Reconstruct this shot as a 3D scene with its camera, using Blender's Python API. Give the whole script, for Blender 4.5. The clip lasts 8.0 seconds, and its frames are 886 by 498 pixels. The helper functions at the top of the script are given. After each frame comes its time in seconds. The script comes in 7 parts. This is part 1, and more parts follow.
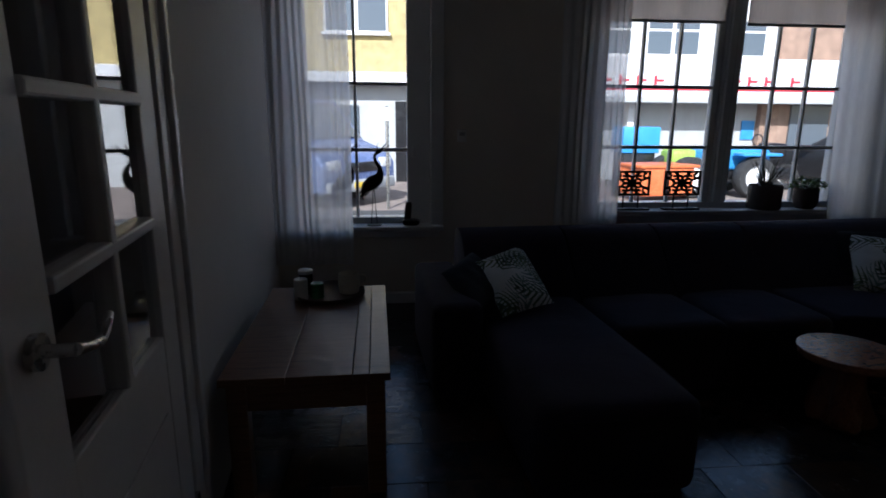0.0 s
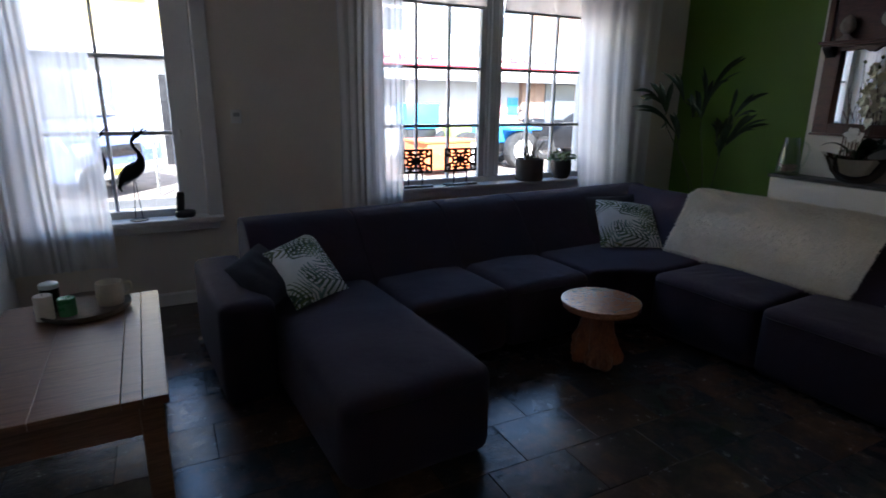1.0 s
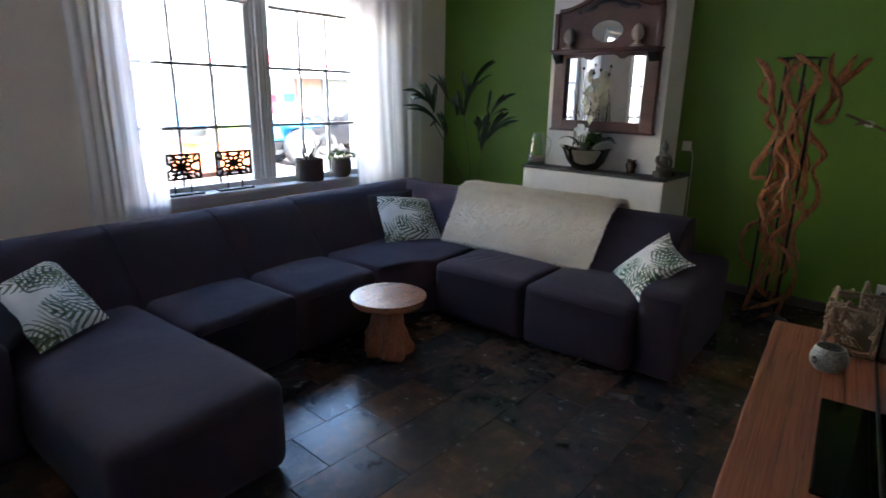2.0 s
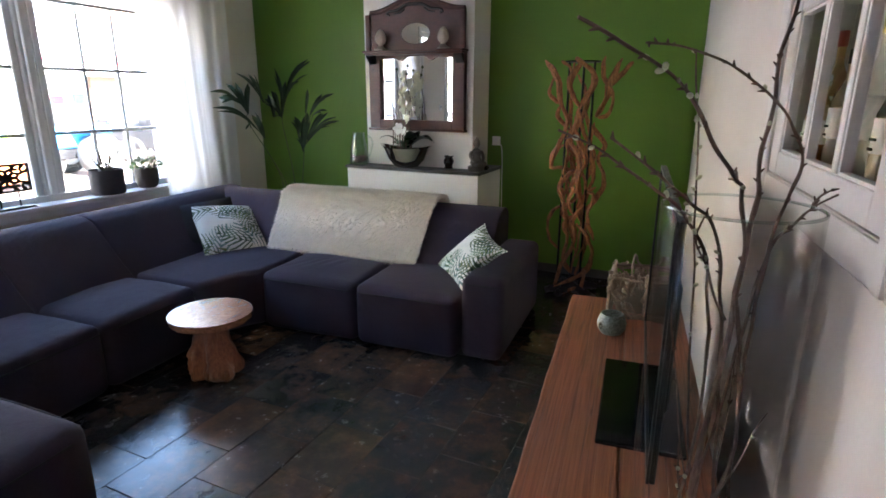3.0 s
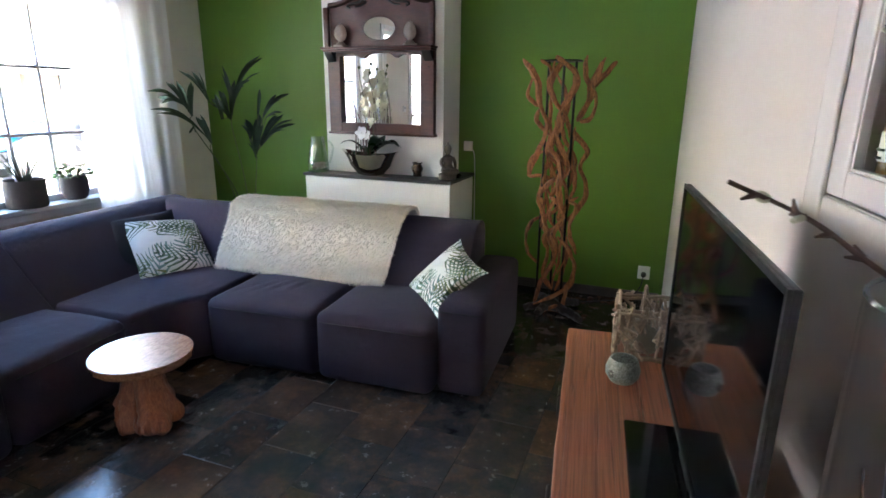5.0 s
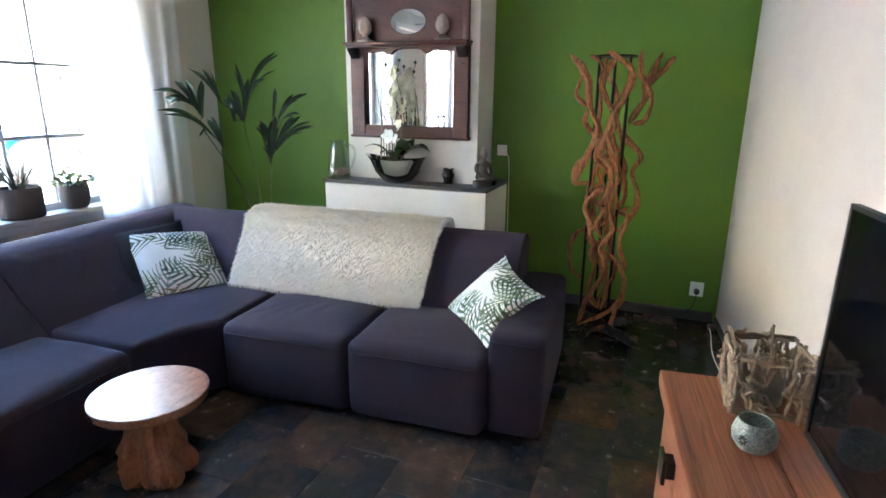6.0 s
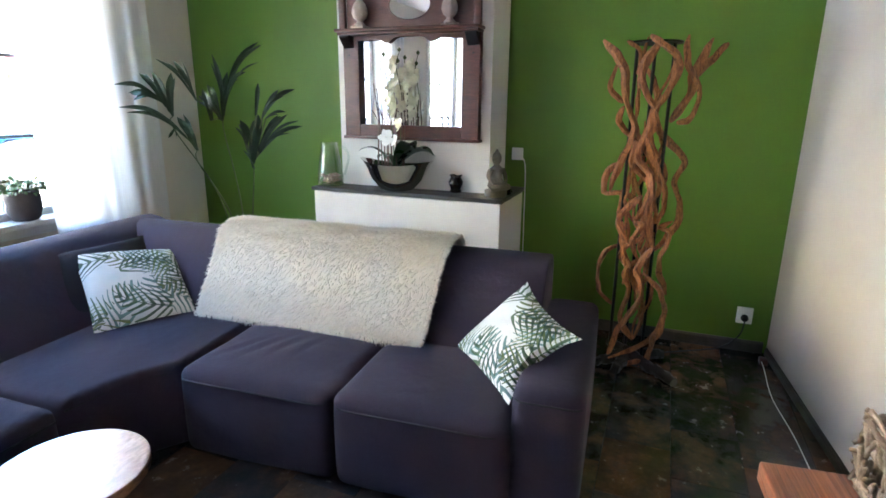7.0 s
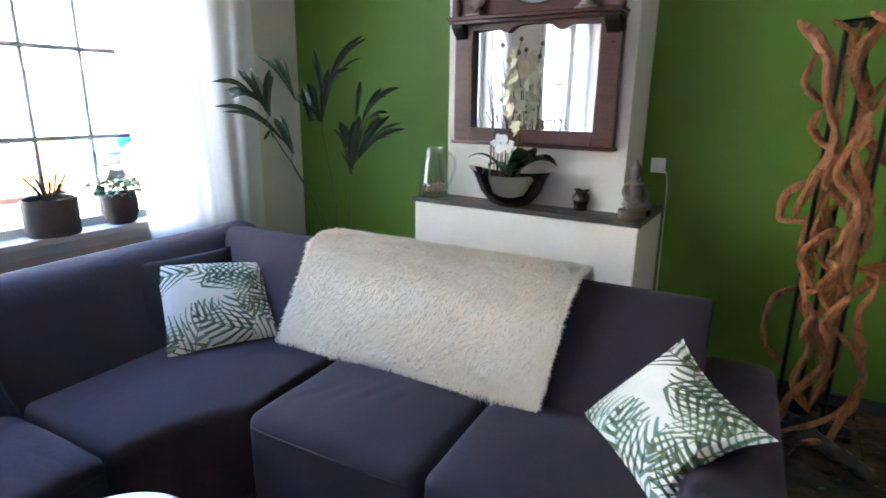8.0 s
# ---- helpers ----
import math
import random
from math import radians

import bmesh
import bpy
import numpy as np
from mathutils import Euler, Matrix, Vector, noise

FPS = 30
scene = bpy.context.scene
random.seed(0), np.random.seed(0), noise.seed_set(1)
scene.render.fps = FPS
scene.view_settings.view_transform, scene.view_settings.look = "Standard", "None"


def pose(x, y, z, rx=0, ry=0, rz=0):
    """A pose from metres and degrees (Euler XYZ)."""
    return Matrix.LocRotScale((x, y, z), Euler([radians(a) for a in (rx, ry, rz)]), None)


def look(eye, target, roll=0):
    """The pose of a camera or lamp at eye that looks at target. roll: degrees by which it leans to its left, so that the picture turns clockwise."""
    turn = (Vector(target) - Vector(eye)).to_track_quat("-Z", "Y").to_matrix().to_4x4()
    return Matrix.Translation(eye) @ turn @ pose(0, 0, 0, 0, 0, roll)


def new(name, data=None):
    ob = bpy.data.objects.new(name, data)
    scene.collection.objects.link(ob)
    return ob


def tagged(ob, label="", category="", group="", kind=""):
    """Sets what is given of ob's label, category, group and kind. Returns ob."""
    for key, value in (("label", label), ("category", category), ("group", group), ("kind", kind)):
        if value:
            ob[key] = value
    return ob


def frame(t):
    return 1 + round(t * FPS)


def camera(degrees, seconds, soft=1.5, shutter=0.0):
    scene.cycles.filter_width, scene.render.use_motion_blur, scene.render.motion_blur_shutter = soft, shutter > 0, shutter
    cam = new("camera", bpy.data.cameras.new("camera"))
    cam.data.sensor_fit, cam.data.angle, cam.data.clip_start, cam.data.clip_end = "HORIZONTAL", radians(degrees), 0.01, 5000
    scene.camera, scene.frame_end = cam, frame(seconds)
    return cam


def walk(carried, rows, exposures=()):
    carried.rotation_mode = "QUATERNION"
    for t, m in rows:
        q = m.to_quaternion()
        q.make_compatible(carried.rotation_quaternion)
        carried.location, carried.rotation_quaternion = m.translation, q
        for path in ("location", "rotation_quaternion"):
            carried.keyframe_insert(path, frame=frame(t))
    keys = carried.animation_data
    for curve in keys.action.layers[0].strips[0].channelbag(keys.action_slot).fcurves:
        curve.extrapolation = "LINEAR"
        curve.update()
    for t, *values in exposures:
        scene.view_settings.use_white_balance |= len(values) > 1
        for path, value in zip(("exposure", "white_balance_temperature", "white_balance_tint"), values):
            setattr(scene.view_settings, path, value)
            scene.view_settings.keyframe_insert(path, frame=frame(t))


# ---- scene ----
cam = camera(77.0, 8.0, 1.6, 0.15)
PATH = [
    (0, (-0.22, -0.107, 1.377), (-0.039, 1.834, 0.93), 0.4),
    (0.5, (-0.202, -0.067, 1.407), (0.311, 1.794, 0.881), 0.4),
    (1, (-0.169, -0.051, 1.411), (0.695, 1.675, 0.888), 0.7),
    (1.5, (-0.148, -0.059, 1.432), (1.035, 1.465, 0.906), 0.8),
    (2, (-0.129, -0.081, 1.451), (1.31, 1.201, 0.92), 0.9),
    (2.1, (-0.119, -0.108, 1.46), (1.365, 1.122, 0.927), 0.6),
    (3.5, (-0.098, -0.166, 1.482), (1.702, 0.525, 0.952), 0.5),
    (4, (-0.052, -0.118, 1.482), (1.753, 0.552, 0.954), 0.4),
    (4.5, (0.117, -0.036, 1.482), (1.922, 0.643, 0.949), 0.6),
    (4.7, (0.172, -0.014, 1.489), (1.974, 0.67, 0.953), 0.6),
    (5.8, (0.432, 0.318, 1.47), (2.232, 1.013, 0.944), 0.5),
    (6, (0.502, 0.383, 1.467), (2.303, 1.076, 0.94), 0.6),
    (6.5, (0.706, 0.491, 1.443), (2.512, 1.175, 0.922), 0.6),
    (7, (0.985, 0.601, 1.424), (2.785, 1.301, 0.906), 0.6),
    (7.5, (1.206, 0.701, 1.408), (2.988, 1.452, 0.9), 0.6),
    (8, (1.402, 0.882, 1.41), (3.049, 1.892, 0.894), 0.8),
]
EXPOSURE = [(0.0, 0.75, 5750, 10), (0.5, 1.55, 5780, 10), (1.0, 2.85, 5880, 10), (1.5, 3.9, 5960, 10), (2.0, 4.38, 6050, 10), (3.5, 5.25, 6250, 10), (4.5, 5.37, 6120, 9), (6.0, 5.75, 5950, 7), (7.0, 5.82, 5900, 7), (7.5, 5.70, 5900, 7), (8.0, 5.60, 5860, 7)]
walk(cam, [(t, look(eye, target, roll)) for t, eye, target, roll in PATH], EXPOSURE)

# ---- daylight ----
world = bpy.data.worlds.new("daylight")
scene.world = world
world.use_nodes = True
wn = world.node_tree
sky = wn.nodes.new("ShaderNodeTexSky")
sky.sky_type, sky.sun_disc = "NISHITA", False
sky.sun_elevation, sky.sun_rotation = radians(35), radians(198)
wn.links.new(sky.outputs[0], wn.nodes["Background"].inputs[0])
wn.nodes["Background"].inputs[1].default_value = 0.15

sun = new("sun", bpy.data.lights.new("sun", "SUN"))
sun.data.energy, sun.data.angle, sun.data.color = 5.0, radians(0.5), (1.0, 0.97, 0.93)
sun.matrix_world = look((-3, -9, 6.6), (0, 0, 0))


# ---- materials ----
def nodes_of(name):
    m = bpy.data.materials.new(name)
    m.use_nodes = True
    return m, m.node_tree, m.node_tree.nodes["Principled BSDF"]


def tint(c, k):
    return (min(1, c[0] * k), min(1, c[1] * k), min(1, c[2] * k), 1)


def noise_node(t, scale, detail=4, rough=0.6, stretch=None, coord="Object"):
    n = t.nodes.new("ShaderNodeTexNoise")
    n.inputs["Scale"].default_value, n.inputs["Detail"].default_value = scale, detail
    n.inputs["Roughness"].default_value = rough
    c = t.nodes.new("ShaderNodeTexCoord")
    if stretch:
        mp = t.nodes.new("ShaderNodeMapping")
        mp.inputs["Scale"].default_value = stretch
        t.links.new(c.outputs[coord], mp.inputs[0])
        t.links.new(mp.outputs[0], n.inputs["Vector"])
    else:
        t.links.new(c.outputs[coord], n.inputs["Vector"])
    return n


def ramp(t, source, stops):
    r = t.nodes.new("ShaderNodeValToRGB")
    while len(r.color_ramp.elements) < len(stops):
        r.color_ramp.elements.new(0.5)
    for e, (p, c) in zip(r.color_ramp.elements, stops):
        e.position, e.color = p, (*c[:3], 1)
    t.links.new(source, r.inputs[0])
    return r


def mix(t, a, b, fac, mode="MIX"):
    m = t.nodes.new("ShaderNodeMix")
    m.data_type, m.blend_type = "RGBA", mode
    for s, v in ((0, fac), (6, a), (7, b)):
        if hasattr(v, "links"):
            t.links.new(v, m.inputs[s])
        else:
            m.inputs[s].default_value = v
    return m.outputs[2]


def bump(t, bsdf, source, strength, distance=0.01):
    b = t.nodes.new("ShaderNodeBump")
    b.inputs["Strength"].default_value, b.inputs["Distance"].default_value = strength, distance
    t.links.new(source, b.inputs["Height"])
    old = bsdf.inputs["Normal"].links
    if old:
        t.links.new(old[0].from_socket, b.inputs["Normal"])
    t.links.new(b.outputs[0], bsdf.inputs["Normal"])


def plain(name, color, rough=0.6, metal=0.0, vary=0.12, scale=6.0, fine=120.0, relief=0.15, stretch=None, sheen=0.0, per_piece=0.0):
    """A surface with large stains, fine grain and relief."""
    m, t, b = nodes_of(name)
    big, small = noise_node(t, scale, 5, stretch=stretch), noise_node(t, fine, 3, stretch=stretch)
    c = ramp(t, big.outputs[0], [(0.3, tint(color, 1 - vary)), (0.7, tint(color, 1 + vary))]).outputs[0]
    g = ramp(t, small.outputs[0], [(0.3, (1 - vary, 1 - vary, 1 - vary)), (0.7, (1, 1, 1))]).outputs[0]
    c = mix(t, c, g, 0.6, "MULTIPLY")
    if per_piece:
        o = t.nodes.new("ShaderNodeObjectInfo")
        r = ramp(t, o.outputs["Random"], [(0, (1 - per_piece,) * 3), (1, (1, 1, 1))]).outputs[0]
        c = mix(t, c, r, 1.0, "MULTIPLY")
    t.links.new(c, b.inputs["Base Color"])
    rr = ramp(t, big.outputs[0], [(0.3, (max(0, rough - 0.08),) * 3), (0.7, (min(1, rough + 0.08),) * 3)])
    t.links.new(rr.outputs[0], b.inputs["Roughness"])
    b.inputs["Metallic"].default_value = metal
    if sheen:
        b.inputs["Sheen Weight"].default_value = sheen
    if relief:
        bump(t, b, small.outputs[0], relief, 0.004)
    return m


def wood(name, dark, light, rough=0.45, stretch=(2, 30, 30), relief=0.4, cracks=0.0):
    """Grain runs along the axis with the smallest stretch."""
    m, t, b = nodes_of(name)
    grain, fibre = noise_node(t, 1.6, 6, 0.65, stretch), noise_node(t, 9, 4, 0.7, stretch)
    c = ramp(t, grain.outputs[0], [(0.28, dark), (0.5, light), (0.72, tint(dark, 1.3))]).outputs[0]
    f = ramp(t, fibre.outputs[0], [(0.35, (0.5, 0.45, 0.42)), (0.6, (1, 1, 1))]).outputs[0]
    c = mix(t, c, f, 0.75, "MULTIPLY")
    if cracks:
        k = noise_node(t, 0.9, 3, 0.5, stretch)
        line = ramp(t, k.outputs[0], [(0.488, (1, 1, 1)), (0.497, (0.12, 0.08, 0.06)), (0.503, (0.12, 0.08, 0.06)), (0.512, (1, 1, 1))]).outputs[0]
        c = mix(t, c, line, cracks, "MULTIPLY")
        bump(t, b, line, 0.6, 0.004)
    t.links.new(c, b.inputs["Base Color"])
    b.inputs["Roughness"].default_value = rough
    bump(t, b, fibre.outputs[0], relief, 0.003)
    return m


def clear_glass(name, color=(0.95, 0.98, 0.97), rough=0.0):
    m, t, b = nodes_of(name)
    b.inputs["Base Color"].default_value = (*color, 1)
    b.inputs["Roughness"].default_value = rough
    b.inputs["Transmission Weight"].default_value = 1.0
    b.inputs["IOR"].default_value = 1.45
    return m


def pane_glass(name, floor_gloss=0.05, edge=1.2, power=3.5, tone=(1, 1, 1)):
    """Thin flat or blown glass: passes light straight, mirrors more towards its rims."""
    m, t, b = nodes_of(name)
    tr, gl, mx = t.nodes.new("ShaderNodeBsdfTransparent"), t.nodes.new("ShaderNodeBsdfGlossy"), t.nodes.new("ShaderNodeMixShader")
    tr.inputs[0].default_value = (*tone, 1)
    gl.inputs["Roughness"].default_value = 0.02
    lw, pw, sc = t.nodes.new("ShaderNodeLayerWeight"), t.nodes.new("ShaderNodeMath"), t.nodes.new("ShaderNodeMath")
    lw.inputs[0].default_value = 0.5
    pw.operation, sc.operation = "POWER", "MULTIPLY_ADD"
    pw.inputs[1].default_value, sc.inputs[1].default_value, sc.inputs[2].default_value = power, edge, floor_gloss
    sc.use_clamp = True
    t.links.new(lw.outputs["Facing"], pw.inputs[0])
    t.links.new(pw.outputs[0], sc.inputs[0])
    t.links.new(sc.outputs[0], mx.inputs[0])
    t.links.new(tr.outputs[0], mx.inputs[1])
    t.links.new(gl.outputs[0], mx.inputs[2])
    t.links.new(mx.outputs[0], t.nodes["Material Output"].inputs[0])
    return m


def sheer(name, color, clear=0.45):
    """Thin woven net: part see-through, part lit from behind."""
    m, t, b = nodes_of(name)
    tl, tr, df = t.nodes.new("ShaderNodeBsdfTranslucent"), t.nodes.new("ShaderNodeBsdfTransparent"), t.nodes.new("ShaderNodeBsdfDiffuse")
    threads = noise_node(t, 260, 2, 0.5, (1, 1, 0.05))
    col = ramp(t, threads.outputs[0], [(0.3, tint(color, 0.9)), (0.7, color)]).outputs[0]
    t.links.new(col, tl.inputs[0])
    t.links.new(col, df.inputs[0])
    a, c = t.nodes.new("ShaderNodeMixShader"), t.nodes.new("ShaderNodeMixShader")
    a.inputs[0].default_value = 0.06
    t.links.new(tl.outputs[0], a.inputs[1])
    t.links.new(df.outputs[0], a.inputs[2])
    c.inputs[0].default_value = clear
    t.links.new(a.outputs[0], c.inputs[1])
    t.links.new(tr.outputs[0], c.inputs[2])
    t.links.new(c.outputs[0], t.nodes["Material Output"].inputs[0])
    return m


def slate(name):
    """Riven slate tile: dark blue-grey with rust, cleft ridges, each tile its own tone."""
    m, t, b = nodes_of(name)
    o = t.nodes.new("ShaderNodeObjectInfo")
    big, mid, fine, cleft = noise_node(t, 5.5, 6, 0.65), noise_node(t, 16, 7, 0.7), noise_node(t, 90, 5, 0.65), noise_node(t, 9, 5, 0.6, (1.0, 2.4, 1.0))
    far = t.nodes.new("ShaderNodeMath")
    far.operation = "MULTIPLY"
    far.inputs[1].default_value = 61.0
    t.links.new(o.outputs["Random"], far.inputs[0])
    for n in (big, mid, fine, cleft):
        n.noise_dimensions = "4D"
        t.links.new(far.outputs[0], n.inputs["W"])
    tone = ramp(t, o.outputs["Random"], [(0.0, (0.018, 0.027, 0.036)), (0.28, (0.040, 0.044, 0.046)), (0.45, (0.062, 0.050, 0.040)), (0.62, (0.115, 0.066, 0.038)), (0.74, (0.014, 0.022, 0.032)), (0.88, (0.060, 0.056, 0.050)), (1.0, (0.030, 0.042, 0.050))]).outputs[0]
    stain = ramp(t, big.outputs[0], [(0.36, (0.016, 0.021, 0.026)), (0.50, (0.062, 0.046, 0.034)), (0.60, (0.165, 0.086, 0.042)), (0.72, (0.100, 0.086, 0.070))]).outputs[0]
    c = mix(t, tone, stain, 0.44)
    patch = ramp(t, mid.outputs[0], [(0.36, (0.50, 0.50, 0.52)), (0.50, (0.80, 0.80, 0.80)), (0.66, (1.25, 1.2, 1.15))]).outputs[0]
    c = mix(t, c, patch, 0.50, "MULTIPLY")
    edge = ramp(t, cleft.outputs[0], [(0.47, (0, 0, 0)), (0.497, (1, 1, 1)), (0.503, (1, 1, 1)), (0.53, (0, 0, 0))]).outputs[0]
    flake = ramp(t, fine.outputs[0], [(0.54, (0, 0, 0)), (0.70, (0.60, 0.60, 0.60))]).outputs[0]
    worn = ramp(t, big.outputs[0], [(0.52, (0, 0, 0)), (0.62, (1, 1, 1))]).outputs[0]
    c = mix(t, c, (0.24, 0.21, 0.18, 1), mix(t, mix(t, edge, flake, 1.0, "MULTIPLY"), worn, 1.0, "MULTIPLY"))
    t.links.new(c, b.inputs["Base Color"])
    rr = ramp(t, mid.outputs[0], [(0.3, (0.14,) * 3), (0.55, (0.22,) * 3), (0.75, (0.36,) * 3)])
    t.links.new(rr.outputs[0], b.inputs["Roughness"])
    bump(t, b, cleft.outputs[0], 0.12, 0.010)
    rough_cut = ramp(t, o.outputs["Random"], [(0.0, (0.06,) * 3), (0.55, (0.10,) * 3), (0.80, (0.16,) * 3), (0.92, (0.75,) * 3), (1.0, (0.9,) * 3)])
    t.links.new(rough_cut.outputs[0], b.inputs["Normal"].links[0].from_node.inputs["Strength"])
    bump(t, b, mid.outputs[0], 0.16, 0.005)
    bump(t, b, fine.outputs[0], 0.07, 0.003)
    return m


def leaf_print(name):
    """White cotton printed with scattered green palm fronds: a rib with slanting blades on both sides."""
    m, t, b = nodes_of(name)
    co = t.nodes.new("ShaderNodeTexCoord")
    def calc(op, *vals):
        n = t.nodes.new("ShaderNodeMath")
        n.operation = op
        for k, v in enumerate(vals):
            if isinstance(v, (int, float)):
                n.inputs[k].default_value = v
            else:
                t.links.new(v, n.inputs[k])
        return n.outputs[0]
    wob = noise_node(t, 7, 2)
    c = ramp(t, wob.outputs[0], [(0.3, (0.62, 0.66, 0.64)), (0.7, (0.76, 0.76, 0.73))]).outputs[0]
    for scale, green, deep, shift, blades in ((4.6, (0.13, 0.26, 0.24), (0.06, 0.14, 0.13), 8.1, 165.0), (5.0, (0.17, 0.22, 0.06), (0.07, 0.10, 0.02), 3.7, 190.0), (4.4, (0.055, 0.115, 0.045), (0.014, 0.045, 0.022), 0.6, 170.0)):
        mp = t.nodes.new("ShaderNodeMapping")
        mp.inputs["Location"].default_value = (shift, shift * 0.7, 0)
        t.links.new(co.outputs["Object"], mp.inputs[0])
        cell = t.nodes.new("ShaderNodeTexVoronoi")
        cell.voronoi_dimensions = "2D"
        cell.inputs["Scale"].default_value = scale
        t.links.new(mp.outputs[0], cell.inputs["Vector"])
        off = t.nodes.new("ShaderNodeVectorMath")
        off.operation = "SUBTRACT"
        t.links.new(mp.outputs[0], off.inputs[0])
        t.links.new(cell.outputs["Position"], off.inputs[1])
        sep = t.nodes.new("ShaderNodeSeparateColor")
        t.links.new(cell.outputs["Color"], sep.inputs[0])
        turn = t.nodes.new("ShaderNodeVectorRotate")
        turn.rotation_type = "Z_AXIS"
        t.links.new(calc("MULTIPLY", sep.outputs[0], 6.283), turn.inputs["Angle"])
        t.links.new(off.outputs[0], turn.inputs["Vector"])
        xyz = t.nodes.new("ShaderNodeSeparateXYZ")
        t.links.new(turn.outputs[0], xyz.inputs[0])
        x, y0 = xyz.outputs[0], xyz.outputs[1]
        y = calc("ADD", y0, calc("MULTIPLY", calc("MULTIPLY", x, x), 2.2))
        v = calc("ABSOLUTE", y)
        phase = calc("ADD", calc("MULTIPLY", calc("SUBTRACT", x, calc("ADD", calc("MULTIPLY", v, 0.75), calc("MULTIPLY", calc("MULTIPLY", v, v), 5.0))), blades), calc("MULTIPLY", wob.outputs[0], 5.0))
        wave = calc("SINE", phase)
        thin = calc("SUBTRACT", wave, calc("ADD", calc("MULTIPLY", v, 8.5), 0.02))
        strip = calc("MULTIPLY", calc("GREATER_THAN", thin, 0.0), 1.0)
        rib = calc("LESS_THAN", v, 0.0022)
        ell = calc("ADD", calc("POWER", calc("DIVIDE", calc("ABSOLUTE", x), 0.150), 2.0), calc("POWER", calc("DIVIDE", v, 0.100), 2.0))
        inside = calc("LESS_THAN", ell, 1.0)
        keep = calc("LESS_THAN", sep.outputs[1], 0.78)
        mask = calc("MULTIPLY", calc("MULTIPLY", calc("MAXIMUM", strip, rib), inside), keep)
        hue = ramp(t, wob.outputs[0], [(0.35, green), (0.62, deep)]).outputs[0]
        c = mix(t, c, hue, calc("MULTIPLY", mask, 0.92))
    t.links.new(c, b.inputs["Base Color"])
    b.inputs["Roughness"].default_value = 0.85
    weave = noise_node(t, 400, 2)
    bump(t, b, weave.outputs[0], 0.15, 0.002)
    crease = noise_node(t, 9, 3)
    bump(t, b, crease.outputs[0], 0.35, 0.012)
    return m


def fabric(name, color):
    m, t, b = nodes_of(name)
    cloud, weave, melange = noise_node(t, 3, 4), noise_node(t, 650, 2), noise_node(t, 160, 3, 0.7)
    c = ramp(t, cloud.outputs[0], [(0.3, tint(color, 0.88)), (0.7, tint(color, 1.12))]).outputs[0]
    g = ramp(t, melange.outputs[0], [(0.35, (0.72, 0.72, 0.74)), (0.65, (1, 1, 1))]).outputs[0]
    t.links.new(mix(t, c, g, 0.8, "MULTIPLY"), b.inputs["Base Color"])
    b.inputs["Roughness"].default_value = 0.92
    b.inputs["Sheen Weight"].default_value = 0.03
    b.inputs["Sheen Roughness"].default_value = 0.5
    bump(t, b, weave.outputs[0], 0.3, 0.002)
    folds = noise_node(t, 6, 4)
    bump(t, b, folds.outputs[0], 0.42, 0.02)
    pulls = noise_node(t, 22, 3, 0.5, (1, 0.35, 1))
    bump(t, b, pulls.outputs[0], 0.16, 0.006)
    return m


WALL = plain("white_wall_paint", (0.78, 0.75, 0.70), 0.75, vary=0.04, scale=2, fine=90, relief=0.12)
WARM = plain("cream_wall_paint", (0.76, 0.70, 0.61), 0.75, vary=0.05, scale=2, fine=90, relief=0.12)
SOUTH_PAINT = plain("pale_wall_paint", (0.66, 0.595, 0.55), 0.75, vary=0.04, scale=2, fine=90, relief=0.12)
CUP_PAINT = plain("pale_cupboard_gloss", (0.66, 0.605, 0.57), 0.4, vary=0.05, scale=4, fine=60, relief=0.06)
GREEN = plain("green_wall_paint", (0.116, 0.224, 0.019), 0.6, vary=0.07, scale=1.6, fine=60, relief=0.2)
GLOSS = plain("white_gloss_paint", (0.80, 0.79, 0.77), 0.35, vary=0.05, scale=4, fine=60, relief=0.06)
CEIL = plain("ceiling_paint", (0.80, 0.79, 0.76), 0.8, vary=0.03, scale=2)
SLATE = slate("riven_slate")
GROUT = plain("dark_grout", (0.024, 0.024, 0.024), 0.7, vary=0.3, scale=20)
SOFA = fabric("charcoal_violet_fabric", (0.0285, 0.0180, 0.0365))
SOFA_DARK = fabric("dark_cushion_fabric", (0.016, 0.014, 0.021))
LEAF_PRINT = leaf_print("palm_leaf_cotton")
FUR = plain("cream_sheepskin", (0.86, 0.81, 0.73), 0.95, vary=0.06, scale=14, fine=160, relief=0.5, sheen=0.3)
WOOL = plain("cream_wool_strands", (0.93, 0.89, 0.815), 0.95, vary=0.05, scale=14, fine=160, relief=0.0)
_t = WOOL.node_tree
_thin, _both = _t.nodes.new("ShaderNodeBsdfTranslucent"), _t.nodes.new("ShaderNodeMixShader")
_thin.inputs[0].default_value, _both.inputs[0].default_value = (0.94, 0.905, 0.835, 1), 0.5
_t.links.new(_t.nodes["Principled BSDF"].outputs[0], _both.inputs[1])
_t.links.new(_thin.outputs[0], _both.inputs[2])
_t.links.new(_both.outputs[0], _t.nodes["Material Output"].inputs[0])
CAB_WOOD = wood("reddish_oak", (0.215, 0.070, 0.034), (0.40, 0.150, 0.074), 0.42, (0.45, 24, 24), 0.6, 0.45)
TABLE_WOOD = wood("dark_oak_boards", (0.13, 0.065, 0.04), (0.26, 0.14, 0.085), 0.30, (22, 1.2, 22), 0.25)
STOOL_TOP = wood("polished_teak", (0.24, 0.100, 0.055), (0.40, 0.185, 0.105), 0.26, (4, 10, 10), 0.03)
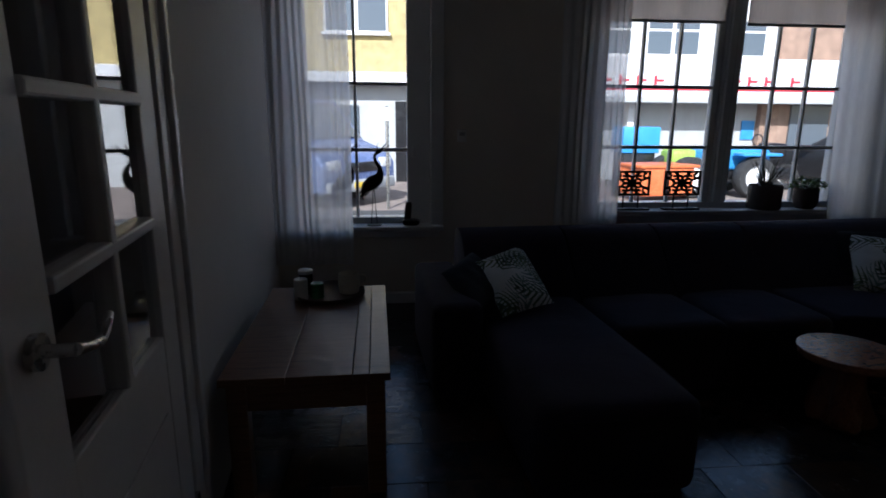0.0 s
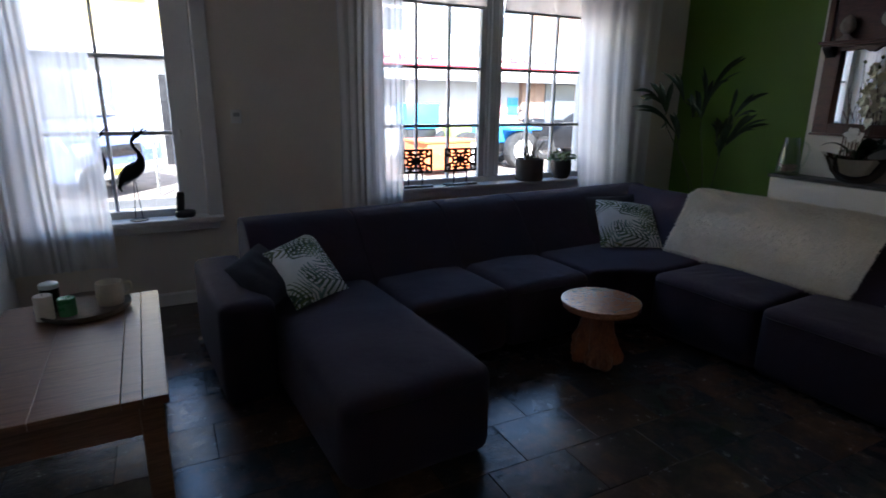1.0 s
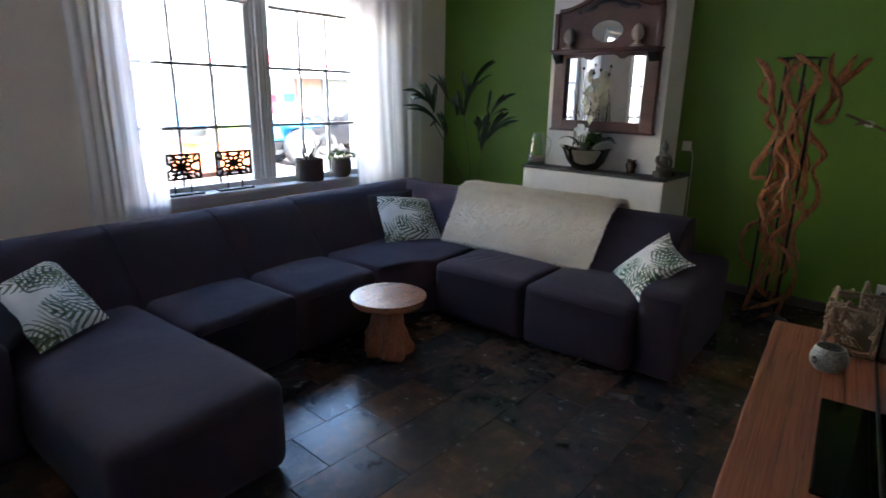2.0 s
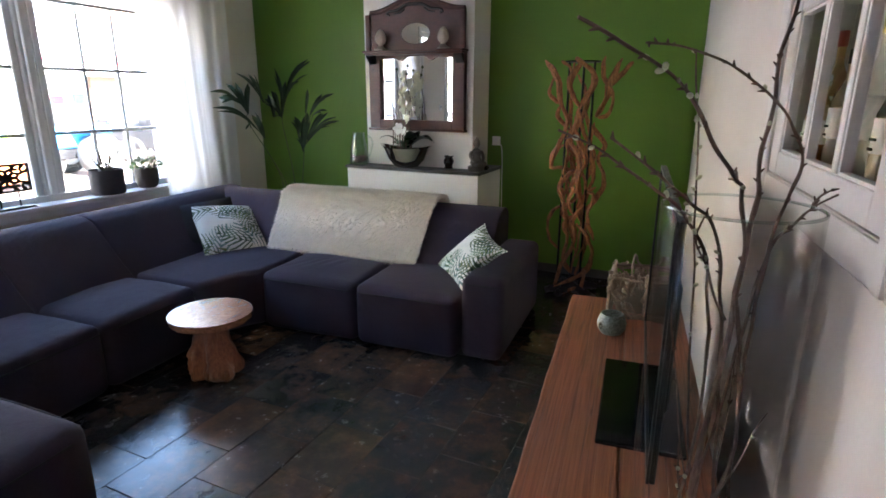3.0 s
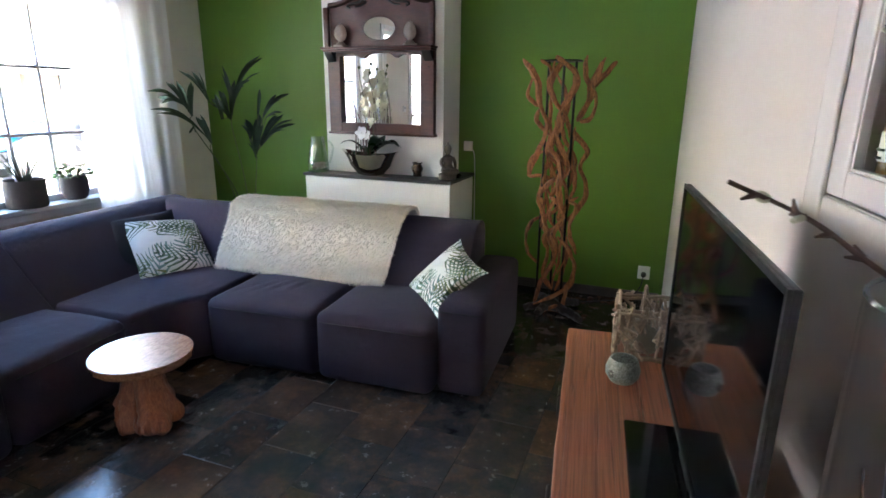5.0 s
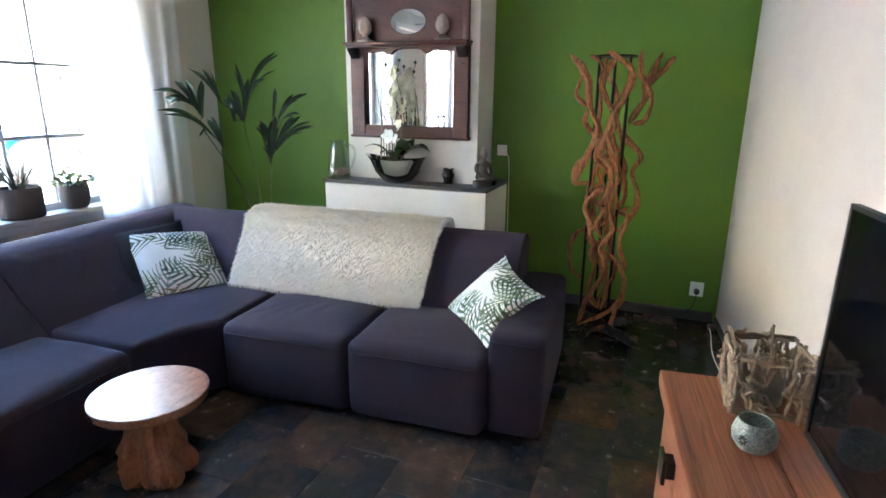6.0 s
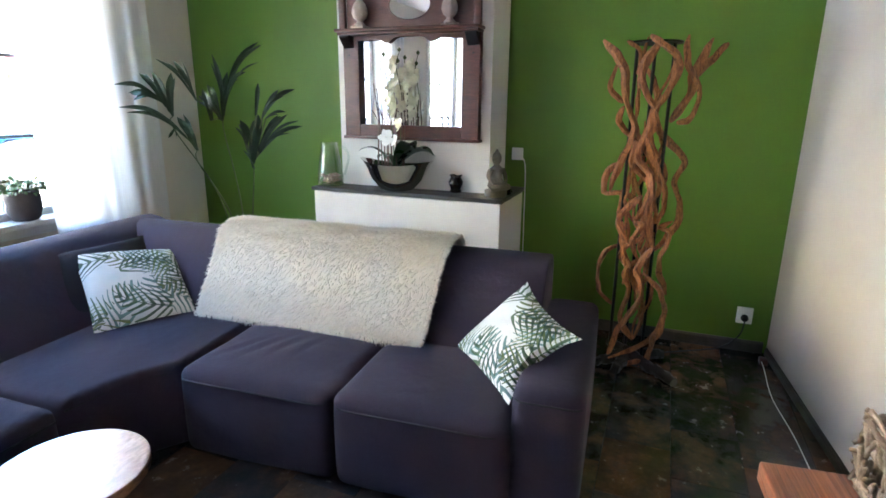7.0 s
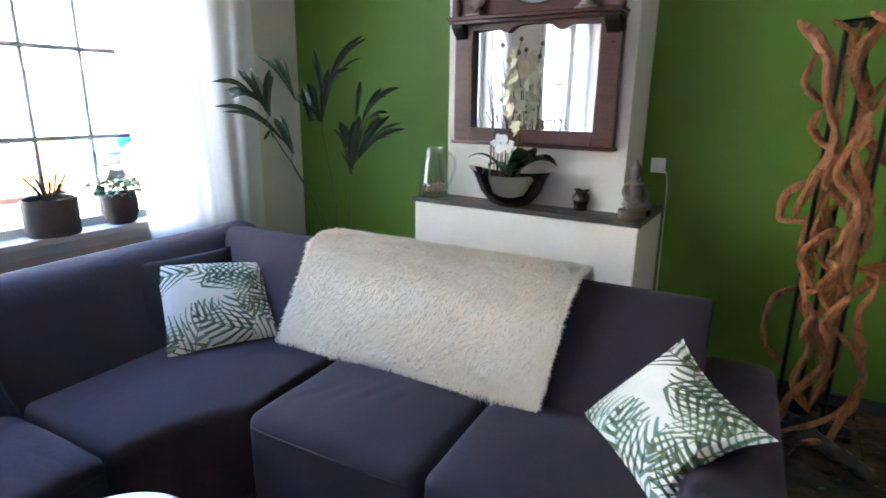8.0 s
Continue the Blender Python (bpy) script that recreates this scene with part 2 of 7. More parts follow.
STOOL_TOP.node_tree.nodes["Principled BSDF"].inputs["Coat Weight"].default_value = 1.0
STOOL_TOP.node_tree.nodes["Principled BSDF"].inputs["Coat Roughness"].default_value = 0.16
STOOL_WOOD = wood("teak_root", (0.15, 0.044, 0.020), (0.31, 0.112, 0.048), 0.5, (14, 14, 2.5), 0.8)
MAHOGANY = wood("mahogany", (0.045, 0.012, 0.008), (0.105, 0.032, 0.022), 0.38, (18, 3, 18), 0.2)
DARK_CARVED = plain("dark_stained_wood", (0.018, 0.013, 0.011), 0.5, vary=0.3, scale=20)
DRIFT = wood("rust_brown_vine", (0.060, 0.022, 0.011), (0.43, 0.165, 0.055), 0.6, (14, 14, 3.5), 1.0, 0.6)
GREY_DRIFT = plain("bleached_driftwood", (0.40, 0.30, 0.215), 0.85, vary=0.3, scale=18, fine=140, relief=0.6, per_piece=0.45)
IRON = plain("black_iron", (0.012, 0.012, 0.012), 0.45, 0.6, vary=0.3, scale=30)
STONE_SLAB = plain("slate_mantel", (0.06, 0.052, 0.045), 0.45, vary=0.35, scale=12, fine=80, relief=0.5)
MIRROR, _t, _b = nodes_of("silvered_glass")
_b.inputs["Base Color"].default_value, _b.inputs["Metallic"].default_value, _b.inputs["Roughness"].default_value = (0.9, 0.91, 0.9, 1), 1.0, 0.01
CHROME, _t, _b = nodes_of("polished_silver_glaze")
_b.inputs["Base Color"].default_value, _b.inputs["Metallic"].default_value, _b.inputs["Roughness"].default_value = (0.72, 0.70, 0.67, 1), 1.0, 0.07
STEEL = plain("brushed_steel", (0.55, 0.54, 0.52), 0.28, 1.0, vary=0.1, scale=40)
GLASS = pane_glass("clear_vase_glass", 0.010, 0.45, 7.0, (0.992, 0.99, 0.985))
JUG_GLASS = pane_glass("greenish_jug_glass", 0.05, 0.55, 2.2, (0.90, 0.93, 0.91))
PANE = pane_glass("window_glass")
RIM_GLASS = pane_glass("glass_rim", 0.12, 0.6, 2.0, (0.85, 0.9, 0.89))
SHEER = sheer("white_voile", (0.99, 0.985, 0.98), 0.14)
THIN_SHEER = sheer("thin_white_voile", (0.985, 0.98, 0.975), 0.22)
BLIND = sheer("roller_blind_cloth", (0.80, 0.74, 0.68), 0.0)
BLACK_GLOSS, _t, _b = nodes_of("black_screen")
_b.inputs["Base Color"].default_value, _b.inputs["Roughness"].default_value = (0.006, 0.006, 0.007, 1), 0.06
_b.inputs["Specular IOR Level"].default_value = 0.22
BLACK = plain("black_plastic", (0.012, 0.012, 0.013), 0.4, vary=0.2, scale=30)
PALM = plain("palm_leaf", (0.028, 0.060, 0.022), 0.45, vary=0.3, scale=15, fine=200, relief=0.2)
STEM = plain("plant_stem", (0.09, 0.12, 0.04), 0.55, vary=0.25, scale=20)
GRASS = plain("dull_grass_blade", (0.065, 0.072, 0.040), 0.55, vary=0.4, scale=20)
GREENLEAF = plain("fresh_leaf", (0.15, 0.25, 0.08), 0.5, vary=0.35, scale=30)
ORCHID_LEAF = plain("orchid_leaf", (0.028, 0.065, 0.018), 0.3, vary=0.25, scale=12)
PETAL = plain("cream_petal", (0.86, 0.84, 0.66), 0.6, vary=0.1, scale=40)
PETAL_WHITE = plain("white_petal", (0.88, 0.87, 0.86), 0.6, vary=0.06, scale=40)
BRANCH = plain("willow_bark", (0.125, 0.072, 0.054), 0.6, vary=0.4, scale=60)
CATKIN = plain("catkin", (0.50, 0.48, 0.34), 0.9, vary=0.25, scale=90, sheen=0.5)
POT = plain("brown_clay_pot", (0.085, 0.066, 0.058), 0.75, vary=0.2, scale=18, relief=0.4)
STONE = plain("pale_carved_stone", (0.42, 0.34, 0.29), 0.85, vary=0.2, scale=25, relief=0.5)
GREY_STONE = plain("grey_cast_stone", (0.185, 0.155, 0.135), 0.85, vary=0.25, scale=25, relief=0.5)
CERAMIC = plain("speckled_jade_ceramic", (0.29, 0.34, 0.31), 0.35, vary=0.75, scale=150, fine=320, relief=0.4)
DARK_CERAMIC = plain("dark_brown_ceramic", (0.035, 0.02, 0.015), 0.25, vary=0.3, scale=20)
PEBBLE = plain("shell_pebbles", (0.42, 0.27, 0.21), 0.7, vary=0.5, scale=90)
LINER = plain("dull_beige_glass", (0.42, 0.36, 0.28), 0.35, vary=0.12, scale=25)
WAX = plain("candle_wax", (0.78, 0.74, 0.66), 0.55, vary=0.06, scale=20)
GREEN_WAX = plain("green_glass_wax", (0.05, 0.26, 0.10), 0.3, vary=0.15, scale=20)
WHITE_PLASTIC = plain("white_plastic", (0.80, 0.79, 0.76), 0.35, vary=0.03, scale=10, relief=0.0)
AMBER = clear_glass("amber_spirit", (0.80, 0.50, 0.22))
PALE_SPIRIT = clear_glass("pale_spirit", (0.95, 0.85, 0.55))
CLEAR_BOTTLE = pane_glass("clear_bottle_glass", 0.06, 0.5, 3.0, (0.90, 0.90, 0.82))
GOLD_CAP = plain("gold_cap", (0.62, 0.46, 0.18), 0.3, 1.0, vary=0.1, scale=30)
CUP_PANE = pane_glass("cupboard_glass", 0.03, 0.30, 4.0)
LABEL = plain("cream_label", (0.72, 0.66, 0.52), 0.6, vary=0.08, scale=30)
INK = plain("dark_ink", (0.03, 0.025, 0.02), 0.6, vary=0.1, scale=30)
RED_CAP = plain("red_cap", (0.35, 0.03, 0.03), 0.35, vary=0.1, scale=30)
SOIL = plain("potting_soil", (0.03, 0.022, 0.016), 0.95, vary=0.4, scale=80)
ASPHALT = plain("asphalt", (0.07, 0.07, 0.07), 0.9, vary=0.25, scale=3, fine=150, relief=0.4)
PAVING = plain("red_clinker_paving", (0.27, 0.22, 0.19), 0.85, vary=0.3, scale=4, fine=30, relief=0.5)
FACADE = plain("white_render", (0.70, 0.70, 0.70), 0.8, vary=0.06, scale=1.2)
YELLOW_BRICK = plain("yellow_brick", (0.46, 0.37, 0.17), 0.85, vary=0.25, scale=5, fine=30, relief=0.4)
RED_BRICK = plain("brown_brick", (0.33, 0.22, 0.16), 0.85, vary=0.3, scale=5, fine=30, relief=0.4)
SHOP_GREY = plain("grey_shop_front", (0.42, 0.43, 0.43), 0.6, vary=0.1, scale=2)
SIGN_RED = plain("red_sign_paint", (0.62, 0.03, 0.05), 0.4, vary=0.06, scale=4)
DARK_GLASS, _t, _b = nodes_of("dark_window_glass")
_b.inputs["Base Color"].default_value, _b.inputs["Roughness"].default_value = (0.10, 0.12, 0.14, 1), 0.08
VAN_BLUE = plain("blue_car_paint", (0.16, 0.22, 0.42), 0.25, 0.2, vary=0.06, scale=3, relief=0)
TRACTOR_BLUE = plain("light_blue_paint", (0.05, 0.28, 0.62), 0.4, vary=0.1, scale=6, relief=0)
ORANGE = plain("orange_steel", (0.65, 0.16, 0.05), 0.5, vary=0.15, scale=6)
LIME = plain("lime_paint", (0.33, 0.50, 0.08), 0.5, vary=0.1, scale=6)
CAR_BLACK = plain("black_car_paint", (0.02, 0.02, 0.022), 0.25, 0.2, vary=0.1, scale=4, relief=0)
RUBBER = plain("tyre_rubber", (0.03, 0.03, 0.03), 0.85, vary=0.2, scale=20)
LAMP_CLEAR = plain("headlight_plastic", (0.75, 0.75, 0.74), 0.15, vary=0.05, scale=10, relief=0)
PLATE_YELLOW = plain("yellow_plate", (0.75, 0.52, 0.04), 0.5, vary=0.04, scale=10, relief=0)


# ---- mesh tools ----
def thing(name, at=(0, 0, 0), turn=0, label="", category="", group="", kind=""):
    ob = new(name)
    ob.empty_display_size = 0.05
    ob.matrix_basis = pose(*at, 0, 0, turn)
    return tagged(ob, label, category, group, kind)


def link(name, bm, material, smooth=False):
    me = bpy.data.meshes.new(name)
    bm.normal_update()
    bm.to_mesh(me)
    bm.free()
    for m in material if isinstance(material, (list, tuple)) else (material,):
        me.materials.append(m)
    if smooth:
        me.polygons.foreach_set("use_smooth", [True] * len(me.polygons))
        me.set_sharp_from_angle(angle=radians(38))
    return new(name, me)


def part(name, bm, material, parent, label="", smooth=True):
    ob = link(name, bm, material, smooth)
    ob.parent = parent
    return tagged(ob, label)


def solid(name, bm, material, label, category, kind="", group="", smooth=False):
    return tagged(link(name, bm, material, smooth), label, category, group, kind)


def box(lo, hi, bevel=0.0, bm=None, seg=2):
    bm = bm or bmesh.new()
    mid = [(a + b) / 2 for a, b in zip(lo, hi)]
    vs = bmesh.ops.create_cube(bm, size=1, matrix=Matrix.Translation(mid) @ Matrix.Diagonal([b - a for a, b in zip(lo, hi)] + [1]))["verts"]
    if bevel:
        bmesh.ops.bevel(bm, geom=list({e for v in vs for e in v.link_edges}), offset=bevel, segments=seg, profile=0.5, affect="EDGES")
    return bm


def lathe(profile, n=32, at=(0, 0, 0), bm=None, wobble=0.0, capped=True):
    """A turned body from rows of radius and height."""
    bm = bm or bmesh.new()
    rings = []
    for r, z in profile:
        ring = []
        for k in range(n):
            a = 2 * math.pi * k / n
            q = r * (1 + wobble * noise.noise((3 * math.cos(a), 3 * math.sin(a), 6 * z)))
            ring.append(bm.verts.new((at[0] + q * math.cos(a), at[1] + q * math.sin(a), at[2] + z)))
        rings.append(ring)
    for p, q in zip(rings, rings[1:]):
        for k in range(n):
            bm.faces.new((p[k], p[(k + 1) % n], q[(k + 1) % n], q[k]))
    for ring, flip in ((rings[0], True), (rings[-1], False)):
        if capped and (ring[0].co - ring[n // 2].co).length > 1e-4:
            bm.faces.new(ring[::-1] if flip else ring)
    return bm


def spline(points, steps=6):
    """A smooth line through points."""
    pts = [Vector(p) for p in points]
    out = []
    for i in range(len(pts) - 1):
        a, b, c, d = pts[max(0, i - 1)], pts[i], pts[i + 1], pts[min(len(pts) - 1, i + 2)]
        for k in range(steps):
            s = k / steps
            out.append(0.5 * ((2 * b) + (c - a) * s + (2 * a - 5 * b + 4 * c - d) * s * s + (3 * b - a - 3 * c + d) * s ** 3))
    return out + [pts[-1]]


def tube(line, r0, r1=None, n=6, bm=None, rough=0.0):
    bm = bm or bmesh.new()
    r1 = r0 if r1 is None else r1
    rings, side = [], None
    for i, p in enumerate(line):
        d = (line[min(i + 1, len(line) - 1)] - line[max(i - 1, 0)]).normalized()
        side = d.orthogonal().normalized() if side is None else (side - d * side.dot(d)).normalized()
        up, r = d.cross(side), r0 + (r1 - r0) * i / (len(line) - 1)
        ring = []
        for k in range(n):
            a = 2 * math.pi * k / n
            q = r * (1 + rough * noise.noise(p * 30 + Vector((0, 0, k))))
            ring.append(bm.verts.new(p + (side * math.cos(a) + up * math.sin(a)) * q))
        rings.append(ring)
    for p, q in zip(rings, rings[1:]):
        for k in range(n):
            bm.faces.new((p[k], p[(k + 1) % n], q[(k + 1) % n], q[k]))
    bm.faces.new(rings[0][::-1])
    bm.faces.new(rings[-1])
    return bm


def cushion(lo, hi, r, puff=0.0, step=0.05, sag=0.0, top=None):
    """An upholstered block: rounded all round, its faces a little swollen."""
    bm = bmesh.new()
    size = [b - a for a, b in zip(lo, hi)]
    cuts = [max(4, min(48, int(s / step))) for s in size]
    rad = (r, r, top or r)
    def spread(k, n):
        return k / n
    seen = {}
    def vert(i, j, k):
        key = (i, j, k)
        if key not in seen:
            p = Vector([lo[a] + size[a] * spread(q, cuts[a]) for a, q in enumerate(key)])
            core = Vector([min(max(p[a], lo[a] + rad[a]), hi[a] - rad[a]) for a in range(3)])
            d = Vector([(p[a] - core[a]) / rad[a] for a in range(3)])
            if d.length > 1e-6:
                d = d.normalized() * max(abs(d[0]), abs(d[1]), abs(d[2]))
                p = core + Vector([d[a] * rad[a] for a in range(3)])
            w = [2 * (p[a] - lo[a]) / size[a] - 1 for a in range(3)]
            swell = [(1 - w[(a + 1) % 3] ** 2) * (1 - w[(a + 2) % 3] ** 2) * puff * w[a] for a in range(3)]
            p = p + Vector(swell)
            p.z += sag * noise.noise((p.x * 4, p.y * 4, p.z * 3))
            seen[key] = bm.verts.new(p)
        return seen[key]
    a, b, c = cuts
    def quad(*ks):
        bm.faces.new([vert(*k) for k in ks])
    for i in range(a):
        for j in range(b):
            quad((i, j, 0), (i, j + 1, 0), (i + 1, j + 1, 0), (i + 1, j, 0))
            quad((i, j, c), (i + 1, j, c), (i + 1, j + 1, c), (i, j + 1, c))
    for i in range(a):
        for k in range(c):
            quad((i, 0, k), (i + 1, 0, k), (i + 1, 0, k + 1), (i, 0, k + 1))
            quad((i, b, k), (i, b, k + 1), (i + 1, b, k + 1), (i + 1, b, k))
    for j in range(b):
        for k in range(c):
            quad((0, j, k), (0, j, k + 1), (0, j + 1, k + 1), (0, j + 1, k))
            quad((a, j, k), (a, j + 1, k), (a, j + 1, k + 1), (a, j, k + 1))
    return bm


def prism(outline, z0, z1, bevel=0.0, seg=3):
    """An upright body over a flat outline."""
    bm = bmesh.new()
    low = [bm.verts.new((x, y, z0)) for x, y in outline]
    top = [bm.verts.new((x, y, z1)) for x, y in outline]
    n = len(outline)
    bm.faces.new(low[::-1])
    bm.faces.new(top)
    for k in range(n):
        bm.faces.new((low[k], low[(k + 1) % n], top[(k + 1) % n], top[k]))
    bmesh.ops.recalc_face_normals(bm, faces=bm.faces)
    if bevel:
        bmesh.ops.bevel(bm, geom=[e for e in bm.edges], offset=bevel, segments=seg, profile=0.5, affect="EDGES")
    return bm


def run(profile, length, bevel=0.0, n=1):
    """A profile of (depth, height) rows drawn out along x."""
    bm = bmesh.new()
    rows = [[bm.verts.new((length * i / n, d, z)) for d, z in profile] for i in range(n + 1)]
    k = len(profile)
    for a, b in zip(rows, rows[1:]):
        for i in range(k):
            bm.faces.new((a[i], a[(i + 1) % k], b[(i + 1) % k], b[i]))
    bm.faces.new(rows[0][::-1])
    bm.faces.new(rows[-1])
    bmesh.ops.recalc_face_normals(bm, faces=bm.faces)
    if bevel:
        ends = [e for e in bm.edges if all(v in rows[0] for v in e.verts) or all(v in rows[-1] for v in e.verts)]
        bmesh.ops.bevel(bm, geom=ends, offset=bevel, segments=3, profile=0.5, affect="EDGES")
    return bm


def moved(bm, m):
    bmesh.ops.transform(bm, matrix=m, verts=bm.verts)
    return bm


def wall(name, a, b, high, thick, material, label, holes=()):
    """A wall from a to b, its room side on the left of the way; holes: rows of start, end, low, top along it."""
    a, b = Vector((*a, 0)), Vector((*b, 0))
    length, way = (b - a).length, (b - a).normalized()
    out = Vector((way.y, -way.x, 0)) * thick
    ss = sorted({0, length, *[h[0] for h in holes], *[h[1] for h in holes]})
    zs = sorted({-0.1, high, *[h[2] for h in holes], *[h[3] for h in holes]})
    bm, seen = bmesh.new(), {}
    def vert(s, z, o):
        if (s, z, o) not in seen:
            seen[s, z, o] = bm.verts.new(a + way * s + out * o + Vector((0, 0, z)))
        return seen[s, z, o]
    def full(i, j):
        if not (0 <= i < len(ss) - 1 and 0 <= j < len(zs) - 1):
            return False
        s, z = (ss[i] + ss[i + 1]) / 2, (zs[j] + zs[j + 1]) / 2
        return not any(h[0] < s < h[1] and h[2] < z < h[3] for h in holes)
    for i in range(len(ss) - 1):
        for j in range(len(zs) - 1):
            if not full(i, j):
                continue
            s, e, l, t = ss[i], ss[i + 1], zs[j], zs[j + 1]
            bm.faces.new([vert(s, l, 0), vert(s, t, 0), vert(e, t, 0), vert(e, l, 0)])
            bm.faces.new([vert(s, l, 1), vert(e, l, 1), vert(e, t, 1), vert(s, t, 1)])
            for di, dj, p, q in ((-1, 0, (s, l), (s, t)), (1, 0, (e, l), (e, t)), (0, -1, (s, l), (e, l)), (0, 1, (s, t), (e, t))):
                if not full(i + di, j + dj):
                    bm.faces.new([vert(*p, 0), vert(*q, 0), vert(*q, 1), vert(*p, 1)])
    bmesh.ops.recalc_face_normals(bm, faces=bm.faces)
    return solid(name, bm, material, label, "wall", "structure")


# ---- the room ----
NW, NE, SE, SW = (-1.07, 4.04), (4.48, 4.04), (4.483, -0.082), (-0.6326, -0.592)
HIGH = 2.65
GLASS_Y = 4.17
W_NORTH = wall("wall_north", NW, NE, HIGH, -0.30, WARM, "cream painted window wall with two deep openings",
               [(0.17, 1.14, 0.60, 2.42), (2.40, 4.52, 0.70, 2.42)])
wall("wall_east", (NE[0], NE[1] + 0.3), (SE[0], SE[1] - 0.15), HIGH, -0.15, GREEN, "leaf green painted plaster wall")
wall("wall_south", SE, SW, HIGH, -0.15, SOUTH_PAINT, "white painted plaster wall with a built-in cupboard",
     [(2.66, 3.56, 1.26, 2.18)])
wall("wall_west", (SW[0], SW[1] - 0.15), (NW[0], NW[1] + 0.0), HIGH, -0.15, WALL, "white painted wall with a glazed door",
     [(1.2166, 2.1516, 0.0, 2.10)])
solid("ceiling", box((-1.4, -0.9, HIGH), (4.8, 4.34, HIGH + 0.15)), CEIL, "plain white plaster ceiling", "ceiling", "structure")
floor = solid("floor", box((-1.4, -0.9, -0.12), (4.8, 4.34, -0.012)), GROUT, "dark riven slate tile floor", "floor", "structure")
# hall behind the glazed door
hall = box((-2.1, 0.2, -0.02), (-2.0, 2.2, HIGH))
box((-2.0, 0.1, -0.02), (-0.78, 0.2, HIGH), bm=hall)
box((-2.0, 2.1, -0.02), (-0.96, 2.2, HIGH), bm=hall)
box((-2.0, 0.2, HIGH - 0.1), (-0.85, 2.1, HIGH - 0.002), bm=hall)
box((-2.0, 0.2, -0.1), (-0.95, 2.1, -0.02), bm=hall)
solid("hall", hall, SHOP_GREY, "dim plain hallway behind the glazed door", "hall", "structure")

# chimney breast with the low mantel
solid("chimney_breast", box((4.13, 1.54, 0), (4.479, 2.53, HIGH - 0.002)), WALL, "white plastered chimney breast against the green wall", "chimney", "structure")
MANTEL = thing("mantelpiece", (3.95, 2.035, 0), 0, "white plastered mantel block with a dark slate top", "mantelpiece", kind="structure")
part("body", box((0, -0.62, 0), (0.527, 0.598, 0.863), 0.006), WALL, MANTEL, smooth=False)
slab = box((-0.014, -0.632, 0.865), (0.528, 0.610, 0.889), 0.004)
bmesh.ops.subdivide_edges(slab, edges=[e for e in slab.edges if e.calc_length() > 0.4], cuts=14)
for v in slab.verts:
    v.co.z += 0.003 * noise.noise(v.co * 9)
part("slab", slab, STONE_SLAB, MANTEL, "riven dark slate slab", False)

# baseboards
def board(name, a, b, h, material, label):
    a, b = Vector((*a, 0)), Vector((*b, 0))
    d = (b - a).normalized()
    n = Vector((-d.y, d.x, 0))
    bm = run([(0.0, 0.0), (0.014, 0.0), (0.014, h - 0.012), (0.006, h), (0.0, h)], (b - a).length)
    moved(bm, Matrix(((d.x, n.x, 0, a.x), (d.y, n.y, 0, a.y), (0, 0, 1, 0), (0, 0, 0, 1))))
    solid(name, bm, material, label, "baseboard", "structure")
board("baseboard", (4.478, -0.06), (4.478, 1.4), 0.07, STONE_SLAB, "dark slate baseboard along the green wall")
board("baseboard", (-0.6, -0.588), (4.46, -0.083), 0.045, STONE_SLAB, "dark slate baseboard under the white wall")
board("baseboard", (4.46, 4.038), (-1.0, 4.038), 0.09, GLOSS, "white wooden baseboard under the windows")


# ---- windows ----
def window(name, x0, x1, z0, z1, sashes, bars_x, bars_z, label):
    """sashes: rows of left and right; bars_x: for each sash its upright glazing bars; bars_z: the level ones."""
    w = thing(name, (0, GLASS_Y, 0), 0, label, "window", kind="structure")
    fr = box((x0, -0.05, z0), (sashes[0][0], 0.06, z1), 0.006)
    box((sashes[-1][1], -0.05, z0), (x1, 0.06, z1), 0.006, fr)
    box((sashes[0][0], -0.05, z1 - 0.06), (sashes[-1][1], 0.06, z1), 0.006, fr)
    box((sashes[0][0], -0.05, z0), (sashes[-1][1], 0.06, z0 + 0.06), 0.006, fr)
    for a, b in zip(sashes, sashes[1:]):
        mid = (a[1] + b[0]) / 2
        box((a[1], -0.034, z0 + 0.06), (mid - 0.052, 0.03, z1 - 0.06), 0.010, fr)
        box((mid + 0.052, -0.034, z0 + 0.06), (b[0], 0.03, z1 - 0.06), 0.010, fr)
        box((mid - 0.050, -0.050, z0 + 0.06), (mid + 0.050, 0.06, z1 - 0.06), 0.008, fr)
        box((mid - 0.030, -0.075, z0 + 0.06), (mid + 0.030, -0.049, z1 - 0.06), 0.012, fr, 3)
    part("window_frame", fr, GLOSS, w, "white painted timber frame", False)
    for (l, r), xs in zip(sashes, bars_x):
        bm = bmesh.new()
        for p in xs:
            box((p - 0.011, -0.022, z0 + 0.06), (p + 0.011, 0.018, z1 - 0.06), 0.005, bm, 1)
        for z in bars_z:
            box((l, -0.024, z - 0.013), (r, 0.020, z + 0.013), 0.005, bm, 1)
        part("glazing_bars", bm, GLOSS, w, smooth=False)
        cols, rows = [l, *xs, r], [z0 + 0.06, *bars_z, z1 - 0.06]
        for a, b in zip(cols, cols[1:]):
            for c, d in zip(rows, rows[1:]):
                g = part("pane", box((a, -0.003, c), (b, 0.001, d)), PANE, w, smooth=False)
                g.visible_shadow = False
    return w


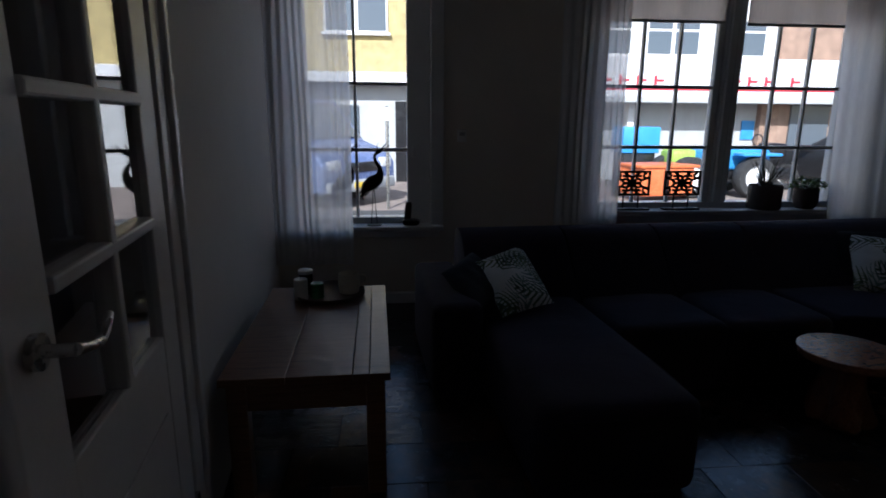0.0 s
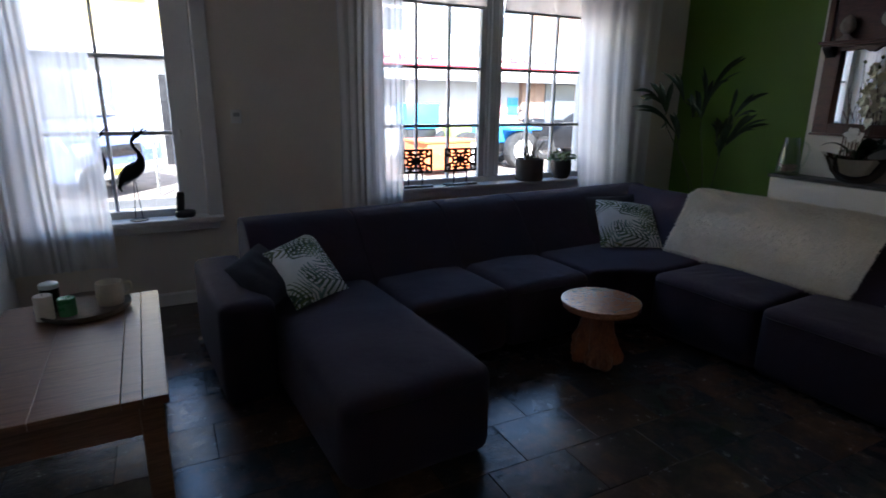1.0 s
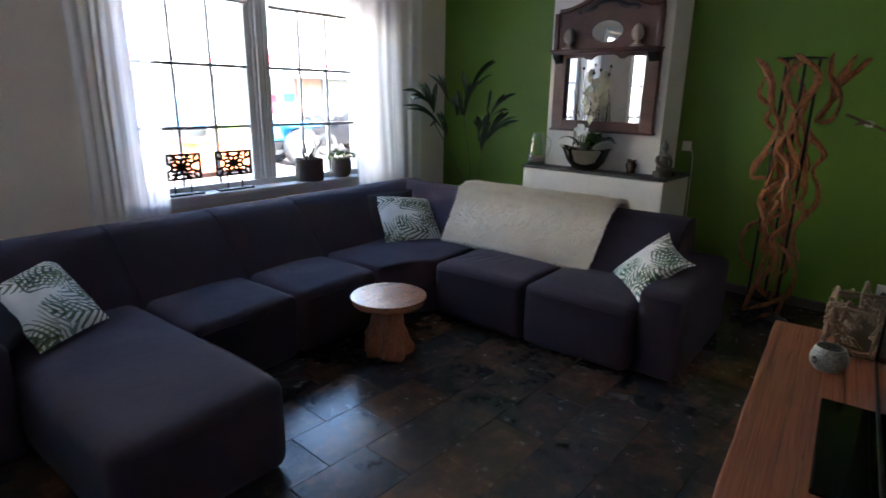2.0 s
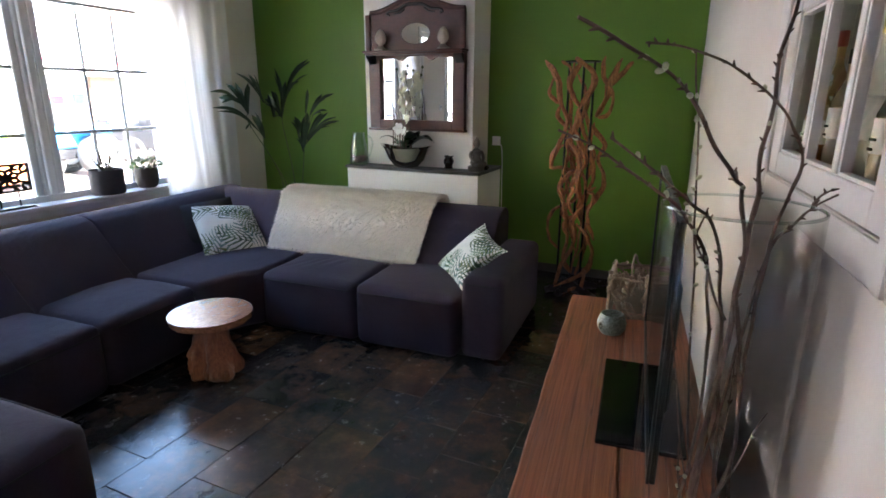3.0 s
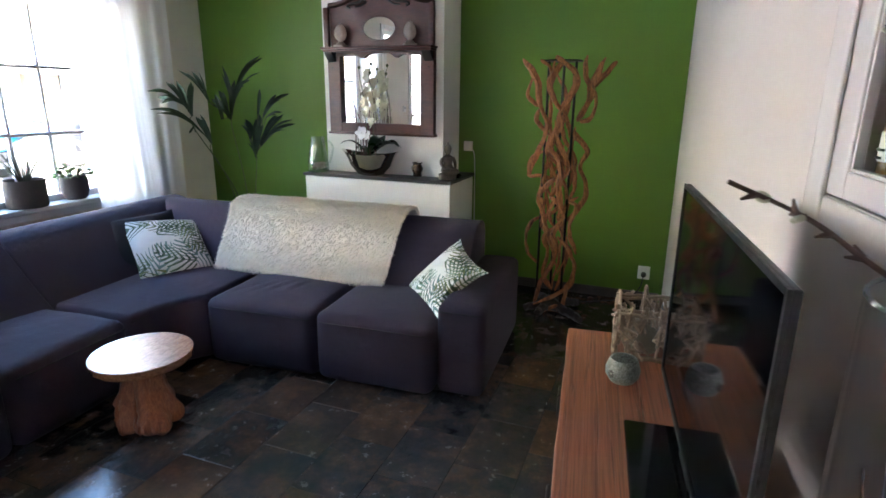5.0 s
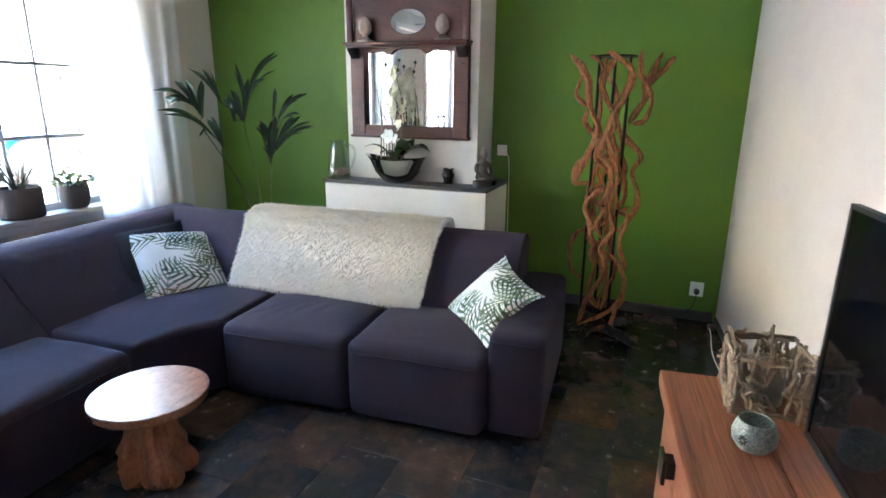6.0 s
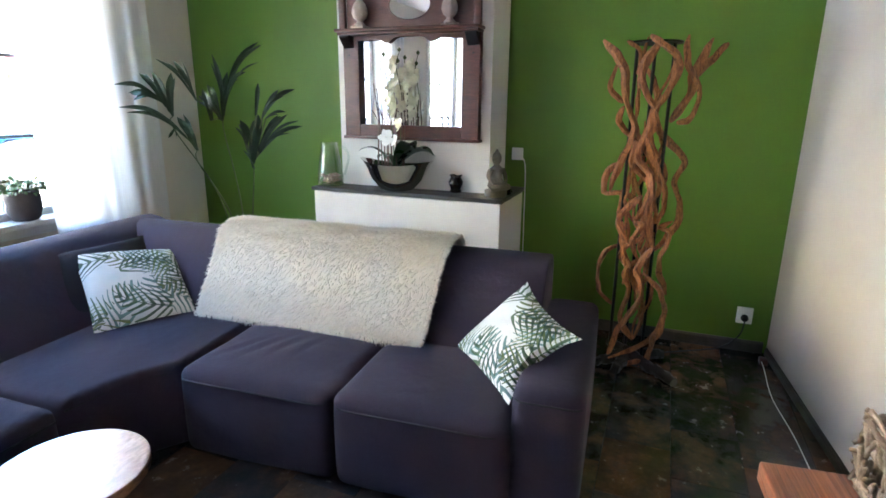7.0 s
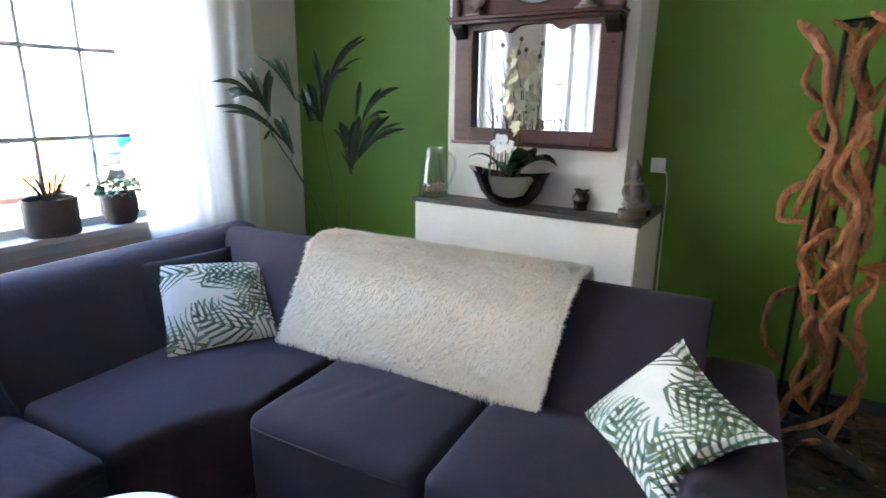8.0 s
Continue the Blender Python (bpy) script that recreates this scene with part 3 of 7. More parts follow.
window_1 = window("window_1", -0.90, 0.07, 0.60, 2.42, [(-0.82, -0.10)], [[-0.478]], [1.165, 1.64], "tall white sash window with six panes")
window_2 = window("window_2", 1.33, 3.45, 0.70, 2.42, [(1.40, 2.255), (2.465, 3.33)], [[1.685, 1.972], [2.76, 3.035]], [1.19, 1.645],
                  "wide white double window with glazing bars")
for w, x, z in ((window_1, -0.055, 1.165), (window_2, 3.375, 1.17)):
    k = box((x - 0.012, -0.085, z - 0.05), (x + 0.012, -0.05, z + 0.02), 0.004)
    box((x - 0.007, -0.10, z - 0.012), (x + 0.007, -0.085, z + 0.03), 0.003, k)
    part("latch", k, WHITE_PLASTIC, w, "small white window catch")
for w, x0, x1, z, y in ((window_1, -0.95, 0.165, 0.615, 3.955), (window_2, 1.28, 3.50, 0.715, 3.965)):
    s = box((x0, y - GLASS_Y, z - 0.035), (x1, -0.052, z), 0.008)
    part("window_sill", s, GLOSS, w, "white painted sill", False)
    part("apron", box((x0 + 0.03, 4.005 - GLASS_Y, z - 0.09), (x1 - 0.03, 4.038 - GLASS_Y, z - 0.037), 0.004), GLOSS, w, smooth=False)
# casing round the openings
for w, x0, x1, z0, side in ((window_1, -0.90, 0.07, 0.616, 0.095), (window_2, 1.33, 3.45, 0.716, 0.055)):
    c = box((x1, 4.018 - GLASS_Y, z0), (x1 + side, 4.0395 - GLASS_Y, 2.48), 0.005)
    box((x0 - 0.055, 4.018 - GLASS_Y, z0), (x0, 4.0395 - GLASS_Y, 2.48), 0.005, c)
    box((x0, 4.018 - GLASS_Y, 2.42), (x1, 4.0395 - GLASS_Y, 2.48), 0.005, c)
    part("casing", c, GLOSS, w, smooth=False)


def blind(x0, x1, z):
    b = thing("roller_blind", (0, 4.10, 0), 0, "half-lowered cream cloth roller blind in the window", "blind", "blinds of the wide window")
    bm = box((x0, -0.002, z), (x1, 0.002, 2.38))
    part("cloth", bm, BLIND, b, smooth=False)
    part("hem_bar", box((x0, -0.008, z - 0.018), (x1, 0.008, z + 0.004), 0.004), GLOSS, b)
    part("roller", tube([Vector((x0, 0, 2.385)), Vector((x1, 0, 2.385))], 0.022, n=12), WHITE_PLASTIC, b)


blind(1.39, 2.27, 2.115)
blind(2.45, 3.36, 2.105)


def curtain(x0, x1, z0, y, folds, seed, label, cloth, flare=0.0, full=1.0):
    """Voile in soft uneven folds, gathered at the top."""
    bm, nx, nz = bmesh.new(), int(folds * 16), 22
    grid = []
    for j in range(nz + 1):
        z = z0 + (2.5 - z0) * j / nz
        row = []
        for i in range(nx + 1):
            u = i / nx
            w = u + 0.10 * noise.noise((u * 4, seed, z * 0.35))
            deep = 0.35 + 0.9 * abs(noise.noise((u * 3.1, z * 0.3, seed + 3)))
            fold = 0.009 * full * deep * math.sin(folds * 2 * math.pi * w) + 0.012 * noise.noise((u * folds * 0.9, z * 0.25, seed + 6)) + 0.0015 * noise.noise((u * 26, z * 0.8, seed))
            row.append(bm.verts.new((x0 + (x1 - x0) * u - flare * (z - z0) / (2.5 - z0) * (1 - u) + 0.014 * noise.noise((u * 3, z, seed)), y + fold, z + (0.012 * noise.noise((u * 7, 0, seed)) if j == 0 else 0))))
        grid.append(row)
    for a, b in zip(grid, grid[1:]):
        for i in range(nx):
            bm.faces.new((a[i], a[i + 1], b[i + 1], b[i]))
    ob = thing("curtain", (0, 0, 0), 0, label, "curtain", "voile curtains")
    part("voile", bm, cloth, ob)
    part("rail", box((x0 - flare - 0.02, y - 0.012, 2.50), (x1 + 0.02, y + 0.012, 2.525), 0.004), WHITE_PLASTIC, ob)
    for x in (x0 - flare + 0.04, x1 - 0.04):
        part("bracket", box((x - 0.01, y + 0.0125, 2.503), (x + 0.01, 4.0398, 2.522), 0.003), WHITE_PLASTIC, ob)


curtain(-1.06, -0.50, 0.35, 3.90, 10, 1, "white sheer voile curtain before the tall window", THIN_SHEER, 0.0, 1.7)
curtain(0.98, 1.47, 0.45, 3.90, 8, 2, "white sheer voile curtain beside the wide window", THIN_SHEER, 0.0, 1.3)
curtain(3.13, 3.93, 0.45, 3.85, 6, 3, "white sheer voile curtain hanging in the corner", SHEER, 0.13)

# ---- glazed door in the west wall ----
WEST = math.degrees(math.atan2(NW[1] - SW[1], NW[0] - SW[0]))
def west(y):
    return SW[0] + (y - SW[1]) * (NW[0] - SW[0]) / (NW[1] - SW[1])
AJAR = 2.0
dw = Vector((math.cos(radians(WEST)), math.sin(radians(WEST))))
da = Vector((math.cos(radians(WEST + AJAR)), math.sin(radians(WEST + AJAR))))
hinge = Vector((west(0.565), 0.565)) + dw * 0.79
door_1 = thing("door_1", (*(hinge - da * 0.79), 0), WEST + AJAR, "white glazed interior door with eight panes, just ajar", "door", kind="structure")
DW = 0.79
leaf = box((0, -0.022, 0.01), (0.135, 0.018, 2.06), 0.004)
box((0.665, -0.022, 0.01), (DW, 0.018, 2.06), 0.004, leaf)
box((0.135, -0.020, 0.01), (0.665, 0.016, 0.86), 0.004, leaf)
box((0.135, -0.020, 1.99), (0.665, 0.016, 2.06), 0.004, leaf)
part("leaf", leaf, GLOSS, door_1, smooth=False)
bars = bmesh.new()
for z in (1.143, 1.420, 1.705):
    box((0.135, -0.03, z - 0.014), (0.665, 0.014, z + 0.014), 0.006, bars)
box((0.378, -0.03, 0.86), (0.408, 0.014, 1.99), 0.006, bars)
part("glazing_bars", bars, GLOSS, door_1, smooth=False)
for a, b in ((0.135, 0.378), (0.408, 0.665)):
    for c, d in ((0.86, 1.129), (1.157, 1.406), (1.434, 1.691), (1.719, 1.99)):
        part("pane", box((a, -0.006, c), (b, -0.002, d)), PANE, door_1, smooth=False).visible_shadow = False
dp = box((0.24, -0.026, 0.12), (0.62, -0.021, 0.68), 0.004)
part("panel", dp, GLOSS, door_1, smooth=False)
rose = tube([Vector((0.064, -0.022, 1.072)), Vector((0.064, -0.034, 1.072))], 0.026, n=20)
tube([Vector((0.064, -0.030, 1.072)), Vector((0.064, -0.075, 1.072))], 0.010, n=10, bm=rose)
tube(spline([(0.064, -0.075, 1.072), (0.125, -0.078, 1.056), (0.160, -0.078, 1.062), (0.195, -0.074, 1.078)]), 0.0085, 0.007, 10, rose)
part("door_handle", rose, STEEL, door_1, "curved brushed steel lever handle")
for z in (0.28, 1.75):
    part("hinge", box((DW - 0.002, -0.034, z - 0.05), (DW + 0.014, -0.02, z + 0.05), 0.004), STEEL, door_1)
cs = box((-0.10, -0.028, 0), (-0.012, 0.0, 2.17), 0.006)
box((DW + 0.016, -0.028, 0), (DW + 0.095, 0.0, 2.17), 0.006, cs)
box((DW + 0.096, -0.040, 0), (DW + 0.140, 0.0, 2.20), 0.010, cs)
box((-0.012, -0.028, 2.08), (DW + 0.016, 0.0, 2.17), 0.006, cs)
solid("door_surround", moved(cs, pose(west(0.565), 0.565, 0, 0, 0, WEST)), GLOSS, "white moulded casing round the glazed door", "trim", "structure")

# ---- built-in cupboard in the south wall ----
SOUTH = math.degrees(math.atan2(SW[1] - SE[1], SW[0] - SE[0]))
def south(s, out=0.0, z=0.0):
    """A place s metres along the south wall from its far corner, out metres into the room."""
    d = (Vector(SW) - Vector(SE)).normalized()
    return (SE[0] + d.x * s + d.y * out, SE[1] + d.y * s - d.x * out, z)
CS = 2.66
cup = thing("wall_cupboard", south(CS), SOUTH, "white built-in wall cupboard with a glazed door", "cupboard")
inner = box((-0.06, 0.151, 1.20), (0.96, 0.36, 1.278))
box((-0.06, 0.151, 2.165), (0.96, 0.36, 2.24), bm=inner)
box((-0.06, 0.151, 1.278), (0.0, 0.36, 2.165), bm=inner)
box((0.90, 0.151, 1.278), (0.96, 0.36, 2.165), bm=inner)
box((0.0, 0.165, 1.278), (0.90, 0.36, 2.165), bm=inner)
box((0.002, 0.035, 1.263), (0.898, 0.151, 1.278), bm=inner)
part("body", inner, CUP_PAINT, cup, smooth=False)
part("shelf", box((0.002, 0.05, 1.72), (0.898, 0.163, 1.738), 0.003), CUP_PAINT, cup, smooth=False)
arch = box((-0.13, -0.006, 1.18), (-0.045, 0.0, 2.30), 0.005)
box((-0.045, -0.013, 1.18), (0.0, 0.0, 2.30), 0.007, arch)
box((0.90, -0.013, 1.18), (0.945, 0.0, 2.30), 0.007, arch)
box((0.945, -0.006, 1.18), (1.03, 0.0, 2.30), 0.005, arch)
box((0.0, -0.008, 1.18), (0.90, 0.0, 1.258), 0.006, arch)
box((0.0, -0.008, 2.18), (0.90, 0.0, 2.30), 0.006, arch)
part("frame", arch, CUP_PAINT, cup, "white moulded frame", False)
dr = part("door", box((0.004, -0.003, 1.264), (0.100, 0.030, 2.176), 0.005), CUP_PAINT, cup, smooth=False)
part("stile", box((0.815, -0.003, 1.264), (0.896, 0.030, 2.176), 0.005), CUP_PAINT, dr, smooth=False)
part("rail", box((0.100, -0.003, 1.264), (0.815, 0.030, 1.328), 0.005), CUP_PAINT, dr, smooth=False)
part("rail", box((0.100, -0.003, 2.10), (0.815, 0.030, 2.176), 0.005), CUP_PAINT, dr, smooth=False)
for x0, x1 in ((0.320, 0.350), (0.572, 0.605)):
    part("glazing_bar", box((x0, -0.002, 1.328), (x1, 0.026, 2.10), 0.008), CUP_PAINT, dr, smooth=False)
part("glazing_bar", box((0.100, -0.0015, 1.692), (0.815, 0.0255, 1.745), 0.008), CUP_PAINT, dr, smooth=False)
for a, b in ((0.100, 0.320), (0.350, 0.572), (0.605, 0.815)):
    for c, d in ((1.328, 1.692), (1.745, 2.10)):
        bead = box((a, 0.003, c), (a + 0.008, 0.025, d), 0.002)
        box((b - 0.008, 0.003, c), (b, 0.025, d), 0.002, bead)
        box((a + 0.008, 0.003, c), (b - 0.008, 0.025, c + 0.008), 0.002, bead)
        box((a + 0.008, 0.003, d - 0.008), (b - 0.008, 0.025, d), 0.002, bead)
        part("glazing_bead", bead, CUP_PAINT, dr, smooth=False)
        part("pane", box((a + 0.008, 0.012, c + 0.008), (b - 0.008, 0.015, d - 0.008)), CUP_PANE, dr, smooth=False).visible_shadow = False


def bottle(s, out, r, h, liquid, cap, label):
    b = thing("bottle", south(CS + s, -out, 1.281), 0, label, "bottle", "bottles in the cupboard")
    part("glass", lathe([(r * 0.95, 0), (r, 0.01), (r, h * 0.58), (r * 0.75, h * 0.68), (r * 0.32, h * 0.78), (r * 0.30, h * 0.93)], 24), liquid, b)
    part("cap", lathe([(r * 0.36, h * 0.90), (r * 0.36, h), (r * 0.33, h + 0.004)], 20), cap, b)
    part("label", lathe([(r + 0.001, h * 0.30), (r + 0.0015, h * 0.55)], 24, capped=False), LABEL, b, "cream paper label")
    bars = bmesh.new()
    for z, k in ((0.40, 0.5), (0.33, 0.35)):
        tube([Vector(((r + 0.002) * math.cos(a), (r + 0.002) * math.sin(a), h * z)) for a in [1.57 - k + 2 * k * i / 8 for i in range(9)]], 0.004, n=4, bm=bars)
    part("print", bars, INK, b)


bottle(0.075, 0.112, 0.034, 0.362, AMBER, RED_CAP, "slim amber spirit bottle with a dark red cap")
bottle(0.165, 0.120, 0.036, 0.31, PALE_SPIRIT, INK, "pale spirit bottle with a dark cap")
bottle(0.125, 0.078, 0.036, 0.25, AMBER, STEEL, "short amber bottle with an orange label")
bottle(0.435, 0.100, 0.046, 0.362, CLEAR_BOTTLE, GOLD_CAP, "tall clear spirit bottle with a gold cap")
bottle(0.520, 0.115, 0.038, 0.285, PALE_SPIRIT, RED_CAP, "pale bottle with a dark red cap")
bottle(0.64, 0.115, 0.042, 0.33, PALE_SPIRIT, LABEL, "pale bottle with a light cap")

# pilaster casing near the doorway end of the white wall
pil = thing("door_casing", south(4.05), SOUTH, "white moulded casing standing against the white wall", "trim", kind="structure")
cc = box((0, -0.03, 0), (0.10, 0.0, 2.2), 0.008)
box((0.115, -0.045, 0), (0.16, 0.0, 2.2), 0.008, cc)
box((0.175, -0.03, 0), (0.26, 0.0, 2.2), 0.008, cc)
part("moulding", cc, CUP_PAINT, pil, smooth=False)


# ---- sockets ----
def socket(at, turn, size, label):
    s = thing("wall_socket", at, turn, label, "socket", "wall sockets")
    part("plate", box((-size[0] / 2, -0.012, -size[1] / 2), (size[0] / 2, 0.0, size[1] / 2), 0.004), WHITE_PLASTIC, s)
    part("well", lathe([(0.021, 0), (0.021, 0.004), (0.017, 0.0045), (0.017, 0.001)], 20, bm=None), WHITE_PLASTIC, s).matrix_basis = pose(0, -0.0125, size[1] * 0.12, 90)
    return s


so1 = socket((4.478, 1.458, 1.098), -90, (0.072, 0.076), "white wall socket beside the chimney breast")
so2 = socket((4.478, 0.059, 0.222), -90, (0.085, 0.10), "white wall socket with a black plug")
for so, z, m, mat in ((so2, -0.012, 0.020, BLACK),):
    part("plug", lathe([(m, 0), (m, 0.018), (m * 0.7, 0.034), (0.006, 0.036)], 16), mat, so, "round black plug").matrix_basis = pose(0, -0.013, z, 90)
cable = thing("cable", (0, 0, 0), 0, "thin black lamp cable hanging from the socket", "cable")
part("wire", tube(spline([(4.43, 0.059, 0.20), (4.42, 0.075, 0.12), (4.44, 0.13, 0.04), (4.42, 0.20, 0.008), (4.3, 0.4, 0.006), (4.18, 0.6, 0.006)]), 0.004, n=6), BLACK, cable)
cable = thing("cable", (0, 0, 0), 0, "thin white cable down the green wall", "cable")
part("wire", tube(spline([(4.468, 1.436, 1.08), (4.472, 1.405, 1.02), (4.474, 1.398, 0.7), (4.474, 1.392, 0.2), (4.47, 1.39, 0.006)]), 0.0035, n=6), WHITE_PLASTIC, cable)
cable = thing("cable", (0, 0, 0), 0, "thin white cable lying along the floor", "cable")
part("wire", tube(spline([(4.30, -0.03, 0.03), (4.22, -0.04, 0.006), (3.9, -0.03, 0.006), (3.5, -0.07, 0.006), (2.9, -0.09, 0.006), (2.5, -0.08, 0.006)]), 0.0022, n=6), WHITE_PLASTIC, cable)
plug = thing("cable_connector", (4.32, -0.045, 0), 0, "small dark adapter lying by the wall", "adapter")
part("case", box((-0.03, -0.02, 0), (0.03, 0.02, 0.035), 0.006), MAHOGANY, plug)
sw = thing("thermostat", (0.30, 4.039, 1.275), 0, "small white thermostat on the cream wall", "thermostat")
part("case", box((-0.035, -0.022, -0.045), (0.035, 0, 0.045), 0.006), WHITE_PLASTIC, sw)
part("dial", box((-0.02, -0.026, 0.0), (0.02, -0.022, 0.025), 0.002), SHOP_GREY, sw)


# ---- corner sofa ----
TILT = 3.7
SC = (3.305, 3.435)
sofa = thing("corner_sofa", (*SC, 0), TILT, "large dark violet-grey fabric corner sofa with a chaise", "sofa")
SEAT = 0.385
BACK = [(-0.44, 0.05), (-0.44, 0.30), (-0.40, 0.375), (-0.30, 0.48), (-0.15, 0.655), (-0.10, 0.70), (-0.05, 0.725), (0.02, 0.735), (0.09, 0.725), (0.13, 0.70), (0.15, 0.65), (0.15, 0.05)]


def seam(points):
    return tube(spline(points, 5), 0.0040, n=6)


for a, b in ((-2.475, -1.868), (-1.862, -1.255)):
    s = part("seat", cushion((a, -0.90, 0.012), (b, -0.30, SEAT), 0.06, 0.016, 0.025, 0.006, 0.045), SOFA, sofa)
    part("piping", seam([(a + 0.03, -0.905, 0.338), ((a + b) / 2, -0.912, 0.342), (b - 0.03, -0.905, 0.338)]), SOFA_DARK, s)
def creases(bm, middle, fan):
    """Presses a few pulled folds into the top of a seat."""
    for v in bm.verts:
        if v.co.z > SEAT - 0.05:
            for k in range(fan):
                a = -0.55 + 0.12 * k
                x, y = v.co.x - middle[0] - 0.02 * k, v.co.y - middle[1] + 0.095 * k
                along, across = x * math.cos(a) + y * math.sin(a), y * math.cos(a) - x * math.sin(a)
                v.co.z -= 0.006 * math.exp(-(across / 0.013) ** 2 - (along / 0.10) ** 2) - 0.004 * math.exp(-((across - 0.028) / 0.014) ** 2 - (along / 0.10) ** 2)
    return bm


for a, b, fan in ((-1.742, -1.062, 4), (-2.392, -1.746, 0)):
    block = cushion((-0.905, a, 0.012), (-0.30, b, SEAT), 0.055, 0.022, 0.016, 0.008, 0.040)
    s = part("seat", creases(block, (-0.66, b - 0.14), fan), SOFA, sofa)
    part("piping", seam([(-0.885, a + 0.022, 0.338), (-0.912, a + 0.07, 0.343), (-0.920, (a + b) / 2, 0.349), (-0.912, b - 0.07, 0.343), (-0.885, b - 0.022, 0.338)]), SOFA_DARK, s)
corner = prism([(-1.248, -0.30), (-1.248, -0.895), (-1.15, -0.91), (-1.05, -0.935), (-0.97, -0.97), (-0.90, -1.02), (-0.86, -1.056), (-0.30, -1.056), (-0.25, -0.30)], 0.012, SEAT + 0.004, 0.035)
cs_ = part("corner_seat", corner, SOFA, sofa)
part("piping", seam([(-1.24, -0.893, 0.352), (-1.15, -0.908, 0.354), (-1.05, -0.932, 0.354), (-0.97, -0.967, 0.354), (-0.90, -1.018, 0.352)]), SOFA_DARK, cs_)
ch = part("chaise", cushion((-3.125, -1.640, 0.012), (-2.490, -0.30, 0.395), 0.085, 0.016, 0.028, 0.006, 0.05), SOFA, sofa)
part("piping", seam([(-2.475, -0.95, 0.35), (-2.474, -1.3, 0.352), (-2.492, -1.56, 0.348), (-2.53, -1.622, 0.346)]), SOFA_DARK, ch)
part("piping", seam([(-3.06, -1.640, 0.348), (-2.8, -1.655, 0.352), (-2.57, -1.640, 0.348)]), SOFA_DARK, ch)
for a, b in ((-3.125, -2.480), (-2.475, -1.868), (-1.862, -1.255), (-1.248, 0.145)):
    part("backrest", moved(run(BACK, b - a, 0.010, 4), Matrix.Translation((a, 0, 0))), SOFA, sofa)
for a, b in ((-0.02, -1.0), (-1.005, -1.742), (-1.75, -2.41)):
    m = Matrix.Translation((0, a, -0.003)) @ Matrix.Rotation(radians(-90), 4, "Z")
    part("backrest", moved(run(BACK, a - b, 0.010, 4), m), SOFA, sofa)
part("armrest", cushion((-3.385, -0.77, 0.006), (-3.13, 0.15, 0.50), 0.045, 0.008, 0.03), SOFA, sofa)
ar = part("armrest", cushion((-0.84, -2.640, 0.006), (0.15, -2.395, 0.494), 0.045, 0.008, 0.03), SOFA, sofa)
part("piping", seam([(-0.826, -2.628, 0.455), (-0.845, -2.60, 0.458), (-0.848, -2.52, 0.460), (-0.845, -2.435, 0.458), (-0.826, -2.408, 0.455)]), SOFA_DARK, ar)
part("plinth", box((-3.36, -0.74, 0.0), (0.12, 0.12, 0.05), 0.004), BLACK, sofa, smooth=False)
part("plinth", box((-3.08, -1.54, 0.0), (-2.54, -0.74, 0.045), 0.004), BLACK, sofa, smooth=False)
part("plinth", box((-0.80, -2.60, 0.0), (0.12, -0.74, 0.046), 0.004), BLACK, sofa, smooth=False)


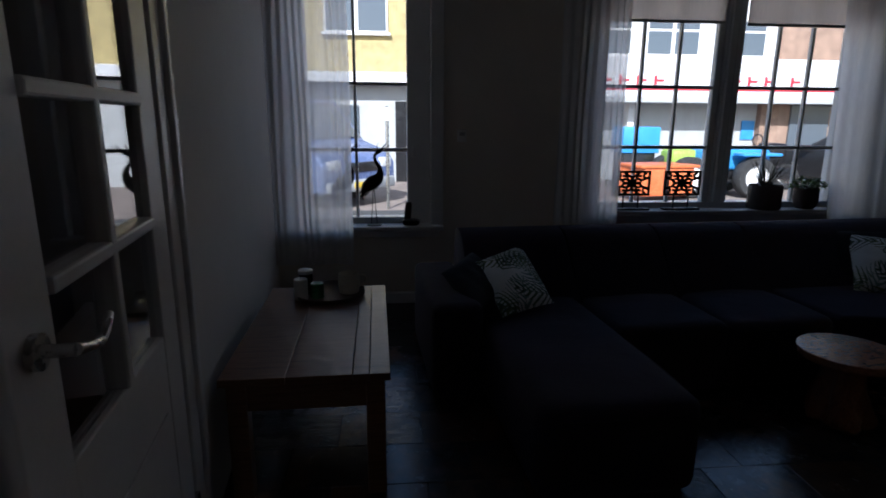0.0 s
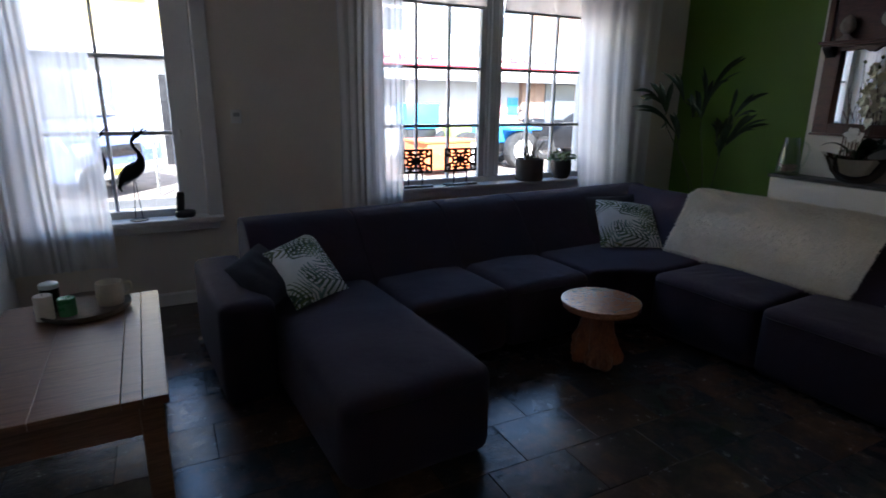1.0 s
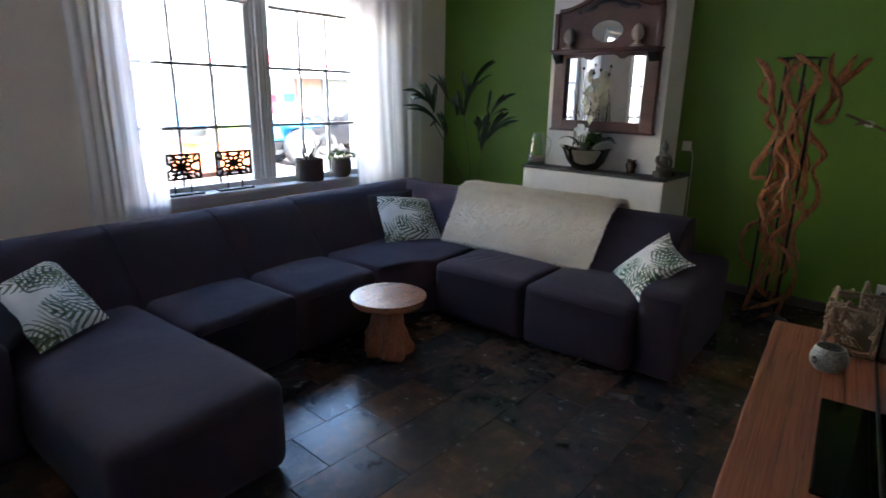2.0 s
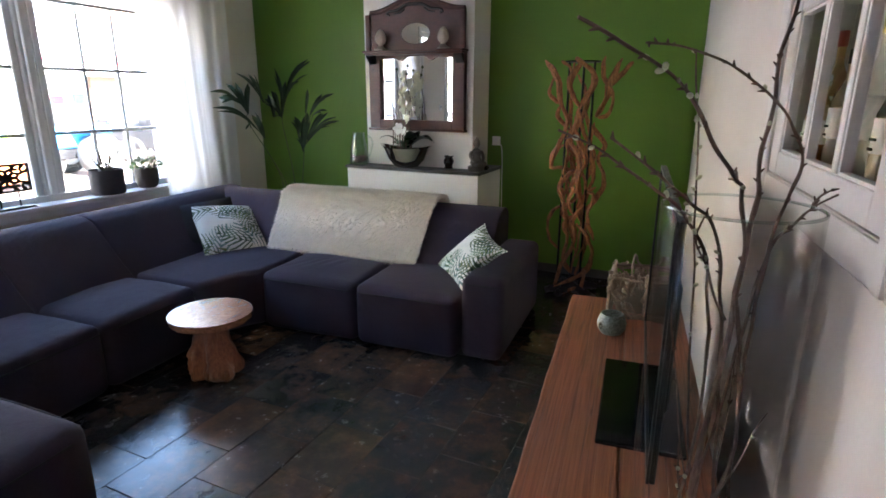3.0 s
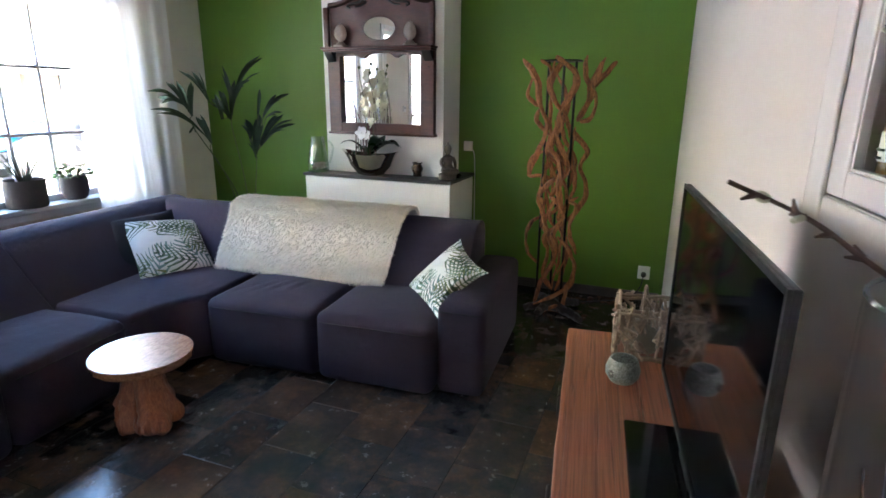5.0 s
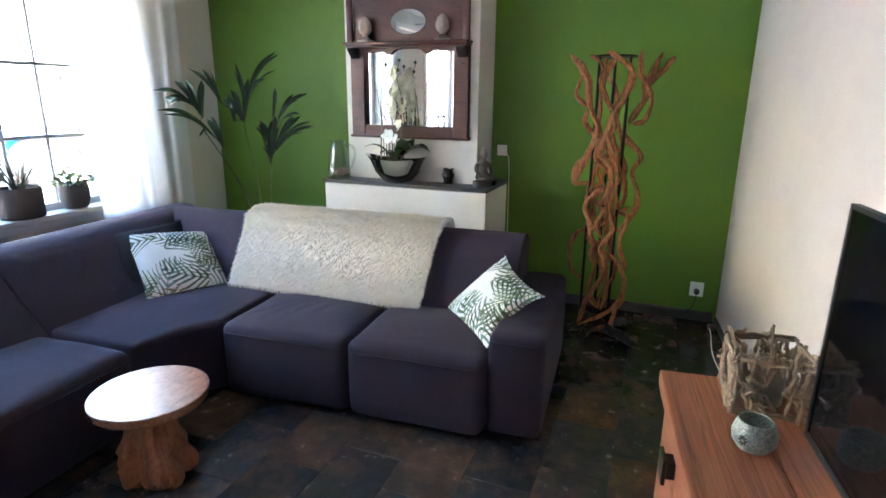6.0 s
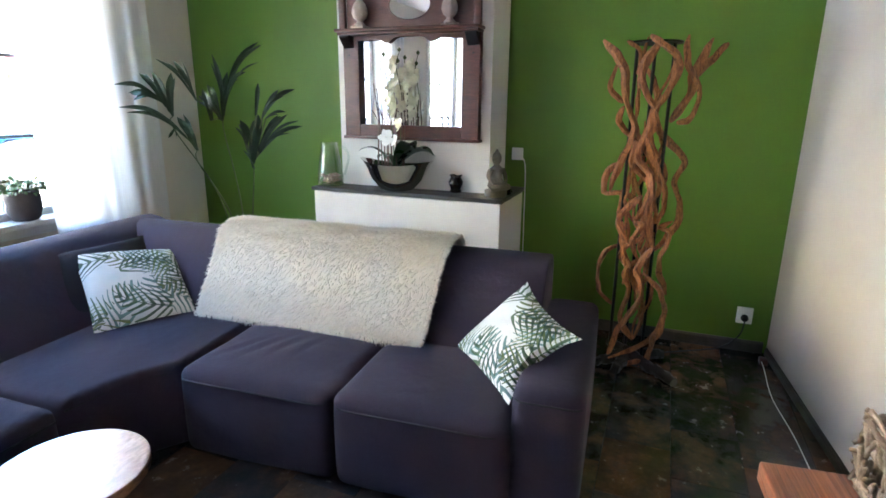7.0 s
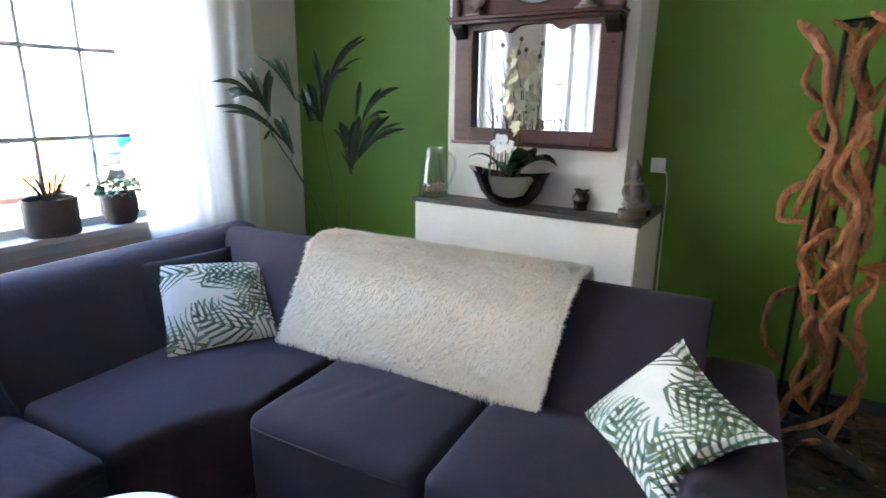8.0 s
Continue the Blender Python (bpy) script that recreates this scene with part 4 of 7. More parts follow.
# ---- cushions ----
def pillow(corners, thick, material, label, seed, slump=0.0, tuck=0.0):
    """A square cushion through four corners: top left, top right, bottom right, bottom left."""
    a, b, c, d = [Vector(p) for p in corners]
    mid = (a + b + c + d) / 4
    ex = ((b - a) + (c - d)) / 4
    ey = ((a - d) + (b - c)) / 4
    nz = ex.cross(ey).normalized()
    wide, high = ex.length * 1.05, ey.length * 1.05
    ex.normalize()
    ey = nz.cross(ex)
    ob = thing("throw_pillow", (0, 0, 0), 0, label, "pillow", "sofa cushions")
    ob.matrix_basis = Matrix((( ex.x, ey.x, nz.x, mid.x), (ex.y, ey.y, nz.y, mid.y), (ex.z, ey.z, nz.z, mid.z), (0, 0, 0, 1)))
    back = ob.matrix_basis.inverted()
    la, lb, lc, ld = [(back @ Vector(p)) * 1.04 for p in corners]
    def flat(u, v):
        s, t = (u + 1) / 2, (v + 1) / 2
        p = ld * (1 - s) * (1 - t) + lc * s * (1 - t) + lb * s * t + la * (1 - s) * t
        if tuck and u > 0:
            p = p * (1 - tuck * u * u * (1 - v * v)) + Vector((0, 0, 0.5 * tuck * wide * u * u * (1 - v * v)))
        return p
    bm, n = bmesh.new(), 22
    for side in (1, -1):
        grid = []
        for j in range(n + 1):
            row = []
            for i in range(n + 1):
                u, v = 2 * i / n - 1, 2 * j / n - 1
                pinch = 1 - 0.055 * (1 - u * u * 0.9) * abs(v) ** 3
                pin2 = 1 - 0.055 * (1 - v * v * 0.9) * abs(u) ** 3
                h = thick / 2 * ((1 - u ** 2) * (1 - v ** 2)) ** 0.42
                h += (0.014 * noise.noise((u * 2.2, v * 2.2, seed)) + 0.007 * noise.noise((u * 6, v * 4, seed + 5))) * (1 - u * u) * (1 - v * v)
                row.append(bm.verts.new(flat(u * pin2, v * pinch - slump / high * (1 - u * u) * (v + 1) * 0.5) + Vector((0, 0, side * h))))
            grid.append(row)
        for p, q in zip(grid, grid[1:]):
            for i in range(n):
                f = (p[i], p[i + 1], q[i + 1], q[i])
                bm.faces.new(f if side > 0 else f[::-1])
    bmesh.ops.remove_doubles(bm, verts=bm.verts, dist=0.0008)
    part("cover", bm, material, ob)
    edge = [flat(x * (1 - 0.055 * (1 - y * y * 0.9) * abs(x) ** 3), y * (1 - 0.055 * (1 - x * x * 0.9) * abs(y) ** 3) - slump / high * (1 - x * x) * (y + 1) * 0.5)
            for x, y in [(-1 + 0.25 * k, -1) for k in range(8)] + [(1, -1 + 0.25 * k) for k in range(8)] + [(1 - 0.25 * k, 1) for k in range(8)] + [(-1, 1 - 0.25 * k) for k in range(9)]]
    part("seam", tube([Vector(p) for p in edge], 0.003, n=5), material, ob)
    return ob


pillow([(0.25, 2.87, 0.61), (0.56, 3.18, 0.63), (0.63, 2.68, 0.435), (0.33, 2.50, 0.425)], 0.13, LEAF_PRINT, "white cushion with green palm leaf print leaning on a dark one", 1)
pillow([(0.05, 2.80, 0.57), (0.25, 3.08, 0.62), (0.42, 2.75, 0.46), (0.20, 2.49, 0.45)], 0.12, SOFA_DARK, "dark charcoal cushion slumped against the armrest", 2)
pillow([(2.779, 3.243, 0.668), (3.195, 3.045, 0.616), (2.975, 2.705, 0.395), (2.590, 2.905, 0.390)], 0.13, LEAF_PRINT, "white cushion with green palm leaf print in the sofa corner", 3)
pillow([(2.715, 3.30, 0.680), (3.12, 3.18, 0.690), (3.05, 3.03, 0.42), (2.555, 3.07, 0.40)], 0.11, SOFA_DARK, "dark charcoal cushion standing in the sofa corner", 4)
pillow([(3.255, 1.092, 0.655), (2.885, 0.812, 0.598), (2.725, 1.020, 0.385), (3.08, 1.345, 0.395)], 0.11, LEAF_PRINT, "white cushion with green palm leaf print over the armrest", 5, 0.02, 0.22)

# ---- sheepskin throw over the backrest ----
throw = thing("throw_blanket", (*SC, 0), TILT, "cream shaggy sheepskin throw over the sofa back", "blanket")
path = spline([(-0.415, 0.395), (-0.32, 0.50), (-0.175, 0.675), (-0.10, 0.742), (-0.01, 0.768), (0.10, 0.758), (0.165, 0.71), (0.178, 0.60), (0.18, 0.46)], 15)
rnd = random.Random(5)
bm = bmesh.new()
rows, nv, far = [], 190, len(path) - 1
def pile(u, v):
    """Height of the matted hide under the pile."""
    lump = noise.noise((u * 9, v * 7, 5))
    return 0.004 + 0.004 * lump
steps = [0.0]
for p, q in zip(path, path[1:]):
    steps.append(steps[-1] + (Vector(q) - Vector(p)).length)
for j, p in enumerate(path):
    p, back, ahead = Vector(p), Vector(path[max(0, j - 1)]), Vector(path[min(far, j + 1)])
    way = (ahead - back).normalized()
    out = Vector((-way.y, way.x, 0))
    row = []
    for i in range(nv + 1):
        u = i / nv
        v = -0.683 - 1.268 * u + 0.075 * max(0, 1 - j / 45) * (u * 1.25 - 1) + 0.014 * noise.noise((u * 25, j * 0.17, 1)) + 0.006 * noise.noise((u * 90, j * 0.6, 1))
        rim = min(1.0, min(i, nv - i) / 3.0, j / 2.0 + 0.2)
        lift = 0.012 + pile(steps[j], v) * rim
        low = 0.016 * noise.noise((u * 70, 2.0, 0)) * max(0, 1 - j / 3.0)
        row.append(bm.verts.new((p.x + out.x * lift, v, p.y + out.y * lift + low)))
    rows.append(row)
for a, b in zip(rows, rows[1:]):
    for i in range(nv):
        bm.faces.new((a[i], b[i], b[i + 1], a[i + 1]))
bmesh.ops.recalc_face_normals(bm, faces=bm.faces)
hide = part("hide", bm, FUR, throw)
# loose locks along the rim
locks = bmesh.new()
def lock(at, way):
    w = way.orthogonal().normalized() * rnd.uniform(0.0022, 0.0042)
    mid = at + way * 0.5 + Vector((0, 0, 0.002))
    side = way.cross(w).normalized() * w.length
    a = [locks.verts.new(at + w), locks.verts.new(at - w), locks.verts.new(at + side)]
    tip = locks.verts.new(at + way)
    for k in range(3):
        locks.faces.new((a[k], a[(k + 1) % 3], tip))
for j in range(0, far, 1):
    p = path[j]
    for e, sgn in ((-0.683, 1), (-1.951, -1)):
        for _ in range(5):
            y = e + 0.075 * max(0, 1 - j / 45) * (0.25 if sgn < 0 else -1)
            lock(Vector((p[0] - 0.012, y - sgn * 0.012, p[1] + 0.016 + rnd.uniform(-0.008, 0.008))), Vector((rnd.uniform(-0.4, 0.2), sgn * 0.9, rnd.uniform(-1.2, 0.1))).normalized() * rnd.uniform(0.016, 0.032))
for k in range(900):
    u = rnd.random()
    y = -0.683 - 1.268 * u + 0.075 * (u * 1.25 - 1)
    lock(Vector((-0.425 - rnd.uniform(0, 0.016), y, 0.395 + rnd.uniform(0, 0.02))), Vector((rnd.uniform(-0.5, 0.1), rnd.uniform(-0.4, 0.4), -1)).normalized() * rnd.uniform(0.014, 0.028))
# the pile itself: curved tufts combed down the slope, in drifts
for _ in range(26000):
    j = rnd.uniform(0, far - 1)
    i, q = int(j), j - int(j)
    a, b = path[i], path[i + 1]
    way = (b - a).normalized()
    out = Vector((-way.y, way.x, 0))
    u = rnd.random()
    p = a.lerp(b, q)
    y = -0.683 - 1.268 * u + 0.075 * max(0, 1 - j / 45) * (u * 1.25 - 1)
    drift = noise.noise((u * 11, j * 0.12, 4))
    side = 0.9 * noise.noise((u * 6, j * 0.10, 8)) + rnd.uniform(-0.35, 0.35)
    d = Vector((-way.x, side, -way.y)) * (1.0 + 0.4 * drift) + Vector((out.x, 0, out.y)) * rnd.uniform(0.30, 0.85)
    deep = 0.011 + pile(steps[i], y)
    base = Vector((p.x + out.x * deep, y, p.y + out.y * deep))
    lock(base, d.normalized() * rnd.uniform(0.016, 0.030))
wool = part("fleece", locks, WOOL, throw, "shaggy cream locks of wool")
tagged(wool, "shaggy cream locks of wool", kind="stuff")

# ---- root stool ----
stool = thing("stool_table", (1.922, 2.160, 0), 0, "small round teak table on a tree root base", "side table")
part("tabletop", lathe([(0.204, 0.300), (0.213, 0.302), (0.2175, 0.311), (0.219, 0.336), (0.217, 0.3402), (0.214, 0.3412), (0.0001, 0.342)], 96), STOOL_TOP, stool, "round polished wooden top", False)
root = lathe([(0.112, 0.0), (0.126, 0.02), (0.128, 0.06), (0.112, 0.11), (0.094, 0.165), (0.084, 0.22), (0.082, 0.265), (0.088, 0.302)], 72)
bmesh.ops.subdivide_edges(root, edges=[e for e in root.edges if abs(e.verts[0].co.z - e.verts[1].co.z) > 0.02], cuts=2)
for v in root.verts:
    a = math.atan2(v.co.y, v.co.x)
    lobe = 0.07 * math.sin(3 * a + 0.7 + v.co.z * 3) + 0.05 * math.sin(5 * a + v.co.z * 9) + 0.22 * noise.noise((2.0 * math.cos(a), 2.0 * math.sin(a), v.co.z * 8)) + 0.16 * abs(noise.noise((5 * math.cos(a), 5 * math.sin(a), v.co.z * 14))) + 0.10 * noise.noise((9 * math.cos(a), 9 * math.sin(a), v.co.z * 30))
    k = 1 + lobe * (1.3 - v.co.z * 2.2)
    lean = 0.03 * (1 - v.co.z / 0.302)
    v.co.x, v.co.y = v.co.x * k - lean, v.co.y * k - lean
part("root_base", root, STOOL_WOOD, stool, "knotty teak root")


# ---- television cabinet ----
CT = 6.4
cab = thing("tv_cabinet", (2.345, 0.306, 0), 180 + CT, "low reddish solid oak television cabinet", "cabinet")
CL, CD = 1.72, 0.46
top = bmesh.new()
for a, b, h in ((0.0, 0.232, 0.0), (0.235, CD, -0.0015)):
    t = box((0, a, 0.545), (CL, b, 0.596 + h), 0.006)
    bmesh.ops.subdivide_edges(t, edges=[e for e in t.edges if e.calc_length() > 1], cuts=16)
    for v in t.verts:
        if v.co.y < 0.01:
            v.co.y += 0.010 * noise.noise((v.co.x * 3.2, 0, 1)) - 0.004
        v.co.z += 0.0015 * noise.noise((v.co.x * 4, v.co.y * 9, 0))
    part("top_plank", t, CAB_WOOD, cab, "worn plank with an open crack", False)
part("carcass", box((0.03, 0.035, 0.08), (CL - 0.03, CD - 0.01, 0.544), 0.004), CAB_WOOD, cab, smooth=False)
for x in (0.02, CL - 0.09):
    for y in (0.03, CD - 0.09):
        part("leg", box((x, y, 0), (x + 0.07, y + 0.06, 0.09), 0.004), CAB_WOOD, cab, smooth=False)
for k in range(3):
    x = 0.05 + k * 0.545
    d = part("drawer", box((x, 0.018, 0.10), (x + 0.53, 0.034, 0.53), 0.005), CAB_WOOD, cab, smooth=False)
    hd = box((x + 0.235, -0.012, 0.42), (x + 0.295, 0.018, 0.47), 0.004)
    box((x + 0.225, -0.02, 0.405), (x + 0.305, -0.008, 0.485), 0.004, hd)
    part("handle", hd, IRON, d, "square black iron pull", False)

TVL = 0.96
tv = thing("television", (2.002, -0.036, 0.596), 180 + 5.9, "large flat black television standing on the cabinet", "television")
part("screen", box((0.012, 0.0, 0.065), (TVL - 0.012, 0.002, 0.636)), BLACK_GLOSS, tv, "black glossy screen", False)
part("bezel", box((0, 0.0025, 0.05), (TVL, 0.016, 0.648), 0.004), BLACK, tv, smooth=False)
fr = box((0, -0.004, 0.05), (0.012, 0.002, 0.648), 0.001)
box((TVL - 0.012, -0.004, 0.05), (TVL, 0.002, 0.648), 0.001, fr)
box((0.012, -0.004, 0.636), (TVL - 0.012, 0.002, 0.648), 0.001, fr)
box((0.012, -0.004, 0.05), (TVL - 0.012, 0.002, 0.065), 0.001, fr)
part("rim", fr, BLACK, tv, smooth=False)
part("back_shell", box((0.15, 0.0162, 0.10), (0.74, 0.045, 0.45), 0.012), BLACK, tv, smooth=False)
part("neck", box((0.40, 0.003, 0.0142), (0.55, 0.0155, 0.0495), 0.003), BLACK, tv, smooth=False)
part("foot", box((0.27, -0.125, 0.0), (0.77, 0.10, 0.014), 0.005), BLACK_GLOSS, tv, "glossy black base plate", False)

# ---- driftwood lantern ----
lan = thing("lantern", (2.225, 0.030, 0.596), 4, "square lantern of grey driftwood sticks round a glass", "lantern")
rnd = random.Random(11)
part("glass_pot", lathe([(0.066, 0.008), (0.07, 0.012), (0.07, 0.15), (0.066, 0.15), (0.066, 0.014), (0.0001, 0.014)], 28), GLASS, lan, "clear glass candle jar")
part("candle", lathe([(0.040, 0.0145), (0.041, 0.068), (0.034, 0.073), (0.0001, 0.071)], 20), LINER, lan, "short beige candle")
part("liner", lathe([(0.060, 0.015), (0.062, 0.018), (0.062, 0.140), (0.059, 0.140), (0.059, 0.020)], 28, capped=False), LINER, lan, "dull beige inner glass")
sticks = []
for k in range(5):
    L = 0.056 + 0.020 * k if k < 4 else 0.225
    line = [Vector((L * (s - 0.5), 0.006 * noise.noise((s * 3, k, 0)), 0.007 * noise.noise((s * 3, k, 7)))) for s in [i / 5 for i in range(6)]]
    b = tube(line, 0.0066, 0.0052, 7, None, 0.6)
    me = bpy.data.meshes.new("stick")
    b.to_mesh(me)
    b.free()
    me.materials.append(GREY_DRIFT)
    me.polygons.foreach_set("use_smooth", [True] * len(me.polygons))
    sticks.append(me)
def stick(at, turn, kind):
    o = new("stick", sticks[kind])
    o.parent = lan
    o.matrix_basis = pose(*at, *turn)
HW = 0.108
lan.scale = (0.86, 0.86, 1.0)
for side in range(4):
    a = side * 90
    R = Matrix.Rotation(radians(a), 4, "Z")
    for k in range(74):
        u, z = rnd.uniform(-0.105, 0.105), rnd.uniform(0.022, 0.175)
        lean = rnd.choice((90, 90, 70, 110, 45, 135, 15)) + rnd.uniform(-18, 18)
        if abs(u) < 0.045 and 0.055 < z < 0.130:
            continue
        size = 0 if abs(u) < 0.07 else rnd.randrange(2)
        stick(R @ Vector((u, -HW - rnd.uniform(0, 0.012), z)), (0, lean, a + rnd.uniform(-10, 10)), size)
    for z in (0.010, 0.182):
        for w in (0, 0.013):
            stick(R @ Vector((rnd.uniform(-0.01, 0.01), -HW - w * 0.8 + 0.004, z + (w if z < 0.1 else -w))), (0, rnd.uniform(-4, 4), a + rnd.uniform(-3, 3)), 4)
    for w, t in ((0, 88), (0.012, 96)):
        stick(R @ Vector((HW - w, -HW - w * 0.4, 0.095)), (0, t, a + 10), 3)
part("handle", tube(spline([(-0.11, 0.02, 0.18), (-0.085, 0.02, 0.225), (-0.055, 0.015, 0.262), (-0.035, 0.01, 0.255), (0.03, 0, 0.215), (0.115, -0.01, 0.185)]), 0.0055, n=6, rough=0.4), GREY_DRIFT, lan, "bent driftwood carrying handle")

# ---- jade tealight bowl ----
cup2 = thing("tealight_holder", (1.968, 0.082, 0.596), 0, "round speckled jade green ceramic tealight bowl", "candle holder")
part("bowl", lathe([(0.030, 0.0), (0.046, 0.006), (0.062, 0.03), (0.065, 0.055), (0.056, 0.085), (0.050, 0.098), (0.046, 0.098), (0.052, 0.08), (0.058, 0.05), (0.05, 0.02), (0.0001, 0.014)], 40), CERAMIC, cup2)
fl = bmesh.new()
for k in range(8):
    a = 2 * math.pi * k / 8
    tube([Vector((0.066 * math.cos(2.5 + 0.20 * math.cos(a) * s), 0.066 * math.sin(2.5 + 0.20 * math.cos(a) * s), 0.05 + 0.016 * math.sin(a) * s)) for s in (0.35, 0.65, 1.0)], 0.0024, n=5, bm=fl)
cup2.scale = (0.84, 0.84, 0.84)
part("flower_motif", fl, INK, cup2, "dark flower cut into the bowl")

# ---- glass vase with willow branches ----
vase = thing("glass_vase", (0.732, -0.216, 0.597), 0, "tall clear glass cylinder vase with dry willow branches", "vase")
part("cylinder", lathe([(0.0001, 0.0), (0.096, 0.0), (0.100, 0.006), (0.100, 0.737), (0.0985, 0.740), (0.097, 0.737), (0.096, 0.016), (0.0001, 0.014)], 48), GLASS, vase, "thick clear glass cylinder")
part("rim", tube([Vector((0.0985 * math.cos(2 * math.pi * k / 48), 0.0985 * math.sin(2 * math.pi * k / 48), 0.740)) for k in range(49)], 0.0022, n=6), RIM_GLASS, vase, "fire-polished rim")
part("base", lathe([(0.0001, 0.0145), (0.094, 0.0165), (0.094, 0.022), (0.0001, 0.021)], 40), RIM_GLASS, vase, "thick glass bottom")
wil = thing("willow_branches", (0.732, -0.216, 0.613), 0, "bare brown willow branches with grey catkins in a vase", "branches")
rnd = random.Random(21)
V0 = Vector((0.732, -0.216, 0.613))
def branch(points, r, catkins, buds):
    line = spline([Vector(p) - V0 for p in points], 7)
    for i, p in enumerate(line):
        p += Vector((noise.noise(p * 14), noise.noise(p * 14 + Vector((5, 0, 0))), 0)) * 0.006
    br = part("branch", tube(line, r * 0.80, r * 0.40, 7, None, 0.5), BRANCH, wil)
    for k in range(buds):
        i = rnd.randrange(len(line) // 4, len(line) - 1)
        p, d = line[i], (line[i + 1] - line[i]).normalized()
        side = (d.orthogonal().normalized() * math.cos(k * 2.4) + d.cross(d.orthogonal()).normalized() * math.sin(k * 2.4) + d * 0.9).normalized()
        cat = k < catkins
        L, w = (0.0080, 0.0031) if cat else (0.009, 0.0026)
        if cat:
            b = bmesh.new()
            k2 = rnd.uniform(0.8, 1.2)
            m = Matrix.Translation(p + side * L * 0.55) @ side.to_track_quat("Z", "Y").to_matrix().to_4x4() @ Matrix.Diagonal((w * k2, w * k2, L * 0.62 * k2, 1))
            bmesh.ops.create_uvsphere(b, u_segments=9, v_segments=7, radius=1.0, matrix=m)
            part("catkin", b, CATKIN, br, "soft grey-green catkin")
        else:
            part("bud", tube([p, p + side * L * 0.5, p + side * L], w, 0.0008, 5), BRANCH, br)
branch([(0.78, -0.17, 0.63), (0.72, -0.25, 0.95), (0.70, -0.228, 1.22), (0.648, -0.214, 1.36), (0.609, -0.198, 1.390), (0.565, -0.172, 1.435), (0.525, -0.130, 1.495), (0.480, -0.090, 1.525), (0.435, -0.046, 1.548)], 0.0042, 5, 22)
branch([(0.76, -0.27, 0.63), (0.72, -0.25, 1.05), (0.775, -0.262, 1.28), (0.818, -0.288, 1.385), (0.808, -0.270, 1.440), (0.786, -0.236, 1.478), (0.776, -0.200, 1.508), (0.760, -0.165, 1.529), (0.700, -0.118, 1.541), (0.640, -0.088, 1.541)], 0.0034, 1, 20)
branch([(0.69, -0.18, 0.63), (0.70, -0.21, 0.95), (0.728, -0.232, 1.31), (0.765, -0.236, 1.38), (0.805, -0.240, 1.45), (0.822, -0.244, 1.52), (0.830, -0.252, 1.585), (0.835, -0.260, 1.70)], 0.0052, 2, 20)
branch([(0.74, -0.28, 0.63), (0.76, -0.20, 0.90), (0.79, -0.172, 1.20), (0.806, -0.160, 1.36), (0.818, -0.149, 1.427), (0.848, -0.142, 1.485), (0.878, -0.133, 1.549)], 0.0026, 16, 20)
branch([(0.70, -0.26, 0.63), (0.75, -0.23, 0.95), (0.735, -0.21, 1.20), (0.690, -0.185, 1.31), (0.632, -0.158, 1.352), (0.585, -0.133, 1.380), (0.575, -0.108, 1.400), (0.570, -0.085, 1.418), (0.552, -0.066, 1.435)], 0.0036, 4, 20)
branch([(0.72, -0.15, 0.63), (0.75, -0.20, 0.95), (0.72, -0.19, 1.22), (0.675, -0.150, 1.33), (0.640, -0.112, 1.367), (0.628, -0.075, 1.395), (0.622, -0.040, 1.418), (0.608, 0.006, 1.438)], 0.0036, 6, 18)
branch([(0.66, -0.23, 0.63), (0.72, -0.21, 0.85), (0.765, -0.24, 1.12), (0.795, -0.262, 1.26), (0.815, -0.295, 1.305), (0.835, -0.318, 1.325), (0.815, -0.339, 1.350)], 0.0036, 0, 14)
branch([(0.835, -0.318, 1.325), (0.828, -0.322, 1.343), (0.806, -0.330, 1.358)], 0.0028, 0, 5)
branch([(0.715, -0.216, 1.18), (0.70, -0.185, 1.25), (0.675, -0.165, 1.30), (0.66, -0.175, 1.345)], 0.0026, 4, 8)
for k in range(4):
    a = k * 1.65
    branch([(0.732 + 0.07 * math.cos(a), -0.216 + 0.07 * math.sin(a), 0.63), (0.732 + 0.02 * math.cos(a + 2), -0.216 + 0.02 * math.sin(a + 2), 0.85), (0.732 + 0.075 * math.cos(a + 2.6), -0.216 + 0.075 * math.sin(a + 2.6), 1.00 + 0.06 * k)], 0.0022, 2, 8)


# ---- driftwood stand ----
stand = thing("vine_lamp_stand", (4.06, 0.672, 0), 0, "tall iron stand wound with twisted brown vine wood", "floor stand")
base = bmesh.new()
for a, L in ((35, 0.20), (130, 0.20), (165, 0.20), (228, 0.33), (300, 0.22)):
    d = Vector((math.cos(radians(a)), math.sin(radians(a)), 0))
    tube(spline([d * 0.02 + Vector((0, 0, 0.05)), d * L * 0.5 + Vector((0, 0, 0.04)), d * L * 0.8 + Vector((0.01, 0, 0.032)), d * L + Vector((0, 0, 0.026))]), 0.036, 0.024, 9, base, 0.5)
part("foot", base, DARK_CARVED, stand, "black knotted root foot")
for x, y in ((-0.02, 0.100), (0.0, -0.072), (0.09, 0.02)):
    part("post", tube([Vector((x, y, 0.03)), Vector((x, y, 1.70))], 0.0085, n=8), IRON, stand)
part("top_plate", lathe([(0.0001, 1.700), (0.124, 1.700), (0.127, 1.704), (0.124, 1.709), (0.0001, 1.709)], 40), IRON, stand, "round black iron top plate").matrix_basis = pose(0, 0.015, 0)
